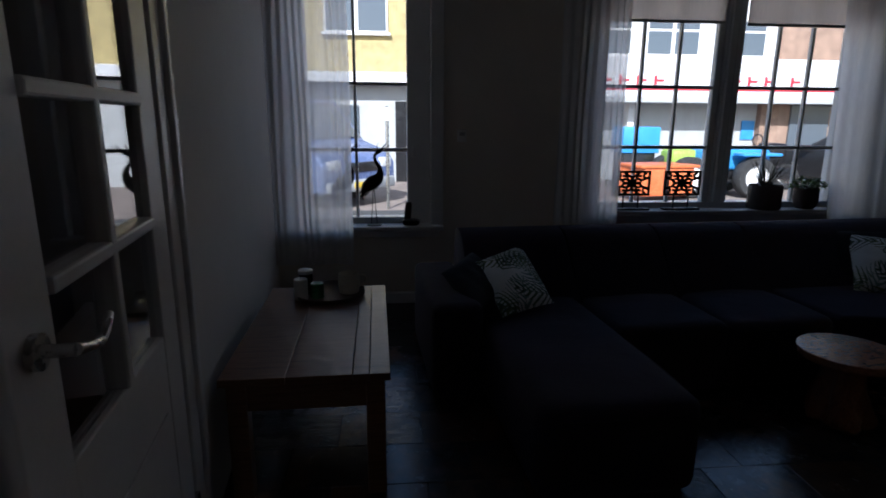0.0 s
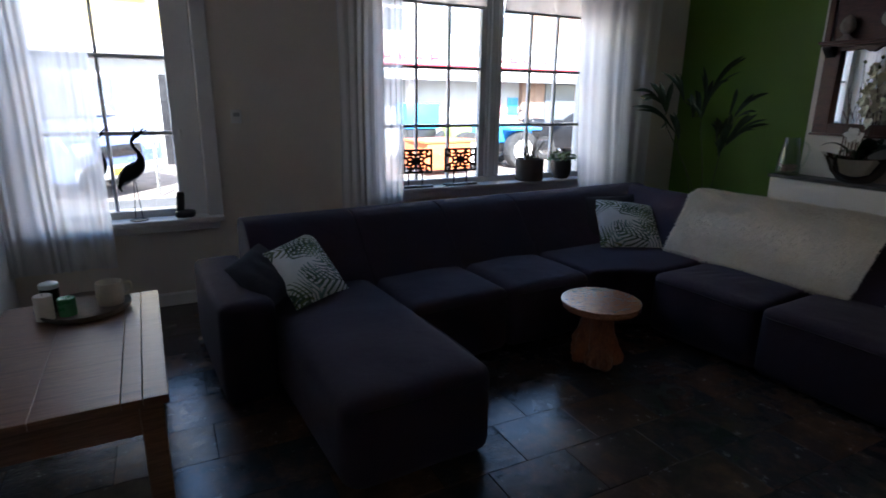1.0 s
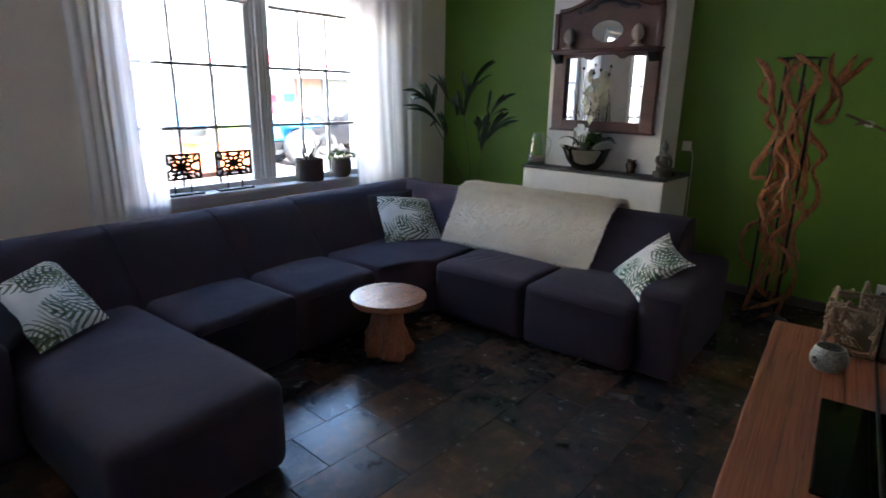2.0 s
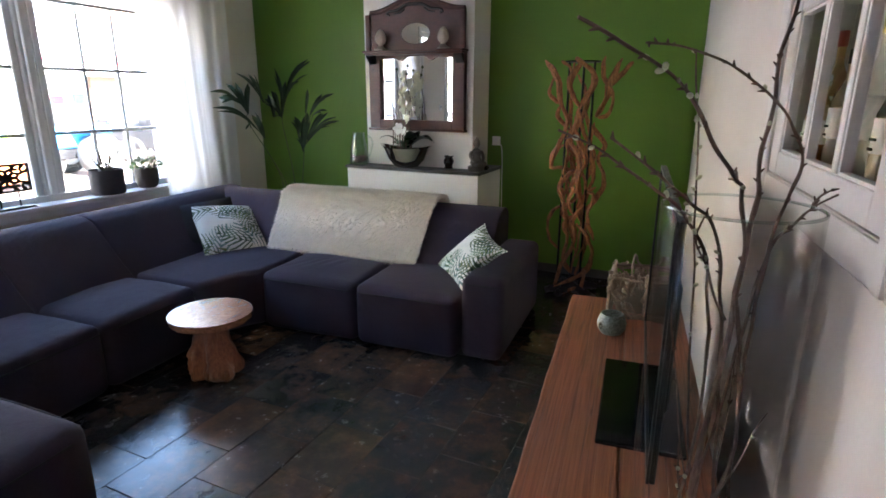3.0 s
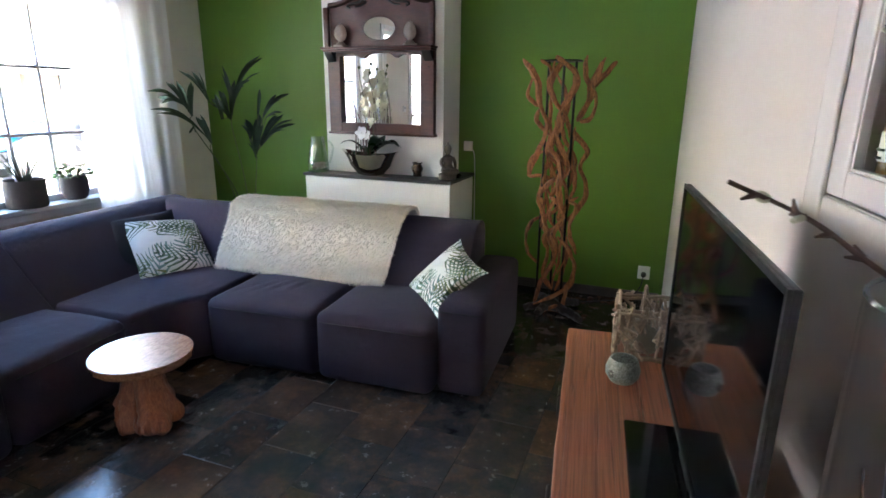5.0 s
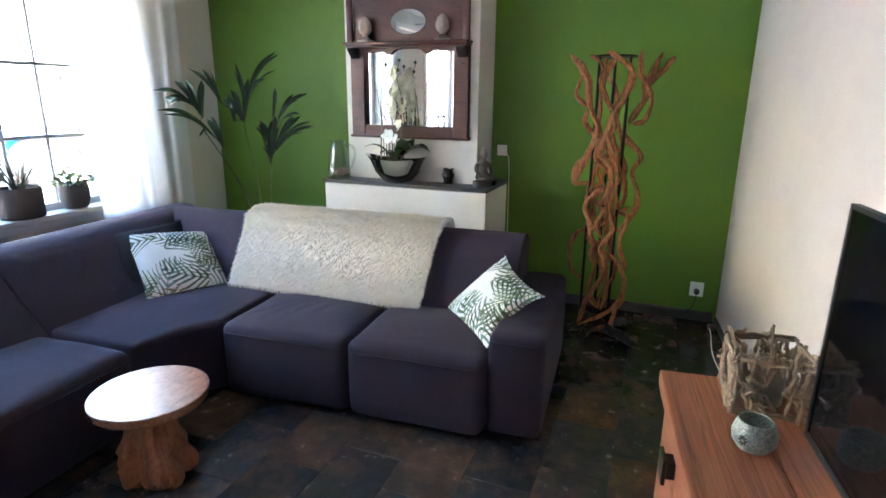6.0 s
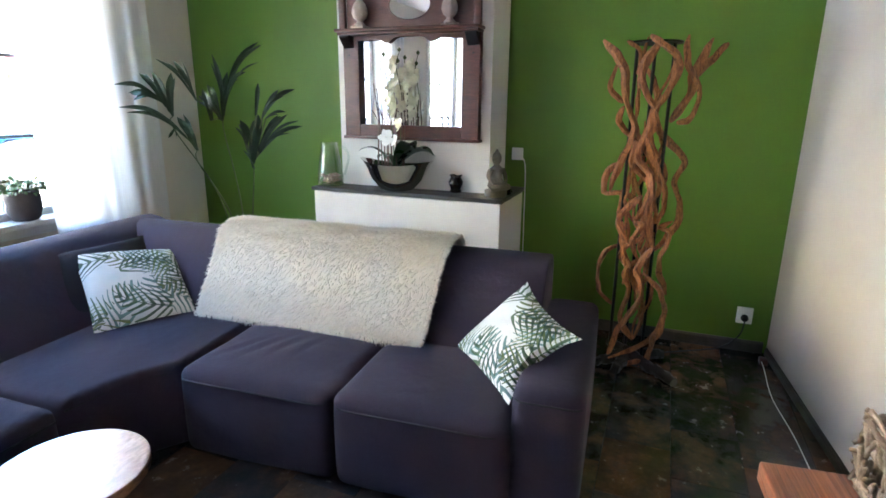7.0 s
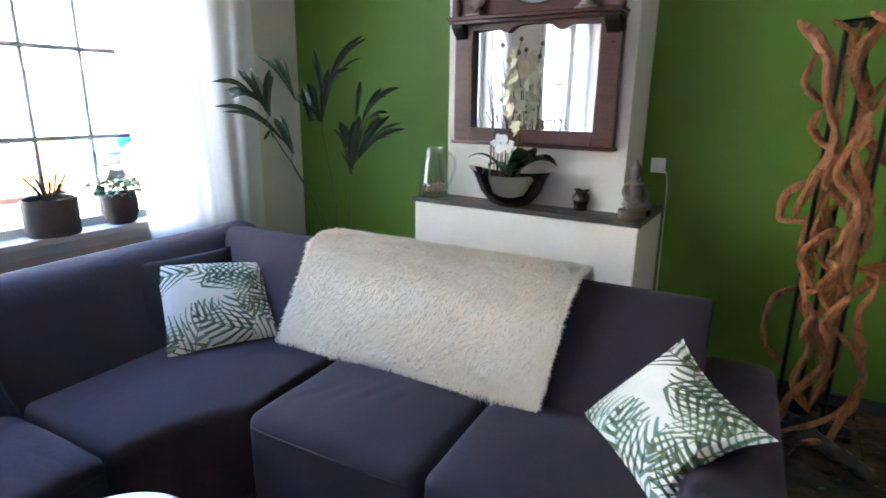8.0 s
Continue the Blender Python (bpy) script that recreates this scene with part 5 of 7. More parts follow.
def vine(points, r0, r1, steps=9):
    """One twisted vine: gnarled, flattened and ridged along its length."""
    line = spline(points, steps)
    n = 11
    for p in line:
        p += Vector((noise.noise(p * 15), noise.noise(p * 15 + Vector((7, 0, 0))), 0)) * 0.010
    rings, side, bm = [], None, bmesh.new()
    for i, p in enumerate(line):
        d = (line[min(i + 1, len(line) - 1)] - line[max(i - 1, 0)]).normalized()
        side = d.orthogonal().normalized() if side is None else (side - d * side.dot(d)).normalized()
        up = d.cross(side)
        u = i / (len(line) - 1)
        r = 0.86 * (r0 + (r1 - r0) * u) * (1 + 0.30 * noise.noise(p * 11)) * (1.0 - 0.65 * max(0, abs(2 * u - 1) - 0.75) / 0.25)
        turn = i * 0.11
        ring = []
        for k in range(n):
            a = 2 * math.pi * k / n
            q = r * (1 + 0.22 * math.cos(2 * (a + turn)) + 0.16 * noise.noise((3 * math.cos(a + turn), 3 * math.sin(a + turn), i * 0.13)) + 0.16 * math.sin(4 * (a + turn)))
            ring.append(bm.verts.new(p + (side * math.cos(a) + up * math.sin(a)) * q))
        rings.append(ring)
    for p, q in zip(rings, rings[1:]):
        for k in range(n):
            bm.faces.new((p[k], p[(k + 1) % n], q[(k + 1) % n], q[k]))
    bm.faces.new(rings[0][::-1])
    bm.faces.new(rings[-1])
    part("vine", bm, DRIFT, stand)
vine([(-0.09, 0.258, 1.712), (-0.15, 0.151, 1.594), (-0.13, 0.125, 1.437), (-0.09, 0.082, 1.288), (-0.13, 0.13, 1.108), (-0.15, 0.159, 0.985)], 0.021, 0.014)
vine([(-0.12, 0.172, 1.609), (-0.15, 0.199, 1.49), (-0.1, 0.133, 1.419)], 0.011, 0.013)
vine([(-0.09, 0.132, 1.402), (-0.07, 0.152, 1.336), (-0.03, 0.117, 1.276), (-0.08, 0.05, 1.233)], 0.014, 0.013)
vine([(-0.01, 0.107, 1.129), (0.04, 0.194, 1.056), (0.04, 0.208, 0.949), (-0.01, 0.117, 0.957), (0.03, 0.01, 0.916)], 0.016, 0.015)
vine([(-0.08, 0.001, 0.958), (-0.05, 0.09, 0.867), (-0.1, 0.102, 0.798), (-0.1, 0.049, 0.707)], 0.016, 0.016)
vine([(0.05, 0.056, 0.684), (0.03, 0.169, 0.618), (-0.01, 0.2, 0.509), (0.03, 0.177, 0.382), (0.05, 0.104, 0.308)], 0.013, 0.014)
vine([(-0.1, -0.012, 1.704), (-0.15, 0.05, 1.61), (-0.15, 0.052, 1.503), (-0.1, -0.017, 1.383)], 0.021, 0.019)
vine([(-0.11, 0.04, 1.729), (-0.15, -0.046, 1.668), (-0.11, -0.1, 1.601), (-0.09, -0.078, 1.504), (-0.15, -0.02, 1.394)], 0.022, 0.02)
vine([(-0.07, 0.143, 1.71), (-0.07, 0.086, 1.658), (-0.02, 0.087, 1.561), (-0.06, 0.052, 1.725)], 0.013, 0.012)
vine([(-0.15, -0.015, 1.394), (-0.1, 0.0, 1.305), (-0.1, 0.043, 1.165), (-0.15, -0.038, 1.044), (-0.12, -0.031, 0.859), (-0.09, -0.074, 0.698)], 0.022, 0.02)
vine([(0.04, -0.02, 1.381), (0.08, -0.05, 1.27), (0.04, -0.175, 1.137), (0.02, -0.139, 1.028), (0.08, -0.188, 0.886), (0.06, -0.146, 0.739), (0.02, 0.013, 0.562)], 0.016, 0.018)
vine([(0.11, -0.318, 1.705), (0.11, -0.252, 1.633), (0.06, -0.175, 1.535)], 0.014, 0.02)
vine([(0.09, -0.247, 1.726), (0.05, -0.179, 1.583), (0.03, -0.166, 1.468), (0.09, -0.094, 1.325)], 0.018, 0.026)
vine([(0.05, -0.135, 1.74), (-0.0, -0.133, 1.617), (0.03, -0.206, 1.481), (0.06, -0.181, 1.35), (0.01, -0.115, 1.323)], 0.015, 0.016)
vine([(-0.04, 0.044, 1.265), (-0.04, 0.072, 1.131), (0.01, -0.014, 1.021)], 0.017, 0.016)
vine([(-0.12, 0.008, 1.254), (-0.08, -0.021, 1.139), (-0.06, -0.071, 1.034), (-0.12, -0.054, 0.955)], 0.019, 0.018)
vine([(-0.13, -0.028, 1.004), (-0.08, -0.004, 0.898), (-0.11, 0.026, 0.831), (-0.14, -0.004, 0.811), (-0.09, 0.027, 0.712), (-0.09, -0.01, 0.619)], 0.014, 0.014)
vine([(-0.05, -0.151, 0.835), (-0.03, -0.102, 0.791), (-0.09, -0.147, 0.772), (-0.07, -0.11, 0.606), (-0.03, -0.162, 0.431)], 0.012, 0.015)
vine([(-0.07, -0.076, 0.699), (-0.1, -0.013, 0.586), (-0.13, -0.039, 0.449), (-0.08, 0.054, 0.234), (-0.08, 0.105, 0.058)], 0.02, 0.018)
vine([(-0.03, -0.013, 0.617), (-0.09, 0.055, 0.549), (-0.07, 0.023, 0.437), (-0.03, 0.058, 0.274), (-0.08, -0.011, 0.171)], 0.015, 0.017)
vine([(-0.1, -0.038, 0.562), (-0.12, -0.138, 0.459), (-0.06, -0.163, 0.316), (-0.08, -0.104, 0.174), (-0.12, 0.095, 0.058)], 0.016, 0.017)
vine([(-0.13, -0.127, 0.239), (-0.07, -0.107, 0.079), (-0.09, -0.066, 0.02)], 0.015, 0.012)
vine([(-0.12, -0.069, 0.073), (-0.09, 0.004, 0.02), (-0.14, 0.016, 0.02)], 0.012, 0.009)
vine([(0.13, 0.069, 1.623), (0.11, -0.017, 1.454), (0.07, 0.003, 1.255), (0.12, -0.087, 1.049), (0.12, -0.038, 0.828)], 0.017, 0.016)
vine([(0.13, -0.076, 1.283), (0.08, -0.056, 1.081), (0.08, -0.106, 0.903), (0.13, -0.034, 0.634), (0.09, -0.083, 0.387), (0.07, -0.02, 0.112)], 0.017, 0.016)
# thinner strands wound round the posts
rnd = random.Random(33)
for k in range(8):
    ph, sgn, low, high = rnd.uniform(0, 6.28), rnd.choice((-1, 1)), rnd.uniform(0.08, 0.5), rnd.uniform(1.0, 1.6)
    pts = []
    for j in range(11):
        a = ph + sgn * 1.3 * math.pi * j / 10 + 0.8 * noise.noise((k, j * 0.8, 9))
        r = 0.075 + 0.05 * noise.noise((k * 3.1, j * 0.9, 2))
        pts.append((r * math.cos(a), 0.012 + r * math.sin(a), low + (high - low) * j / 10))
    vine(pts, rnd.uniform(0.009, 0.014), rnd.uniform(0.007, 0.011))

# ---- overmantel mirror ----
om = thing("overmantel_mirror", (4.128, 2.043, 0), 0, "dark mahogany overmantel mirror with shelf and carved crown", "mirror")
Y0, Y1 = -0.447, 0.422
fr = box((-0.050, Y0, 1.20), (0, Y0 + 0.105, 1.80), 0.005)
box((-0.050, Y1 - 0.105, 1.20), (0, Y1, 1.80), 0.005, fr)
box((-0.050, Y0 + 0.105, 1.20), (0, Y1 - 0.105, 1.272), 0.005, fr)
part("frame", fr, MAHOGANY, om, smooth=False)
part("bottom_moulding", box((-0.060, Y0 - 0.012, 1.185), (0, Y1 + 0.012, 1.203), 0.006), MAHOGANY, om)
glass = part("mirror_glass", box((-0.002, Y0 + 0.10, 1.268), (0.002, Y1 - 0.10, 1.80)), MIRROR, om, "silvered mirror glass", False)
glass.matrix_basis = pose(-0.027, 0, 0, 0, 0, -2.6)
vl = bmesh.new()
prev = None
for k in range(41):
    y = Y0 + 0.10 + (Y1 - Y0 - 0.20) * k / 40
    s = abs(2 * k / 40 - 1)
    z = 1.765 - 0.028 * math.exp(-((s - 0.42) / 0.10) ** 2) + 0.010 * math.cos(s * 3.0)
    cur = [vl.verts.new((x, y, q)) for x, q in ((-0.050, z), (-0.050, 1.805), (-0.044, 1.805), (-0.044, z))]
    if prev:
        for i in range(4):
            vl.faces.new((prev[i], cur[i], cur[(i + 1) % 4], prev[(i + 1) % 4]))
    prev = cur
bmesh.ops.recalc_face_normals(vl, faces=vl.faces)
part("valance", vl, MAHOGANY, om, "scalloped carved rail", False)
part("shelf", box((-0.130, Y0 - 0.012, 1.800), (0, Y1 + 0.012, 1.818), 0.006), MAHOGANY, om, "narrow wooden shelf")
part("shelf_moulding", box((-0.112, Y0 - 0.004, 1.784), (0, Y1 + 0.004, 1.800), 0.006), MAHOGANY, om)
for y in (Y0 + 0.040, Y1 - 0.040):
    c = prism([(-0.108, 1.784), (0, 1.784), (0, 1.66), (-0.02, 1.665), (-0.045, 1.71), (-0.08, 1.745), (-0.10, 1.765)], -0.035, 0.035, 0.006)
    moved(c, Matrix(((1, 0, 0, 0), (0, 0, 1, y), (0, 1, 0, 0), (0, 0, 0, 1))))
    bmesh.ops.recalc_face_normals(c, faces=c.faces)
    lathe([(0.0001, -0.035), (0.012, -0.025), (0.008, -0.01), (0.018, 0.0), (0.014, 0.01)], 12, (-0.035, y, 1.675), c)
    part("corbel", c, DARK_CARVED, om, "carved dark corbel")
crown = bmesh.new()
out = [(Y0 + 0.02, 1.818), (Y0 + 0.02, 2.10)] + [(Y0 + 0.02 + (Y1 - Y0 - 0.04) * k / 24, 2.115 + 0.10 * math.sin(math.pi * k / 24) ** 2.2) for k in range(25)] + [(Y1 - 0.02, 2.10), (Y1 - 0.02, 1.818)]
f0 = [crown.verts.new((-0.026, y, z)) for y, z in out]
f1 = [crown.verts.new((0, y, z)) for y, z in out]
crown.faces.new(f0)
crown.faces.new(f1[::-1])
for k in range(len(out)):
    crown.faces.new((f0[k], f0[(k + 1) % len(out)], f1[(k + 1) % len(out)], f1[k]))
bmesh.ops.recalc_face_normals(crown, faces=crown.faces)
part("crown_panel", crown, MAHOGANY, om, "arched back panel", False)
part("cornice", tube([Vector((-0.026, y, z)) for y, z in out[1:-1]], 0.019, n=8), MAHOGANY, om, "rounded cornice")
crv = bmesh.new()
for s in (-1, 1):
    tube(spline([(-0.028, 0, 2.165), (-0.034, s * 0.07, 2.16), (-0.034, s * 0.15, 2.125), (-0.032, s * 0.22, 2.118), (-0.032, s * 0.25, 2.100), (-0.030, s * 0.225, 2.090)]), 0.013, 0.006, 6, crv)
    tube(spline([(-0.030, s * 0.09, 2.13), (-0.034, s * 0.13, 2.105), (-0.030, s * 0.18, 2.098)]), 0.009, 0.004, 6, crv)
part("carving", crv, DARK_CARVED, om, "carved scrolling leaves")
for s in (-1, 1):
    part("side_post", box((-0.05, s * 0.425 - 0.022, 1.818), (-0.024, s * 0.425 + 0.022, 2.10), 0.006), MAHOGANY, om)
ov = bmesh.new()
bmesh.ops.create_cone(ov, cap_ends=True, segments=48, radius1=1, radius2=1, depth=1, matrix=Matrix.Translation((-0.0305, -0.012, 1.945)) @ Matrix.Diagonal((0.006, 0.128, 0.078, 1)) @ Matrix.Rotation(radians(90), 4, "Y"))
part("oval_mirror", ov, MIRROR, om, "small bevelled oval mirror", False)
part("oval_bevel", tube([Vector((-0.032, -0.012 + 0.131 * math.cos(2 * math.pi * k / 48), 1.945 + 0.081 * math.sin(2 * math.pi * k / 48))) for k in range(49)], 0.005, n=6), MAHOGANY, om)
for y, r in ((2.335, 0), (1.772, 40)):
    f = thing("stone_finial", (4.062, y, 1.818), r, "pale carved stone bud finial on a square foot", "ornament", "stone finials on the mirror shelf")
    part("foot", box((-0.042, -0.042, 0), (0.042, 0.042, 0.016), 0.004), STONE, f)
    part("bud", lathe([(0.034, 0.016), (0.030, 0.026), (0.018, 0.036), (0.018, 0.044), (0.036, 0.060), (0.045, 0.085), (0.043, 0.110), (0.032, 0.138), (0.016, 0.158), (0.0001, 0.165)], 28, wobble=0.10), STONE, f)

# ---- things on the mantel ----
MT = 0.8895
bowl = thing("orchid_bowl", (4.01, 2.083, MT), 90, "boat-shaped polished silver ceramic bowl", "planter")
bb, n = bmesh.new(), 48
rings = []
for rx, ry, z, dip in ((0.070, 0.050, 0, 0), (0.105, 0.066, 0.010, 0), (0.165, 0.088, 0.070, 0.0), (0.215, 0.100, 0.145, 0.018), (0.240, 0.106, 0.166, 0.024), (0.230, 0.098, 0.163, 0.022), (0.20, 0.088, 0.135, 0.01), (0.0005, 0.0005, 0.130, 0.0)):
    ring = []
    for k in range(n):
        a = 2 * math.pi * k / n
        ring.append(bb.verts.new((rx * math.cos(a), ry * math.sin(a), z + dip * math.cos(a) ** 2 - dip * 0.4 * math.sin(a) ** 2)))
    rings.append(ring)
bb.faces.new(rings[0][::-1])
for p, q in zip(rings, rings[1:]):
    for k in range(n):
        bb.faces.new((p[k], p[(k + 1) % n], q[(k + 1) % n], q[k]))
part("shell", bb, CHROME, bowl, "mirror-bright silver glaze")
part("soil", lathe([(0.001, 0.138), (0.08, 0.139), (0.085, 0.13)], 24), SOIL, bowl)
orc = thing("orchid", (4.01, 2.083, MT + 0.13), 90, "cream flowering orchid with dark strap leaves", "orchid")
rnd = random.Random(8)
def blade(a, L, w, rise, droop, bm):
    """A long leaf with a keel."""
    d, s = Vector((math.cos(a), math.sin(a), 0)), Vector((-math.sin(a), math.cos(a), 0))
    rows = []
    for j in range(9):
        u = j / 8
        p = d * (L * u) + Vector((0, 0, rise * math.sin(u * 1.9) - droop * u * u))
        h = w * (math.sin(math.pi * min(1, u * 0.92 + 0.08)) ** 0.6)
        rows.append([bm.verts.new(p + s * h + Vector((0, 0, h * 0.35))), bm.verts.new(p), bm.verts.new(p - s * h + Vector((0, 0, h * 0.35)))])
    for p, q in zip(rows, rows[1:]):
        for k in range(2):
            bm.faces.new((p[k], p[k + 1], q[k + 1], q[k]))
    return bm
for a, L, w, rise, droop in ((3.0, 0.26, 0.052, 0.16, 0.06), (2.6, 0.20, 0.055, 0.19, 0.05), (0.1, 0.25, 0.024, 0.15, 0.05), (-0.4, 0.18, 0.036, 0.10, 0.05), (3.5, 0.24, 0.055, 0.14, 0.06), (1.2, 0.10, 0.030, 0.10, 0.03), (4.4, 0.15, 0.055, 0.16, 0.08), (5.2, 0.15, 0.032, 0.09, 0.05)):
    part("leaf", blade(a, L, w, rise, droop, bmesh.new()), ORCHID_LEAF, orc, "dark green strap leaf")
def flower(at, size, tilt, turn, material):
    bm = bmesh.new()
    for k in range(5):
        a = 2 * math.pi * k / 5 + (0.3 if k % 2 else 0)
        w, L = (0.55, 1.0) if k % 2 else (0.40, 0.95)
        d, s = Vector((math.cos(a), math.sin(a), 0)), Vector((-math.sin(a), math.cos(a), 0))
        rows = []
        for u in (0.05, 0.35, 0.7, 1.0):
            h = w * math.sin(math.pi * (0.12 + 0.80 * u)) * size
            p = d * (L * size * u) + Vector((0, 0, 0.18 * size * u * u))
            rows.append([bm.verts.new(p + s * h), bm.verts.new(p + Vector((0, 0, 0.06 * size))), bm.verts.new(p - s * h)])
        for p, q in zip(rows, rows[1:]):
            for j in range(2):
                bm.faces.new((p[j], p[j + 1], q[j + 1], q[j]))
    lathe([(0.0001, 0), (0.14 * size, 0.10 * size), (0.09 * size, 0.30 * size), (0.0001, 0.36 * size)], 8, bm=bm)
    moved(bm, Matrix.Translation(at) @ Euler((radians(tilt), 0, radians(turn))).to_matrix().to_4x4())
    part("flower", bm, material, orc, "open cream orchid flower")
spikes = [[(0.01, 0, 0), (0.02, 0.01, 0.22), (0.03, 0.02, 0.42), (0.05, 0.03, 0.56), (0.06, 0.04, 0.66)], [(-0.03, 0, 0), (-0.035, 0.01, 0.22), (-0.05, 0.02, 0.42), (-0.02, 0.03, 0.58), (-0.04, 0.03, 0.66)]]
for sp in spikes:
    part("flower_stem", tube(spline(sp), 0.0032, 0.002, 6), STEM, orc)
for k in range(26):
    z = 0.25 + 0.38 * (k / 26) ** 0.9
    wide = 0.066 * (1.1 - 0.70 * (k / 26))
    flower((rnd.uniform(-wide, wide) - 0.004, rnd.uniform(-0.01, 0.05), z), rnd.uniform(0.030, 0.043), -80 + rnd.uniform(-25, 25), rnd.uniform(-60, 60) + 0, PETAL)
for k in range(3):
    p = Vector(((0.055, 0.036, 0.635), (-0.04, 0.03, 0.66), (-0.03, 0.028, 0.60))[k])
    part("bud", lathe([(0.0001, 0), (0.010, 0.010), (0.011, 0.018), (0.0001, 0.030)], 10, p), STEM, orc)
flower((0.018, 0.095, 0.190), 0.050, -84, 10, PETAL_WHITE)
flower((-0.030, 0.085, 0.175), 0.036, -70, -30, PETAL_WHITE)
for k in range(16):
    x = rnd.uniform(-0.10, 0.11)
    part("reed", tube([Vector((x, rnd.uniform(-0.01, 0.05), 0)), Vector((x + rnd.uniform(-0.015, 0.02), 0.02, 0.28)), Vector((x * 1.25 + rnd.uniform(-0.02, 0.03), 0.02, rnd.uniform(0.30, 0.50)))], 0.0034, 0.0022, 5), BRANCH, orc, "thin dark reed")

jug = thing("glass_jug", (4.035, 2.562, MT), -60, "clear glass jug with shells in the bottom", "jug")
jug.scale = (1.12, 1.12, 1.15)
part("glass", lathe([(0.0001, 0), (0.070, 0), (0.074, 0.008), (0.073, 0.05), (0.060, 0.14), (0.046, 0.215), (0.047, 0.234), (0.044, 0.234), (0.043, 0.214), (0.057, 0.14), (0.070, 0.05), (0.070, 0.012), (0.0001, 0.010)], 36), JUG_GLASS, jug, "clear greenish glass body")
part("handle", tube(spline([(0.047, 0, 0.205), (0.085, 0, 0.20), (0.105, 0, 0.15), (0.078, 0, 0.055)]), 0.0065, n=8), JUG_GLASS, jug)
sh = bmesh.new()
for k in range(60):
    a, r = rnd.uniform(0, 6.28), 0.054 * math.sqrt(rnd.random())
    bmesh.ops.create_icosphere(sh, subdivisions=1, radius=rnd.uniform(0.007, 0.011), matrix=Matrix.Translation((r * math.cos(a), r * math.sin(a), rnd.uniform(0.019, 0.058))))
part("shells", sh, PEBBLE, jug, "small reddish shells and pebbles")

oil = thing("oil_burner", (4.10, 1.735, MT), 0, "small dark glazed ceramic oil burner", "oil burner")
part("body", lathe([(0.032, 0), (0.036, 0.006), (0.030, 0.02), (0.042, 0.05), (0.044, 0.062), (0.034, 0.082), (0.030, 0.09), (0.040, 0.10), (0.037, 0.104), (0.026, 0.094), (0.0001, 0.09)], 28), DARK_CERAMIC, oil)
for a in (150, 180, 210):
    part("opening", lathe([(0.0001, 0), (0.008, 0.001), (0.0001, 0.002)], 10), INK, oil).matrix_basis = pose(0.0435 * math.cos(radians(a)), 0.0435 * math.sin(radians(a)), 0.055, 0, -90, a - 180)

st = lathe([(0.0001, 0.0), (0.045, 0.0), (0.05, 0.01), (0.05, 0.04), (0.04, 0.045)], 24)
for v in st.verts:
    v.co.y *= 1.45
    v.co.z += 0
lathe([(0.038, 0.045), (0.05, 0.06), (0.044, 0.085), (0.032, 0.11), (0.036, 0.14), (0.040, 0.16), (0.020, 0.175), (0.014, 0.182), (0.020, 0.19), (0.026, 0.205), (0.027, 0.222), (0.022, 0.242), (0.010, 0.254), (0.006, 0.268), (0.0001, 0.27)], 24, bm=st)
tube(spline([(-0.03, 0.06, 0.055), (-0.05, 0.03, 0.06), (-0.055, 0, 0.062), (-0.05, -0.03, 0.06), (-0.03, -0.06, 0.055)]), 0.020, 0.020, 8, st)
tube(spline([(0, 0.045, 0.155), (-0.005, 0.060, 0.12), (-0.03, 0.045, 0.085), (-0.045, 0.01, 0.078)]), 0.013, 0.010, 8, st)
tube(spline([(0, -0.045, 0.155), (-0.005, -0.060, 0.12), (-0.03, -0.045, 0.085), (-0.045, -0.01, 0.078)]), 0.013, 0.010, 8, st)
figure = solid("seated_statue", st, GREY_STONE, "small grey stone seated figure on the mantel", "statue", smooth=True)
figure.matrix_basis = pose(4.05, 1.472, MT, 0, 0, 55)
pb = thing("dark_stone", (4.13, 1.452, MT), 25, "dark rounded stone lying on the mantel", "stone")
part("pebble", lathe([(0.0001, 0), (0.045, 0.004), (0.058, 0.018), (0.045, 0.034), (0.0001, 0.042)], 20, wobble=0.1), DARK_CERAMIC, pb)
ps = thing("phone_charger", (3.30, 0.86, 0.003), 0, "small white plug adapter on the floor behind the sofa", "adapter")
part("case", box((-0.03, -0.03, 0), (0.03, 0.03, 0.04), 0.006), WHITE_PLASTIC, ps)

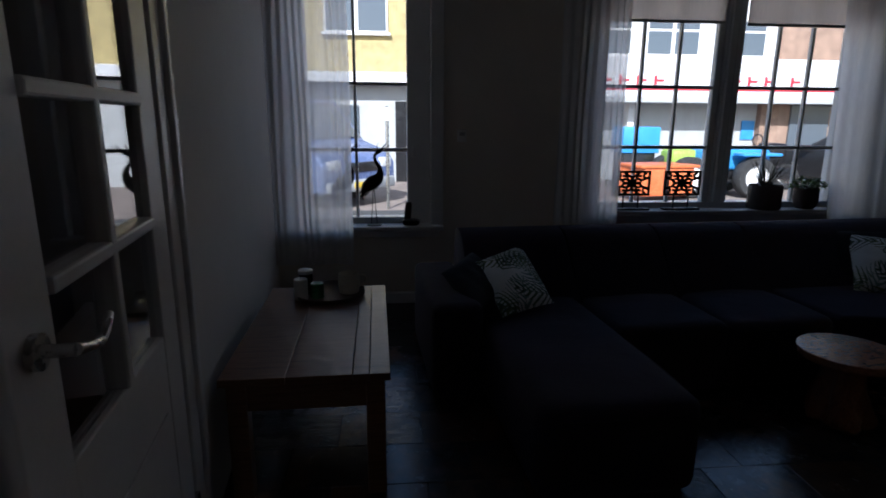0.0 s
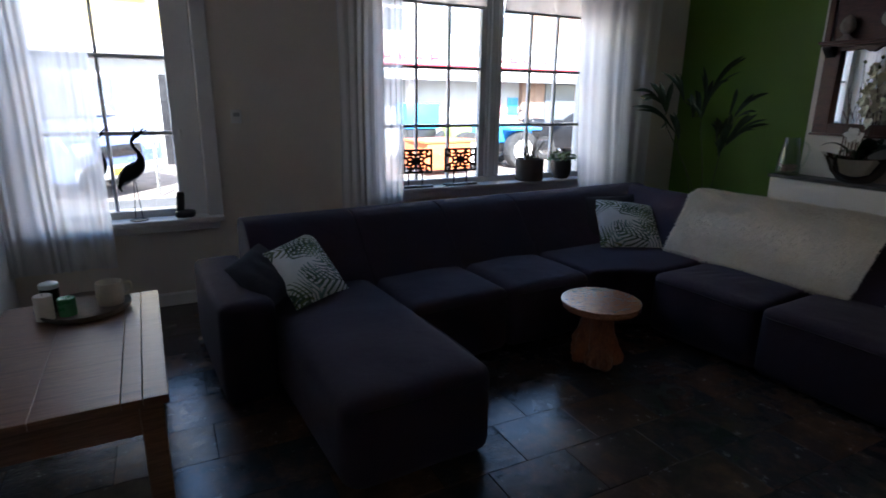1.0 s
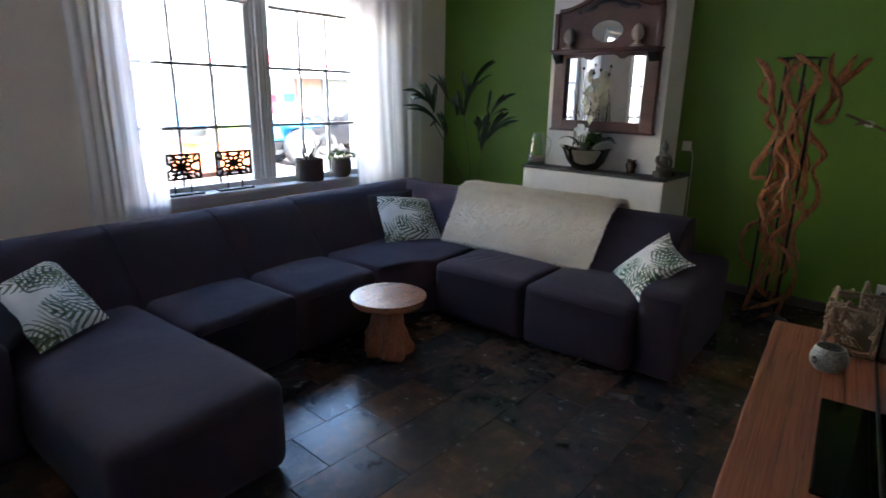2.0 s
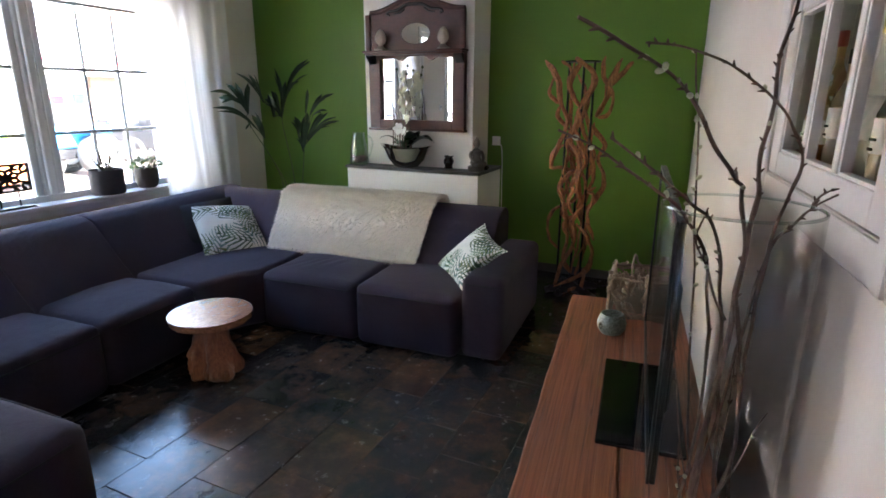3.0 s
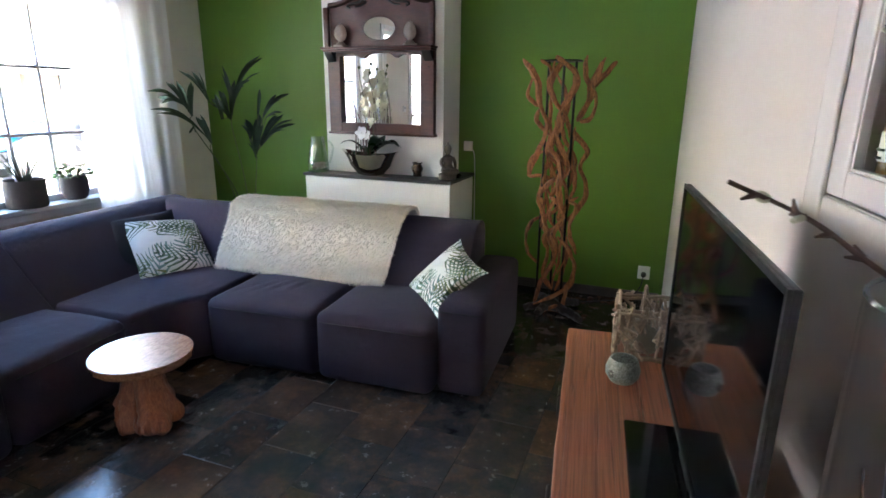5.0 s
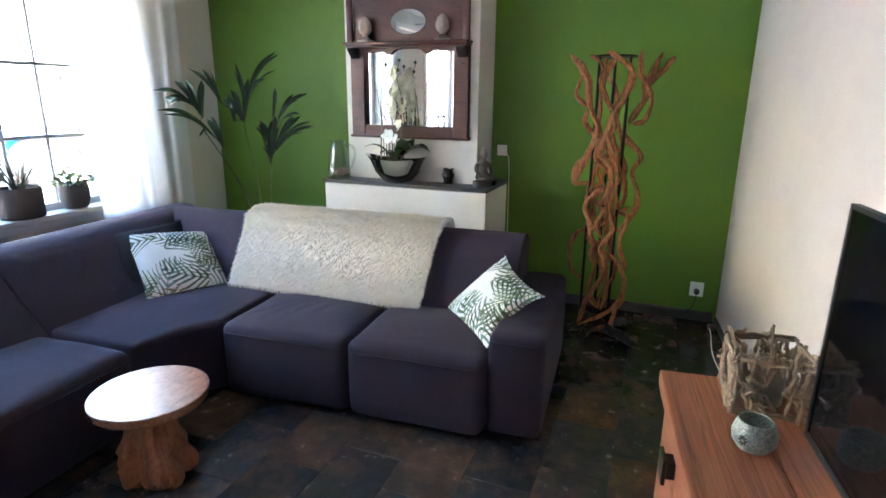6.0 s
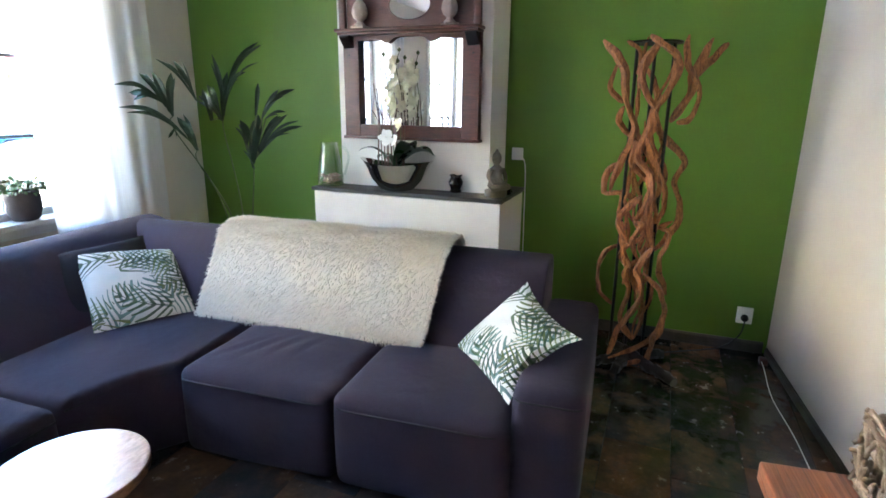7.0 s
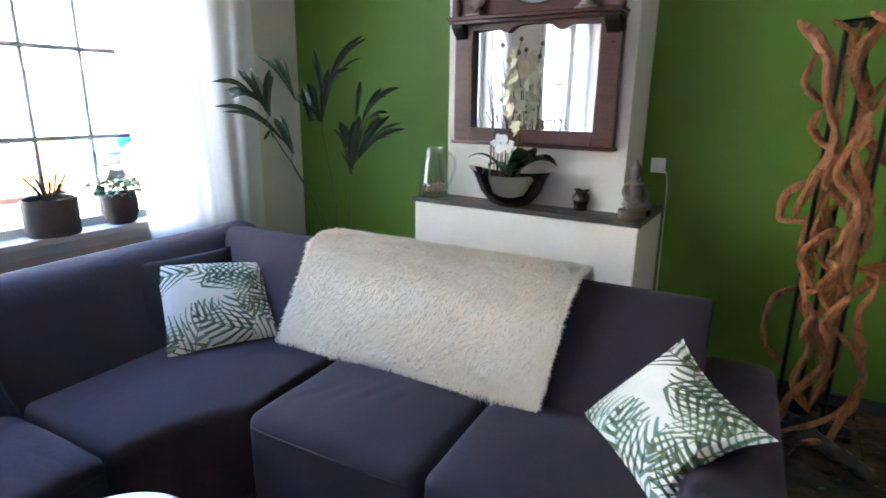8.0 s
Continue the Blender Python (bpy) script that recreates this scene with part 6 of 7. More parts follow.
# ---- palm ----
palm = thing("kentia_palm", (4.02, 3.22, 0), 0, "kentia palm with dark fan-like fronds behind the sofa", "palm")
part("pot", lathe([(0.13, 0), (0.14, 0.01), (0.18, 0.30), (0.185, 0.33), (0.17, 0.33), (0.165, 0.29), (0.0001, 0.28)], 32), POT, palm, "dark clay pot")
rnd = random.Random(17)
FACE, ACROSS = Vector((0.743, 0.669, 0)), Vector((0.669, -0.743, 0))
def frond(crown, depth, leaflets):
    """A thin stem up to its crown and folded blades: rows of root, tip, half width and bow, across and up."""
    def at(u, z, d=depth):
        return ACROSS * u + FACE * d + Vector((-0.09, 0.03, z))
    c = at(*crown)
    f = part("stem", tube(spline([(c.x * 0.2, c.y * 0.2, 0.28), (c.x * 0.45, c.y * 0.45, 0.28 + (c.z - 0.28) * 0.5), c - Vector((0, 0, 0.08)), c]), 0.0055, 0.003, 6), STEM, palm)
    blades = []
    for u0, z0, u1, z1, half, bow in leaflets:
        blades.append((u0, z0, u1, z1, half * 0.80, bow))
        for _ in range(1 if half < 0.02 else 2):
            k = rnd.uniform(0.70, 0.95)
            blades.append((u0 + rnd.uniform(-0.012, 0.012), z0 + rnd.uniform(-0.01, 0.02), u0 + (u1 - u0) * k + rnd.uniform(-0.035, 0.035), z0 + (z1 - z0) * k + rnd.uniform(-0.03, 0.03), half * rnd.uniform(0.30, 0.55), bow))
    for u0, z0, u1, z1, half, bow in blades:
        a, b = at(u0, z0), at(u1, z1, depth + rnd.uniform(-0.08, 0.08))
        way = b - a
        out = way.cross(FACE).normalized()
        bm, rows = bmesh.new(), []
        twist = rnd.uniform(-0.5, 0.5)
        for j in range(11):
            s = j / 10
            p = a + way * s + Vector((0, 0, 0.10 * way.length * math.sin(math.pi * s) * min(1.0, 1.6 * abs(way.normalized().dot(ACROSS))))) + out * (bow * way.length * 0.30 * math.sin(math.pi * s)) - FACE * 0.05 * math.sin(math.pi * s)
            h = half * (math.sin(math.pi * min(1.0, 0.10 + 0.55 * s)) if s < 0.72 else math.sin(math.pi * 0.496) * (1 - ((s - 0.72) / 0.28) ** 1.6))
            h = max(h, 0.0006)
            o = (out * math.cos(twist * s) + FACE * math.sin(twist * s)).normalized()
            keel = way.cross(o).normalized()
            rows.append([bm.verts.new(p + o * h + keel * h * 0.45), bm.verts.new(p), bm.verts.new(p - o * h + keel * h * 0.45)])
        for p, q in zip(rows, rows[1:]):
            for i in range(2):
                bm.faces.new((p[i], p[i + 1], q[i + 1], q[i]))
        part("leaflet", bm, PALM, f)
        if (a - c).length > 0.06:
            part("rib", tube([c, c.lerp(a, 0.5) + Vector((0, 0, 0.01)), a], 0.003, 0.002, 5), STEM, f)
frond((-0.032, 1.279), 0.05, [
    (-0.036, 1.279, -0.067, 1.695, 0.0181, -0.2),
    (-0.026, 1.308, 0.018, 1.584, 0.0261, 0.15),
    (-0.015, 1.362, 0.222, 1.775, 0.0201, 0.25),
    (0.002, 1.433, 0.242, 1.755, 0.0121, 0.2),
    (-0.049, 1.283, -0.171, 1.431, 0.0302, -0.35),
    (-0.105, 1.276, -0.14, 1.473, 0.0281, -0.2),
    (-0.052, 1.326, -0.111, 1.502, 0.0261, -0.1),
    (-0.188, 1.424, -0.29, 1.64, 0.0181, -0.1),
    (-0.184, 1.403, -0.394, 1.65, 0.0121, -0.12),
    (0.018, 1.469, 0.131, 1.584, 0.0161, 0.3),
])
frond((-0.315, 1.31), -0.12, [
    (-0.315, 1.31, -0.294, 1.563, 0.0281, 0.1),
    (-0.331, 1.336, -0.394, 1.567, 0.0241, -0.12),
    (-0.346, 1.363, -0.47, 1.556, 0.0201, -0.15),
    (-0.357, 1.383, -0.598, 1.489, 0.0161, -0.3),
    (-0.367, 1.396, -0.537, 1.439, 0.0261, -0.2),
    (-0.384, 1.415, -0.57, 1.503, 0.0101, -0.2),
])
frond((-0.197, 1.106), -0.15, [
    (-0.197, 1.106, -0.246, 1.284, 0.0241, -0.12),
    (-0.205, 1.12, -0.288, 1.307, 0.0261, -0.15),
    (-0.25, 1.182, -0.589, 1.362, 0.0181, -0.28),
    (-0.273, 1.21, -0.551, 1.333, 0.0121, -0.2),
    (-0.3, 1.25, -0.347, 1.184, 0.0101, 0.2),
])
frond((0.13, 0.991), -0.02, [
    (0.13, 0.998, 0.189, 1.314, 0.0442, 0.1),
    (0.168, 1.31, 0.2, 1.517, 0.0181, 0.0),
    (0.209, 1.292, 0.321, 1.476, 0.0181, 0.12),
    (0.217, 1.307, 0.43, 1.481, 0.0181, 0.2),
    (0.23, 1.292, 0.355, 1.336, 0.0121, 0.15),
    (0.172, 1.072, 0.311, 1.314, 0.0201, 0.1),
    (0.179, 1.079, 0.369, 1.318, 0.0201, 0.12),
    (0.178, 1.065, 0.464, 1.24, 0.0181, 0.2),
    (0.195, 1.094, 0.436, 1.277, 0.0121, 0.2),
    (0.128, 0.968, 0.092, 1.14, 0.0161, -0.1),
    (0.097, 1.125, 0.068, 1.285, 0.0302, -0.3),
])

# ---- things on the window sills ----
def carved_panel(x, label):
    """An openwork screen on two pins over a flat foot."""
    p = thing("carved_panel", (x, 4.035, 0.716), 0, label, "ornament", "carved panels on the sill")
    part("foot", box((-0.145, -0.035, 0), (0.145, 0.035, 0.014), 0.003), DARK_CARVED, p, smooth=False)
    for s in (-0.06, 0.06):
        part("pin", tube([Vector((s, 0, 0.012)), Vector((s, 0, 0.115))], 0.006, n=8), IRON, p)
    W, Hh, zc = 0.148, 0.096, 0.206
    fr = bmesh.new()
    box((-W, -0.009, zc - Hh), (W, 0.009, zc - Hh + 0.017), 0.002, fr, 1)
    box((-W, -0.009, zc + Hh - 0.017), (W, 0.009, zc + Hh), 0.002, fr, 1)
    box((-W, -0.009, zc - Hh + 0.017), (-W + 0.017, 0.009, zc + Hh - 0.017), 0.002, fr, 1)
    box((W - 0.017, -0.009, zc - Hh + 0.017), (W, 0.009, zc + Hh - 0.017), 0.002, fr, 1)
    part("border", fr, DARK_CARVED, p, smooth=False)
    for k in range(8):
        a = 2 * math.pi * k / 8 + 0.39
        c, s = math.cos(a), math.sin(a)
        b = bmesh.new()
        tube(spline([(0, 0, zc), (0.05 * c - 0.02 * s, 0, zc + 0.04 * s + 0.018 * c), (0.085 * c, 0, zc + 0.062 * s)]), 0.0105, n=6, bm=b)
        tube(spline([(0, 0, zc), (0.05 * c + 0.02 * s, 0, zc + 0.04 * s - 0.018 * c), (0.085 * c, 0, zc + 0.062 * s)]), 0.0105, n=6, bm=b)
        tube([Vector((0.08 * c, 0, zc + 0.06 * s)), Vector((0.139 * max(-1, min(1, 1.25 * c)), 0, zc + 0.087 * max(-1, min(1, 1.25 * s))))], 0.010, n=6, bm=b)
        part("petal", b, DARK_CARVED, p)
    for sx in (-1, 1):
        for sz in (-1, 1):
            part("scroll", tube(spline([(sx * 0.135, 0, zc + sz * 0.045), (sx * 0.10, 0, zc + sz * 0.040), (sx * 0.095, 0, zc + sz * 0.066), (sx * 0.115, 0, zc + sz * 0.075)]), 0.010, n=6), DARK_CARVED, p)
            part("scroll", tube(spline([(sx * 0.04, 0, zc + sz * 0.088), (sx * 0.045, 0, zc + sz * 0.058), (sx * 0.075, 0, zc + sz * 0.055)]), 0.010, n=6), DARK_CARVED, p)
    part("boss", moved(lathe([(0.0001, -0.009), (0.016, -0.008), (0.016, 0.008), (0.0001, 0.009)], 14), Matrix.Translation((0, 0, zc)) @ Matrix.Rotation(radians(90), 4, "X")), DARK_CARVED, p)
    return p


carved_panel(1.622, "dark openwork carved wooden panel on a small stand")
carved_panel(2.028, "dark openwork carved wooden panel beside the window post")


def pot_plant(name, at, profile, label, category="potted plant"):
    p = thing(name, at, 0, label, category, "pots on the sill")
    part("pot", lathe(profile, 36), POT, p, "matt brown clay pot")
    return p


p1 = pot_plant("grass_pot", (2.735, 4.055, 0.716), [(0.0001, 0), (0.098, 0), (0.104, 0.006), (0.106, 0.16), (0.102, 0.168), (0.096, 0.166), (0.096, 0.145), (0.0001, 0.14)], "squat brown clay pot with spiky leaves")
p1.scale = (1.18, 1.18, 1.12)
rnd = random.Random(3)
for k in range(36):
    a, L = rnd.uniform(0, 6.28), rnd.uniform(0.10, 0.24)
    d = Vector((math.cos(a), math.sin(a), 0))
    lean = rnd.uniform(0.1, 0.55)
    part("leaf", tube(spline([d * 0.015 + Vector((0, 0, 0.14)), d * (0.03 + lean * 0.06) + Vector((0, 0, 0.14 + L * 0.5)), d * (0.04 + lean * 0.17) + Vector((0, 0, 0.14 + L))]), 0.0042, 0.0010, 5), GRASS, p1)
p2 = pot_plant("herb_pot", (3.085, 4.055, 0.716), [(0.0001, 0), (0.052, 0), (0.066, 0.012), (0.080, 0.06), (0.080, 0.12), (0.074, 0.15), (0.068, 0.152), (0.070, 0.12), (0.0001, 0.118)], "rounded brown clay pot with small green leaves")
p2.scale = (1.15, 1.15, 1.12)
for k in range(230):
    a, r = rnd.uniform(0, 6.28), 0.10 * math.sqrt(rnd.random())
    c = Vector((r * math.cos(a), r * math.sin(a), 0.148 + 0.075 * (1 - (r / 0.11) ** 2) * rnd.uniform(0.2, 1) + rnd.uniform(-0.01, 0.015)))
    bm = bmesh.new()
    m = Matrix.Translation(c) @ Euler((rnd.uniform(-1, 1), rnd.uniform(-1, 1), a)).to_matrix().to_4x4()
    rows = []
    vs = [bm.verts.new(m @ Vector(q)) for q in ((0, 0, 0), (0.008, 0.007, 0.002), (0.020, 0.006, 0.001), (0.026, 0, -0.003), (0.020, -0.006, 0.001), (0.008, -0.007, 0.002))]
    bm.faces.new(vs)
    part("leaf", bm, GREENLEAF, p2)


def crane(x, y, turn, k, label):
    c = thing("metal_crane", (x, y, 0.616), turn, label, "ornament", "metal birds on the sill")
    part("foot", lathe([(0.0001, 0), (0.055, 0), (0.055, 0.006), (0.0001, 0.008)], 28), IRON, c, "round flat metal foot")
    for s in (-1, 1):
        part("leg", tube([Vector((s * 0.022, 0, 0.006)), Vector((s * 0.012, 0.0, 0.14)), Vector((s * 0.004, 0, 0.27))], 0.003, n=6), IRON, c)
    body = bmesh.new()
    prof = [(-0.085, 0.245, 0.006), (-0.075, 0.26, 0.022), (-0.05, 0.285, 0.042), (-0.01, 0.315, 0.052), (0.03, 0.345, 0.044), (0.05, 0.385, 0.026), (0.045, 0.43, 0.016), (0.02, 0.47, 0.012), (0.012, 0.505, 0.011), (0.025, 0.53, 0.013), (0.045, 0.545, 0.016), (0.06, 0.555, 0.012)]
    line = spline([(p[0], 0, p[1]) for p in prof], 4)
    rings = []
    for i, q in enumerate(line):
        s = i / (len(line) - 1) * (len(prof) - 1)
        j = min(int(s), len(prof) - 2)
        r = prof[j][2] + (prof[j + 1][2] - prof[j][2]) * (s - j)
        d = (line[min(i + 1, len(line) - 1)] - line[max(i - 1, 0)]).normalized()
        up = Vector((0, 1, 0)).cross(d)
        rings.append([body.verts.new(q + Vector((0, 1, 0)) * r * 0.8 * math.cos(a) + up * r * math.sin(a)) for a in [2 * math.pi * t / 12 for t in range(12)]])
    for p, q in zip(rings, rings[1:]):
        for t in range(12):
            body.faces.new((p[t], p[(t + 1) % 12], q[(t + 1) % 12], q[t]))
    body.faces.new(rings[0][::-1])
    body.faces.new(rings[-1])
    part("body", body, IRON, c, "dark cast body with curved neck")
    part("beak", tube([Vector((0.055, 0, 0.552)), Vector((0.085, 0, 0.585)), Vector((0.105, 0, 0.61))], 0.008, 0.001, 6), IRON, c)
    part("beak", tube([Vector((0.058, 0, 0.548)), Vector((0.095, 0, 0.572)), Vector((0.125, 0, 0.588))], 0.006, 0.001, 6), IRON, c)
    part("crest", tube([Vector((0.035, 0, 0.55)), Vector((0.03, 0, 0.585)), Vector((0.045, 0, 0.61))], 0.005, 0.001, 5), IRON, c)
    part("tail", tube([Vector((-0.07, 0, 0.26)), Vector((-0.09, 0, 0.22)), Vector((-0.075, 0, 0.19))], 0.022, 0.006, 8), IRON, c)


crane(-0.352, 4.03, 0, 1, "dark metal crane ornament on thin legs")
crane(-0.565, 4.04, 0, 1, "dark metal crane ornament behind the voile")
ph = thing("telephone", (-0.085, 4.03, 0.616), -10, "black cordless telephone standing in its cradle", "telephone")
part("cradle", cushion((-0.05, -0.045, 0), (0.07, 0.045, 0.045), 0.015, 0.004, 0.02), BLACK, ph)
hs = cushion((-0.024, -0.014, 0.0), (0.024, 0.014, 0.165), 0.011, 0.002, 0.02)
part("handset", moved(hs, pose(-0.022, 0.0, 0.012, 8, 6, 0)), BLACK, ph, "black handset")

# ---- low oak table with tray ----
tab = thing("oak_side_table", (-0.232, 1.742, 0), 90 + 1.5, "low dark oak table with plank top and thick legs", "table")
TL, TW = 1.10, 0.60
for k, (a, b) in enumerate(((0.0, 0.075), (0.075, 0.135), (0.135, 0.37), (0.37, TW))):
    part("plank", box((0, a + 0.0006, 0.470), (TL, b - 0.0006, 0.500 - 0.0006 * (k % 2)), 0.0025), TABLE_WOOD, tab, smooth=False)
ap = box((0.03, 0.03, 0.36), (TL - 0.03, 0.05, 0.469), 0.003)
box((0.03, TW - 0.05, 0.36), (TL - 0.03, TW - 0.03, 0.469), 0.003, ap)
box((0.03, 0.05, 0.36), (0.05, TW - 0.05, 0.469), 0.003, ap)
box((TL - 0.05, 0.05, 0.36), (TL - 0.03, TW - 0.05, 0.469), 0.003, ap)
part("apron", ap, TABLE_WOOD, tab, smooth=False)
for x in (0.02, TL - 0.09):
    for y in (0.02, TW - 0.09):
        part("leg", box((x, y, 0), (x + 0.07, y + 0.07, 0.469), 0.005), TABLE_WOOD, tab, smooth=False)
tr = thing("round_tray", (-0.545, 2.68, 0.501), 0, "round grey woven tray on the oak table", "tray")
part("dish", lathe([(0.0001, 0), (0.165, 0), (0.178, 0.012), (0.183, 0.026), (0.176, 0.026), (0.17, 0.014), (0.16, 0.007), (0.0001, 0.006)], 48), GREY_STONE, tr)
def candle(x, y, r, h, mat, label):
    c = thing("candle", (x, y, 0.508), 0, label, "candle", "candles on the tray")
    part("wax", lathe([(r, 0), (r, h - 0.004), (r - 0.004, h), (0.0001, h - 0.006)], 24), mat, c)
    part("wick", tube([Vector((0, 0, h - 0.006)), Vector((0.001, 0, h + 0.006))], 0.0012, n=5), INK, c)
candle(-0.675, 2.60, 0.034, 0.105, WAX, "thick cream pillar candle on the tray")
candle(-0.60, 2.625, 0.034, 0.075, GREEN_WAX, "green candle in a glass on the tray")
jar = thing("spice_jar", (-0.665, 2.70, 0.508), 0, "dark jar with a white lid on the tray", "jar")
part("jar_body", lathe([(0.034, 0), (0.036, 0.006), (0.036, 0.10), (0.032, 0.105)], 24), DARK_CERAMIC, jar)
part("lid", lathe([(0.036, 0.105), (0.037, 0.108), (0.037, 0.122), (0.033, 0.125), (0.0001, 0.125)], 24), WHITE_PLASTIC, jar)
bt = thing("glass_bottle", (-0.535, 2.745, 0.508), 0, "small clear glass bottle on the tray", "bottle")
part("glass", lathe([(0.0001, 0), (0.036, 0), (0.04, 0.008), (0.04, 0.07), (0.018, 0.11), (0.013, 0.16), (0.016, 0.175), (0.012, 0.175), (0.009, 0.16), (0.0001, 0.15)], 24), GLASS, bt)
mg = thing("mug", (-0.445, 2.69, 0.508), 25, "cream stoneware mug on the tray", "mug")
part("body", lathe([(0.036, 0), (0.05, 0.006), (0.056, 0.05), (0.052, 0.105), (0.049, 0.105), (0.052, 0.05), (0.046, 0.012), (0.0001, 0.01)], 32), LABEL, mg)
part("handle", tube(spline([(0.05, 0, 0.085), (0.085, 0, 0.082), (0.088, 0, 0.045), (0.054, 0, 0.03)]), 0.006, n=8), LABEL, mg)
gl = thing("drinking_glass", (-0.50, 2.60, 0.508), 0, "small clear drinking glass on the tray", "glass")
part("glass", lathe([(0.0001, 0), (0.024, 0), (0.03, 0.07), (0.0285, 0.07), (0.023, 0.006), (0.0001, 0.005)], 24), GLASS, gl)


# ---- the street outside ----
GZ = -0.13
g = bmesh.new()
for v in bmesh.ops.create_grid(g, x_segments=40, y_segments=40, size=400)["verts"]:
    v.co.z = GZ
solid("ground", g, PAVING, "reddish clinker paved street", "street", "structure")
solid("road", box((-60, 6.6, GZ + 0.002), (60, 9.4, GZ + 0.012)), ASPHALT, "grey asphalt carriageway strip", "road", "structure")


def facade_window(parent, x0, x1, z0, z1, y):
    w = part("window", box((x0, y - 0.06, z0), (x1, y - 0.02, z1), 0.01), GLOSS, parent, smooth=False)
    n = max(1, round((x1 - x0) / 0.7))
    for k in range(n):
        a, b = x0 + (x1 - x0) * k / n + 0.05, x0 + (x1 - x0) * (k + 1) / n - 0.05
        part("pane", box((a, y - 0.072, z0 + 0.05), (b, y - 0.058, z1 - 0.32)), DARK_GLASS, w, smooth=False)
        part("pane", box((a, y - 0.072, z1 - 0.26), (b, y - 0.058, z1 - 0.05)), DARK_GLASS, w, smooth=False)
    part("sill", box((x0 - 0.06, y - 0.14, z0 - 0.06), (x1 + 0.06, y - 0.02, z0), 0.01), GLOSS, w, smooth=False)


FY = 14.0
shop = thing("shop_building", (0, 0, 0), 0, "white rendered shop building across the street", "building")
part("wall", box((2.2, FY, 1.95), (9.6, FY + 6, 5.0)), FACADE, shop, smooth=False)
part("shop_front", box((2.2, FY + 0.5, GZ), (9.6, FY + 0.7, 1.95)), SHOP_GREY, shop, "recessed grey shop front", False)
part("fascia", box((2.0, FY - 0.25, 2.0), (13.2, FY - 0.02, 2.95), 0.02), FACADE, shop, "long white fascia board", False)
part("stripe", box((2.0, FY - 0.262, 2.17), (13.2, FY - 0.251, 2.26)), SIGN_RED, shop, "red stripe along the fascia", False)
part("awning_edge", box((2.0, FY - 0.45, 1.86), (13.2, FY - 0.1, 1.99), 0.02), SHOP_GREY, shop, smooth=False)
for a in (2.6, 2.9, 3.6, 4.05, 4.5, 4.95, 5.4, 5.85, 6.3, 8.3, 8.75, 9.2, 9.9):
    part("sign_bar", box((a, FY - 0.275, 2.30), (a + 0.07, FY - 0.252, 2.52), 0.004), SIGN_RED, shop, smooth=False)
    part("sign_bar", box((a + 0.071, FY - 0.275, 2.38), (a + 0.26, FY - 0.252, 2.43), 0.004), SIGN_RED, shop, smooth=False)
for k in range(4):
    facade_window(shop, 2.6 + k * 1.75, 4.0 + k * 1.75, 3.0, 3.9, FY)
for x in (3.6, 5.9, 8.3):
    part("pillar", box((x, FY + 0.2, GZ), (x + 0.16, FY + 0.48, 1.95)), FACADE, shop, smooth=False)
for x, z, c in ((8.6, 0.9, SIGN_RED), (9.2, 0.95, TRACTOR_BLUE)):
    part("poster", box((x, FY + 0.46, z), (x + 0.35, FY + 0.49, z + 0.5)), c, shop, smooth=False)
part("roof", box((2.0, FY - 0.3, 5.0), (9.8, FY + 6.2, 5.2)), SHOP_GREY, shop, smooth=False)

brick = thing("brick_building", (0, 0, 0), 0, "brown brick building with a shop canopy", "building")
part("wall", box((9.6, FY + 0.3, GZ), (22, FY + 6, 5.4)), RED_BRICK, brick, smooth=False)
for k in range(4):
    facade_window(brick, 13.4 + k * 2.2, 14.7 + k * 2.2, 3.3, 4.7, FY + 0.3)
part("door_panel", box((10.4, FY + 0.24, GZ), (11.5, FY + 0.29, 1.9)), DARK_GLASS, brick, smooth=False)
part("shutter", box((11.7, FY + 0.24, GZ), (12.6, FY + 0.29, 1.9)), SHOP_GREY, brick, smooth=False)
part("pier", box((12.8, FY - 0.2, GZ), (13.3, FY + 0.29, 2.0)), FACADE, brick, smooth=False)
part("roof", box((9.8, FY, 5.4), (22.2, FY + 6.2, 5.6)), SHOP_GREY, brick, smooth=False)

yel = thing("corner_house", (0, 0, 0), 0, "yellow brick house with white window and grey ground floor", "building")
part("wall", box((-16, FY, 2.5), (2.0, FY + 6, 5.4)), YELLOW_BRICK, yel, smooth=False)
part("ground_floor", box((-16, FY + 0.2, GZ), (2.0, FY + 0.5, 2.22)), SHOP_GREY, yel, "grey ground floor front", False)
part("ledge", box((-16, FY - 0.3, 2.22), (2.0, FY + 0.4, 2.5), 0.02), FACADE, yel, smooth=False)
for x in (-12.0, -8.5, -5.0, -1.75):
    facade_window(yel, x, x + 1.5, 3.4, 4.9, FY)
part("downpipe", tube([Vector((0.55, FY - 0.08, 2.25)), Vector((0.55, FY - 0.08, 5.4))], 0.07, n=10), FACADE, yel)
part("door", box((-0.1, FY + 0.15, GZ), (0.9, FY + 0.19, 1.85)), CAR_BLACK, yel, smooth=False)
part("door_frame", box((0.9, FY + 0.14, GZ), (1.05, FY + 0.19, 1.95)), FACADE, yel, smooth=False)
for x in (-4.6, -2.6):
    part("shop_window", box((x, FY + 0.15, 0.4), (x + 1.6, FY + 0.19, 1.75)), DARK_GLASS, yel, smooth=False)
part("roof", box((-16.2, FY - 0.3, 5.4), (2.2, FY + 6.2, 5.6)), RED_BRICK, yel, smooth=False)


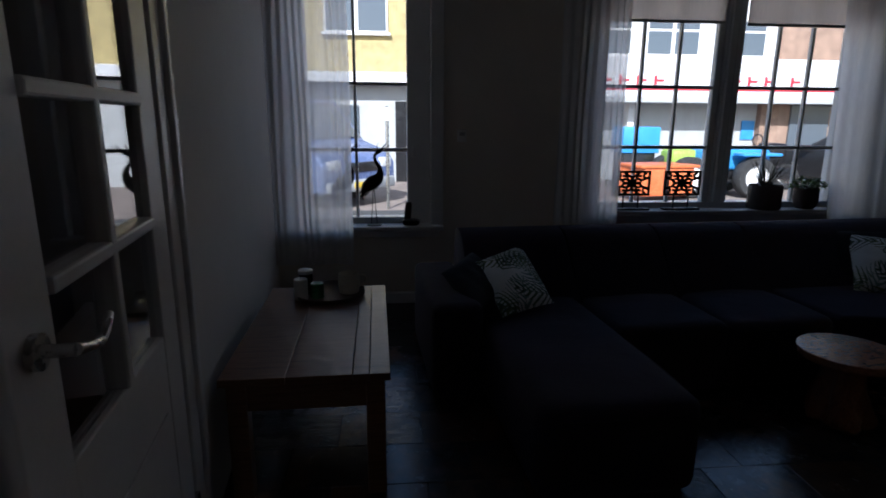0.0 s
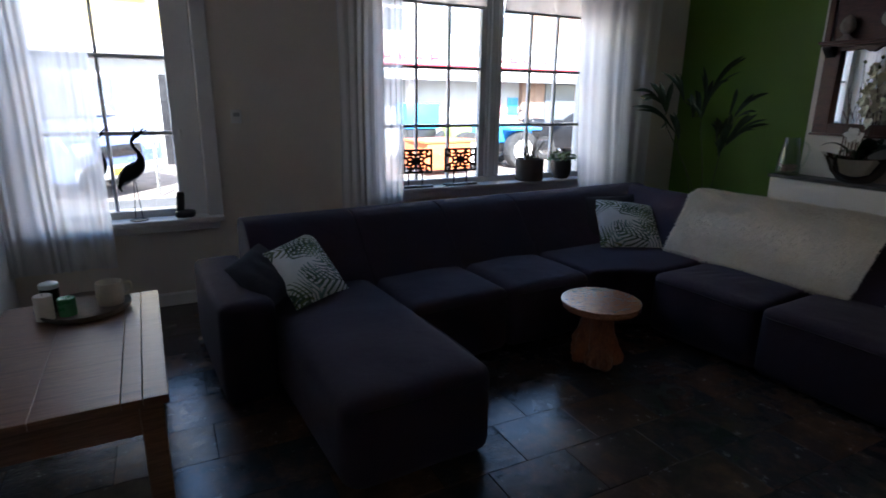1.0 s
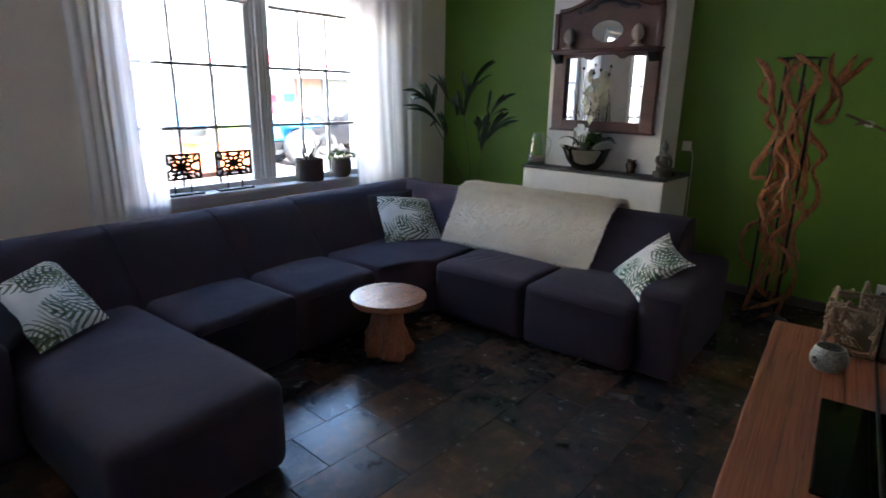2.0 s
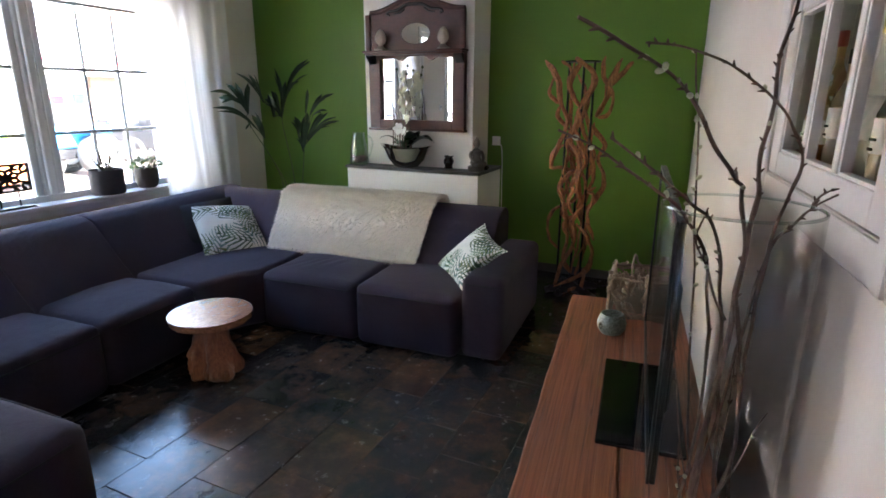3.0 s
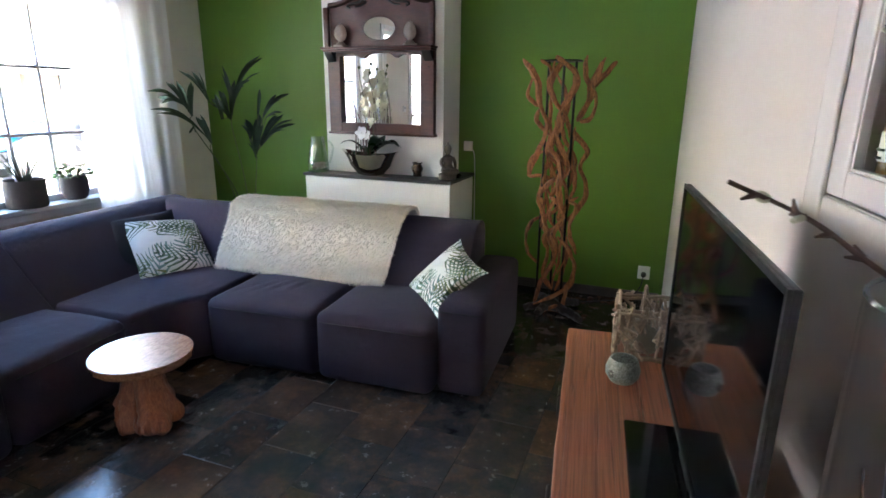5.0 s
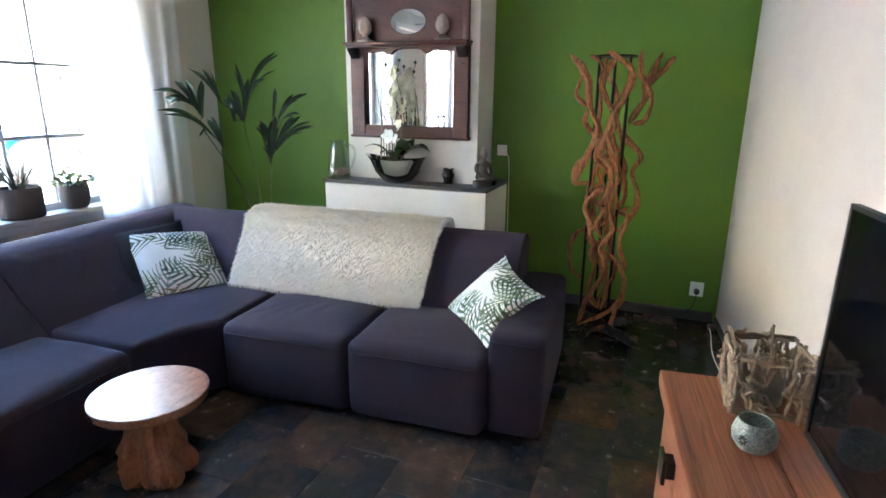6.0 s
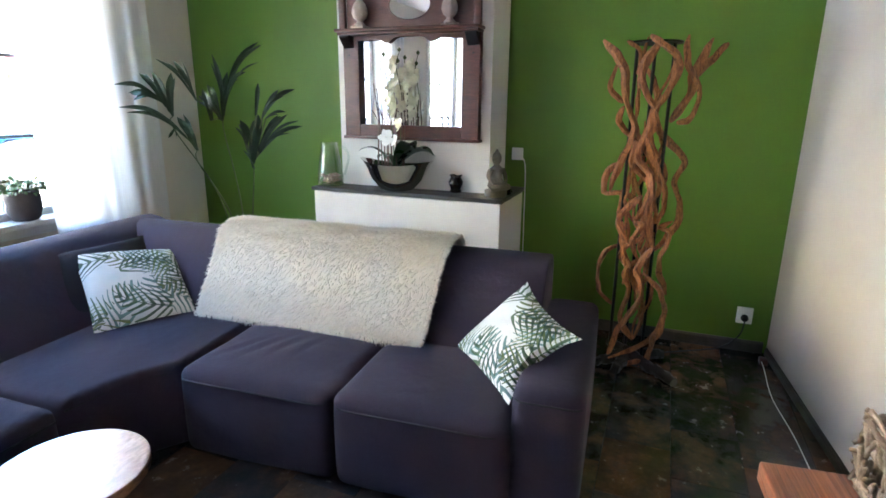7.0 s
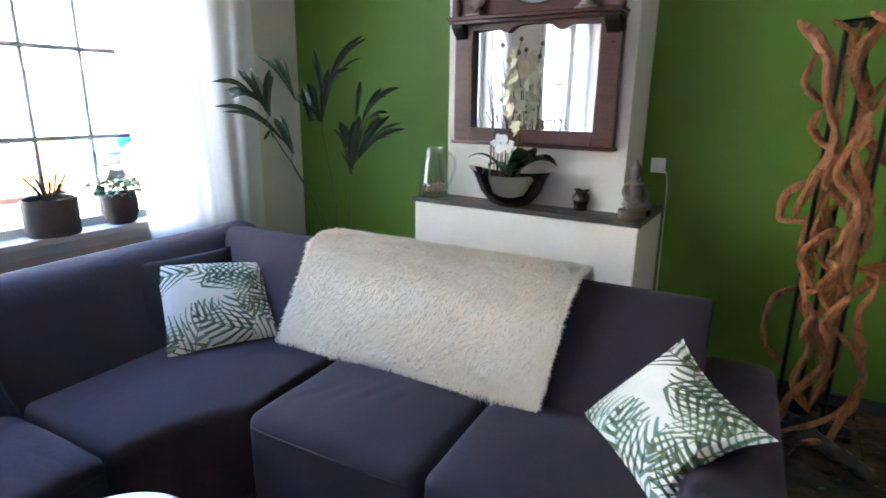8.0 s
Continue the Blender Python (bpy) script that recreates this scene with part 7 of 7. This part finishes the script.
def wheel(parent, at, r, w, rim=STEEL):
    t = lathe([(r * 0.62, -w / 2), (r * 0.92, -w / 2), (r, -w * 0.32), (r, w * 0.32), (r * 0.92, w / 2), (r * 0.62, w / 2), (r * 0.62, -w / 2)], 28, capped=False)
    m = Matrix.Translation(at) @ Matrix.Rotation(radians(90), 4, "X")
    o = part("wheel", moved(t, m), RUBBER, parent, "black rubber tyre")
    part("rim", moved(lathe([(0.0001, -w * 0.3), (r * 0.2, -w * 0.32), (r * 0.6, -w * 0.2), (r * 0.63, -w * 0.45), (r * 0.63, w * 0.45), (r * 0.6, w * 0.2), (0.0001, w * 0.3)], 24), m), rim, o)
    return o


def car(name, at, turn, size, paint, label, van=False):
    """A body with bonnet, cabin, glass, lights and wheels; its nose towards +x."""
    L, W, Hh = size
    c = thing(name, at, turn, label, "van" if van else "car")
    if van:
        side = [(-L / 2, 0.3), (-L / 2, Hh - 0.1), (-L / 2 + 0.15, Hh), (L * 0.18, Hh), (L * 0.34, Hh * 0.60), (L * 0.47, Hh * 0.50), (L / 2, Hh * 0.40), (L / 2, 0.3)]
    else:
        side = [(-L / 2, 0.35), (-L / 2, Hh * 0.60), (-L * 0.40, Hh * 0.66), (-L * 0.27, Hh), (L * 0.05, Hh), (L * 0.22, Hh * 0.66), (L * 0.46, Hh * 0.56), (L / 2, Hh * 0.45), (L / 2, 0.3)]
    bm = prism(side, -W / 2, W / 2, 0.05)
    moved(bm, Matrix(((1, 0, 0, 0), (0, 0, 1, 0), (0, 1, 0, 0), (0, 0, 0, 1))))
    bmesh.ops.recalc_face_normals(bm, faces=bm.faces)
    part("body", bm, paint, c)
    if van:
        a, b = Vector((L * 0.195, 0, Hh * 0.96)), Vector((L * 0.335, 0, Hh * 0.63))
    else:
        a, b = Vector((L * 0.065, 0, Hh * 0.97)), Vector((L * 0.215, 0, Hh * 0.69))
    n = Vector((b.z - a.z, 0, -(b.x - a.x))).normalized() * -0.012
    ws = bmesh.new()
    q = [ws.verts.new(p + Vector((0, y, 0)) + k) for k in (n, n * 0.1) for p, y in ((a, -W * 0.40), (a, W * 0.40), (b, W * 0.45), (b, -W * 0.45))]
    for f in ((0, 1, 2, 3), (7, 6, 5, 4), (0, 4, 5, 1), (1, 5, 6, 2), (2, 6, 7, 3), (3, 7, 4, 0)):
        ws.faces.new([q[k] for k in f])
    bmesh.ops.recalc_face_normals(ws, faces=ws.faces)
    part("windscreen", ws, DARK_GLASS, c, smooth=False)
    for s in (-1, 1):
        y = s * (W / 2 + 0.004)
        part("side_window", box((-L * 0.25, y - 0.006, Hh * 0.64), (L * 0.10, y + 0.006, Hh * 0.90), 0.004), DARK_GLASS, c, smooth=False)
        part("headlight", box((L / 2 - 0.06, s * W * 0.36 - 0.15, Hh * 0.36), (L / 2 + 0.012, s * W * 0.36 + 0.15, Hh * 0.45), 0.02), LAMP_CLEAR, c)
        part("mirror", box((L * 0.20, s * (W / 2 + 0.10) - 0.06, Hh * 0.60), (L * 0.24, s * (W / 2 + 0.10) + 0.08, Hh * 0.70), 0.02), CAR_BLACK, c)
        part("tail_light", box((-L / 2 - 0.01, s * W * 0.40 - 0.08, Hh * 0.45), (-L / 2 + 0.04, s * W * 0.40 + 0.08, Hh * 0.62), 0.015), SIGN_RED, c)
        for x in (-L * 0.31, L * 0.31):
            wheel(c, (x, s * (W / 2 - 0.09), 0.31), 0.31, 0.2)
    part("grille", box((L / 2 - 0.02, -W * 0.22, Hh * 0.33), (L / 2 + 0.015, W * 0.22, Hh * 0.42), 0.01), CAR_BLACK, c)
    part("bumper", box((L / 2 - 0.10, -W * 0.47, 0.30), (L / 2 + 0.06, W * 0.47, 0.50), 0.04), SHOP_GREY, c)
    part("number_plate", box((L / 2 + 0.055, -0.26, 0.36), (L / 2 + 0.068, 0.26, 0.46), 0.004), PLATE_YELLOW, c, "plain yellow plate")
    part("rear_plate", box((-L / 2 - 0.012, -0.26, 0.62), (-L / 2 + 0.002, 0.26, 0.72), 0.004), PLATE_YELLOW, c, "plain yellow plate")
    return c


car("parked_van", (-2.55, 11.3, GZ), -38, (4.6, 1.9, 1.9), VAN_BLUE, "blue delivery van parked by the kerb", True)
car("parked_car", (10.3, 11.4, GZ), 118, (4.2, 1.75, 1.5), CAR_BLACK, "black parked car seen from behind")

tra = thing("tractor", (7.55, 11.3, GZ), 180, "small blue tractor with large rear wheels", "tractor")
part("hood", box((-0.15, -0.30, 0.55), (1.35, 0.30, 0.98), 0.08, seg=3), TRACTOR_BLUE, tra)
part("seat", cushion((-0.55, -0.24, 0.80), (-0.15, 0.24, 1.10), 0.06, 0.01), CAR_BLACK, tra)
part("chassis", box((-0.7, -0.22, 0.35), (1.3, 0.22, 0.60), 0.03), CAR_BLACK, tra)
for s in (-1, 1):
    wheel(tra, (-0.35 + 0.7, s * 0.55, 0.42), 0.42, 0.28, LAMP_CLEAR)
    wheel(tra, (1.9 - 0.2, s * 0.48, 0.42), 0.42, 0.26, LAMP_CLEAR)
    part("mudguard", moved(box((-0.30, -0.17, 0.86), (0.55, 0.17, 0.92), 0.02), Matrix.Translation((0.2, s * 0.55, 0))), TRACTOR_BLUE, tra)
part("steering_wheel", tube([Vector((0.0, 0.17 * math.cos(2 * math.pi * k / 20), 1.16 + 0.12 * math.sin(2 * math.pi * k / 20))) for k in range(21)], 0.014, n=6), CAR_BLACK, tra)
part("exhaust", tube([Vector((0.9, 0.15, 0.98)), Vector((0.9, 0.15, 1.5))], 0.03, n=8), CAR_BLACK, tra)
bin_ = thing("waste_skip", (5.05, 10.6, GZ), 8, "orange steel skip standing in the street", "skip")
part("tub", prism([(-0.55, -0.4), (0.55, -0.4), (0.62, 0.4), (-0.62, 0.4)], 0.12, 0.68, 0.03), ORANGE, bin_)
part("rim", box((-0.64, -0.44, 0.66), (0.64, 0.44, 0.72), 0.02), ORANGE, bin_)
box_ = thing("equipment_crate", (5.25, 12.2, GZ), 0, "tall light blue crate behind the skip", "crate")
part("body", box((-0.42, -0.35, 0.85), (0.42, 0.35, 1.42), 0.03), TRACTOR_BLUE, box_)
part("stand", box((-0.36, -0.3, 0.0), (0.36, 0.3, 0.85), 0.03), CAR_BLACK, box_)
mow = thing("mower", (6.1, 11.6, GZ), 0, "small lime green mower beside the tractor", "mower")
part("deck", box((-0.4, -0.3, 0.55), (0.4, 0.3, 0.95), 0.08, seg=3), LIME, mow)
part("frame", box((-0.45, -0.28, 0.25), (0.5, 0.28, 0.56), 0.03), CAR_BLACK, mow)
for x in (-0.32, 0.36):
    for s in (-1, 1):
        wheel(mow, (x, s * 0.36, 0.3), 0.3, 0.2, LAMP_CLEAR)
sgn = thing("road_sign", (-0.28, 9.6, GZ), 0, "round white sign on a post in the street", "sign")
part("post", tube([Vector((0, 0, 0)), Vector((0, 0, 1.75))], 0.03, n=8), STEEL, sgn)
part("disc", moved(lathe([(0.0001, -0.01), (0.11, -0.01), (0.11, 0.01), (0.0001, 0.01)], 28), Matrix.Translation((0, -0.04, 1.62)) @ Matrix.Rotation(radians(90), 4, "X")), FACADE, sgn)


# ---- slate floor tiles ----
TX, TY, GAP = 0.372, 0.274, 0.0026
rnd = random.Random(40)
kinds = []
for k in range(6):
    bm = box((-(TX - GAP) / 2, -(TY - GAP) / 2, -0.0118), ((TX - GAP) / 2, (TY - GAP) / 2, 0), 0.0014, seg=1)
    for v in bm.verts:
        v.co.x += 0.0015 * noise.noise((v.co.x * 20, v.co.y * 20, k))
        v.co.y += 0.0015 * noise.noise((v.co.x * 20, v.co.y * 20, k + 9))
    me = bpy.data.meshes.new("tile")
    bm.to_mesh(me)
    bm.free()
    me.materials.append(SLATE)
    kinds.append(me)
for j in range(-9, 9):
    y = 1.81 + (j + 0.5) * TY
    shift = 1.206 + (0.5 * TX if j % 2 else 0)
    for i in range(-7, 10):
        x = shift + (i + 0.5) * TX
        if x < west(y) - 0.2 or x > 4.66 or y > 4.18 or y < -0.55:
            continue
        o = new("tile", kinds[rnd.randrange(6)])
        o.parent = floor
        o.matrix_basis = pose(x, y, rnd.uniform(-0.0012, 0.0006), rnd.uniform(-0.2, 0.2), rnd.uniform(-0.2, 0.2), 180 * rnd.randrange(2))
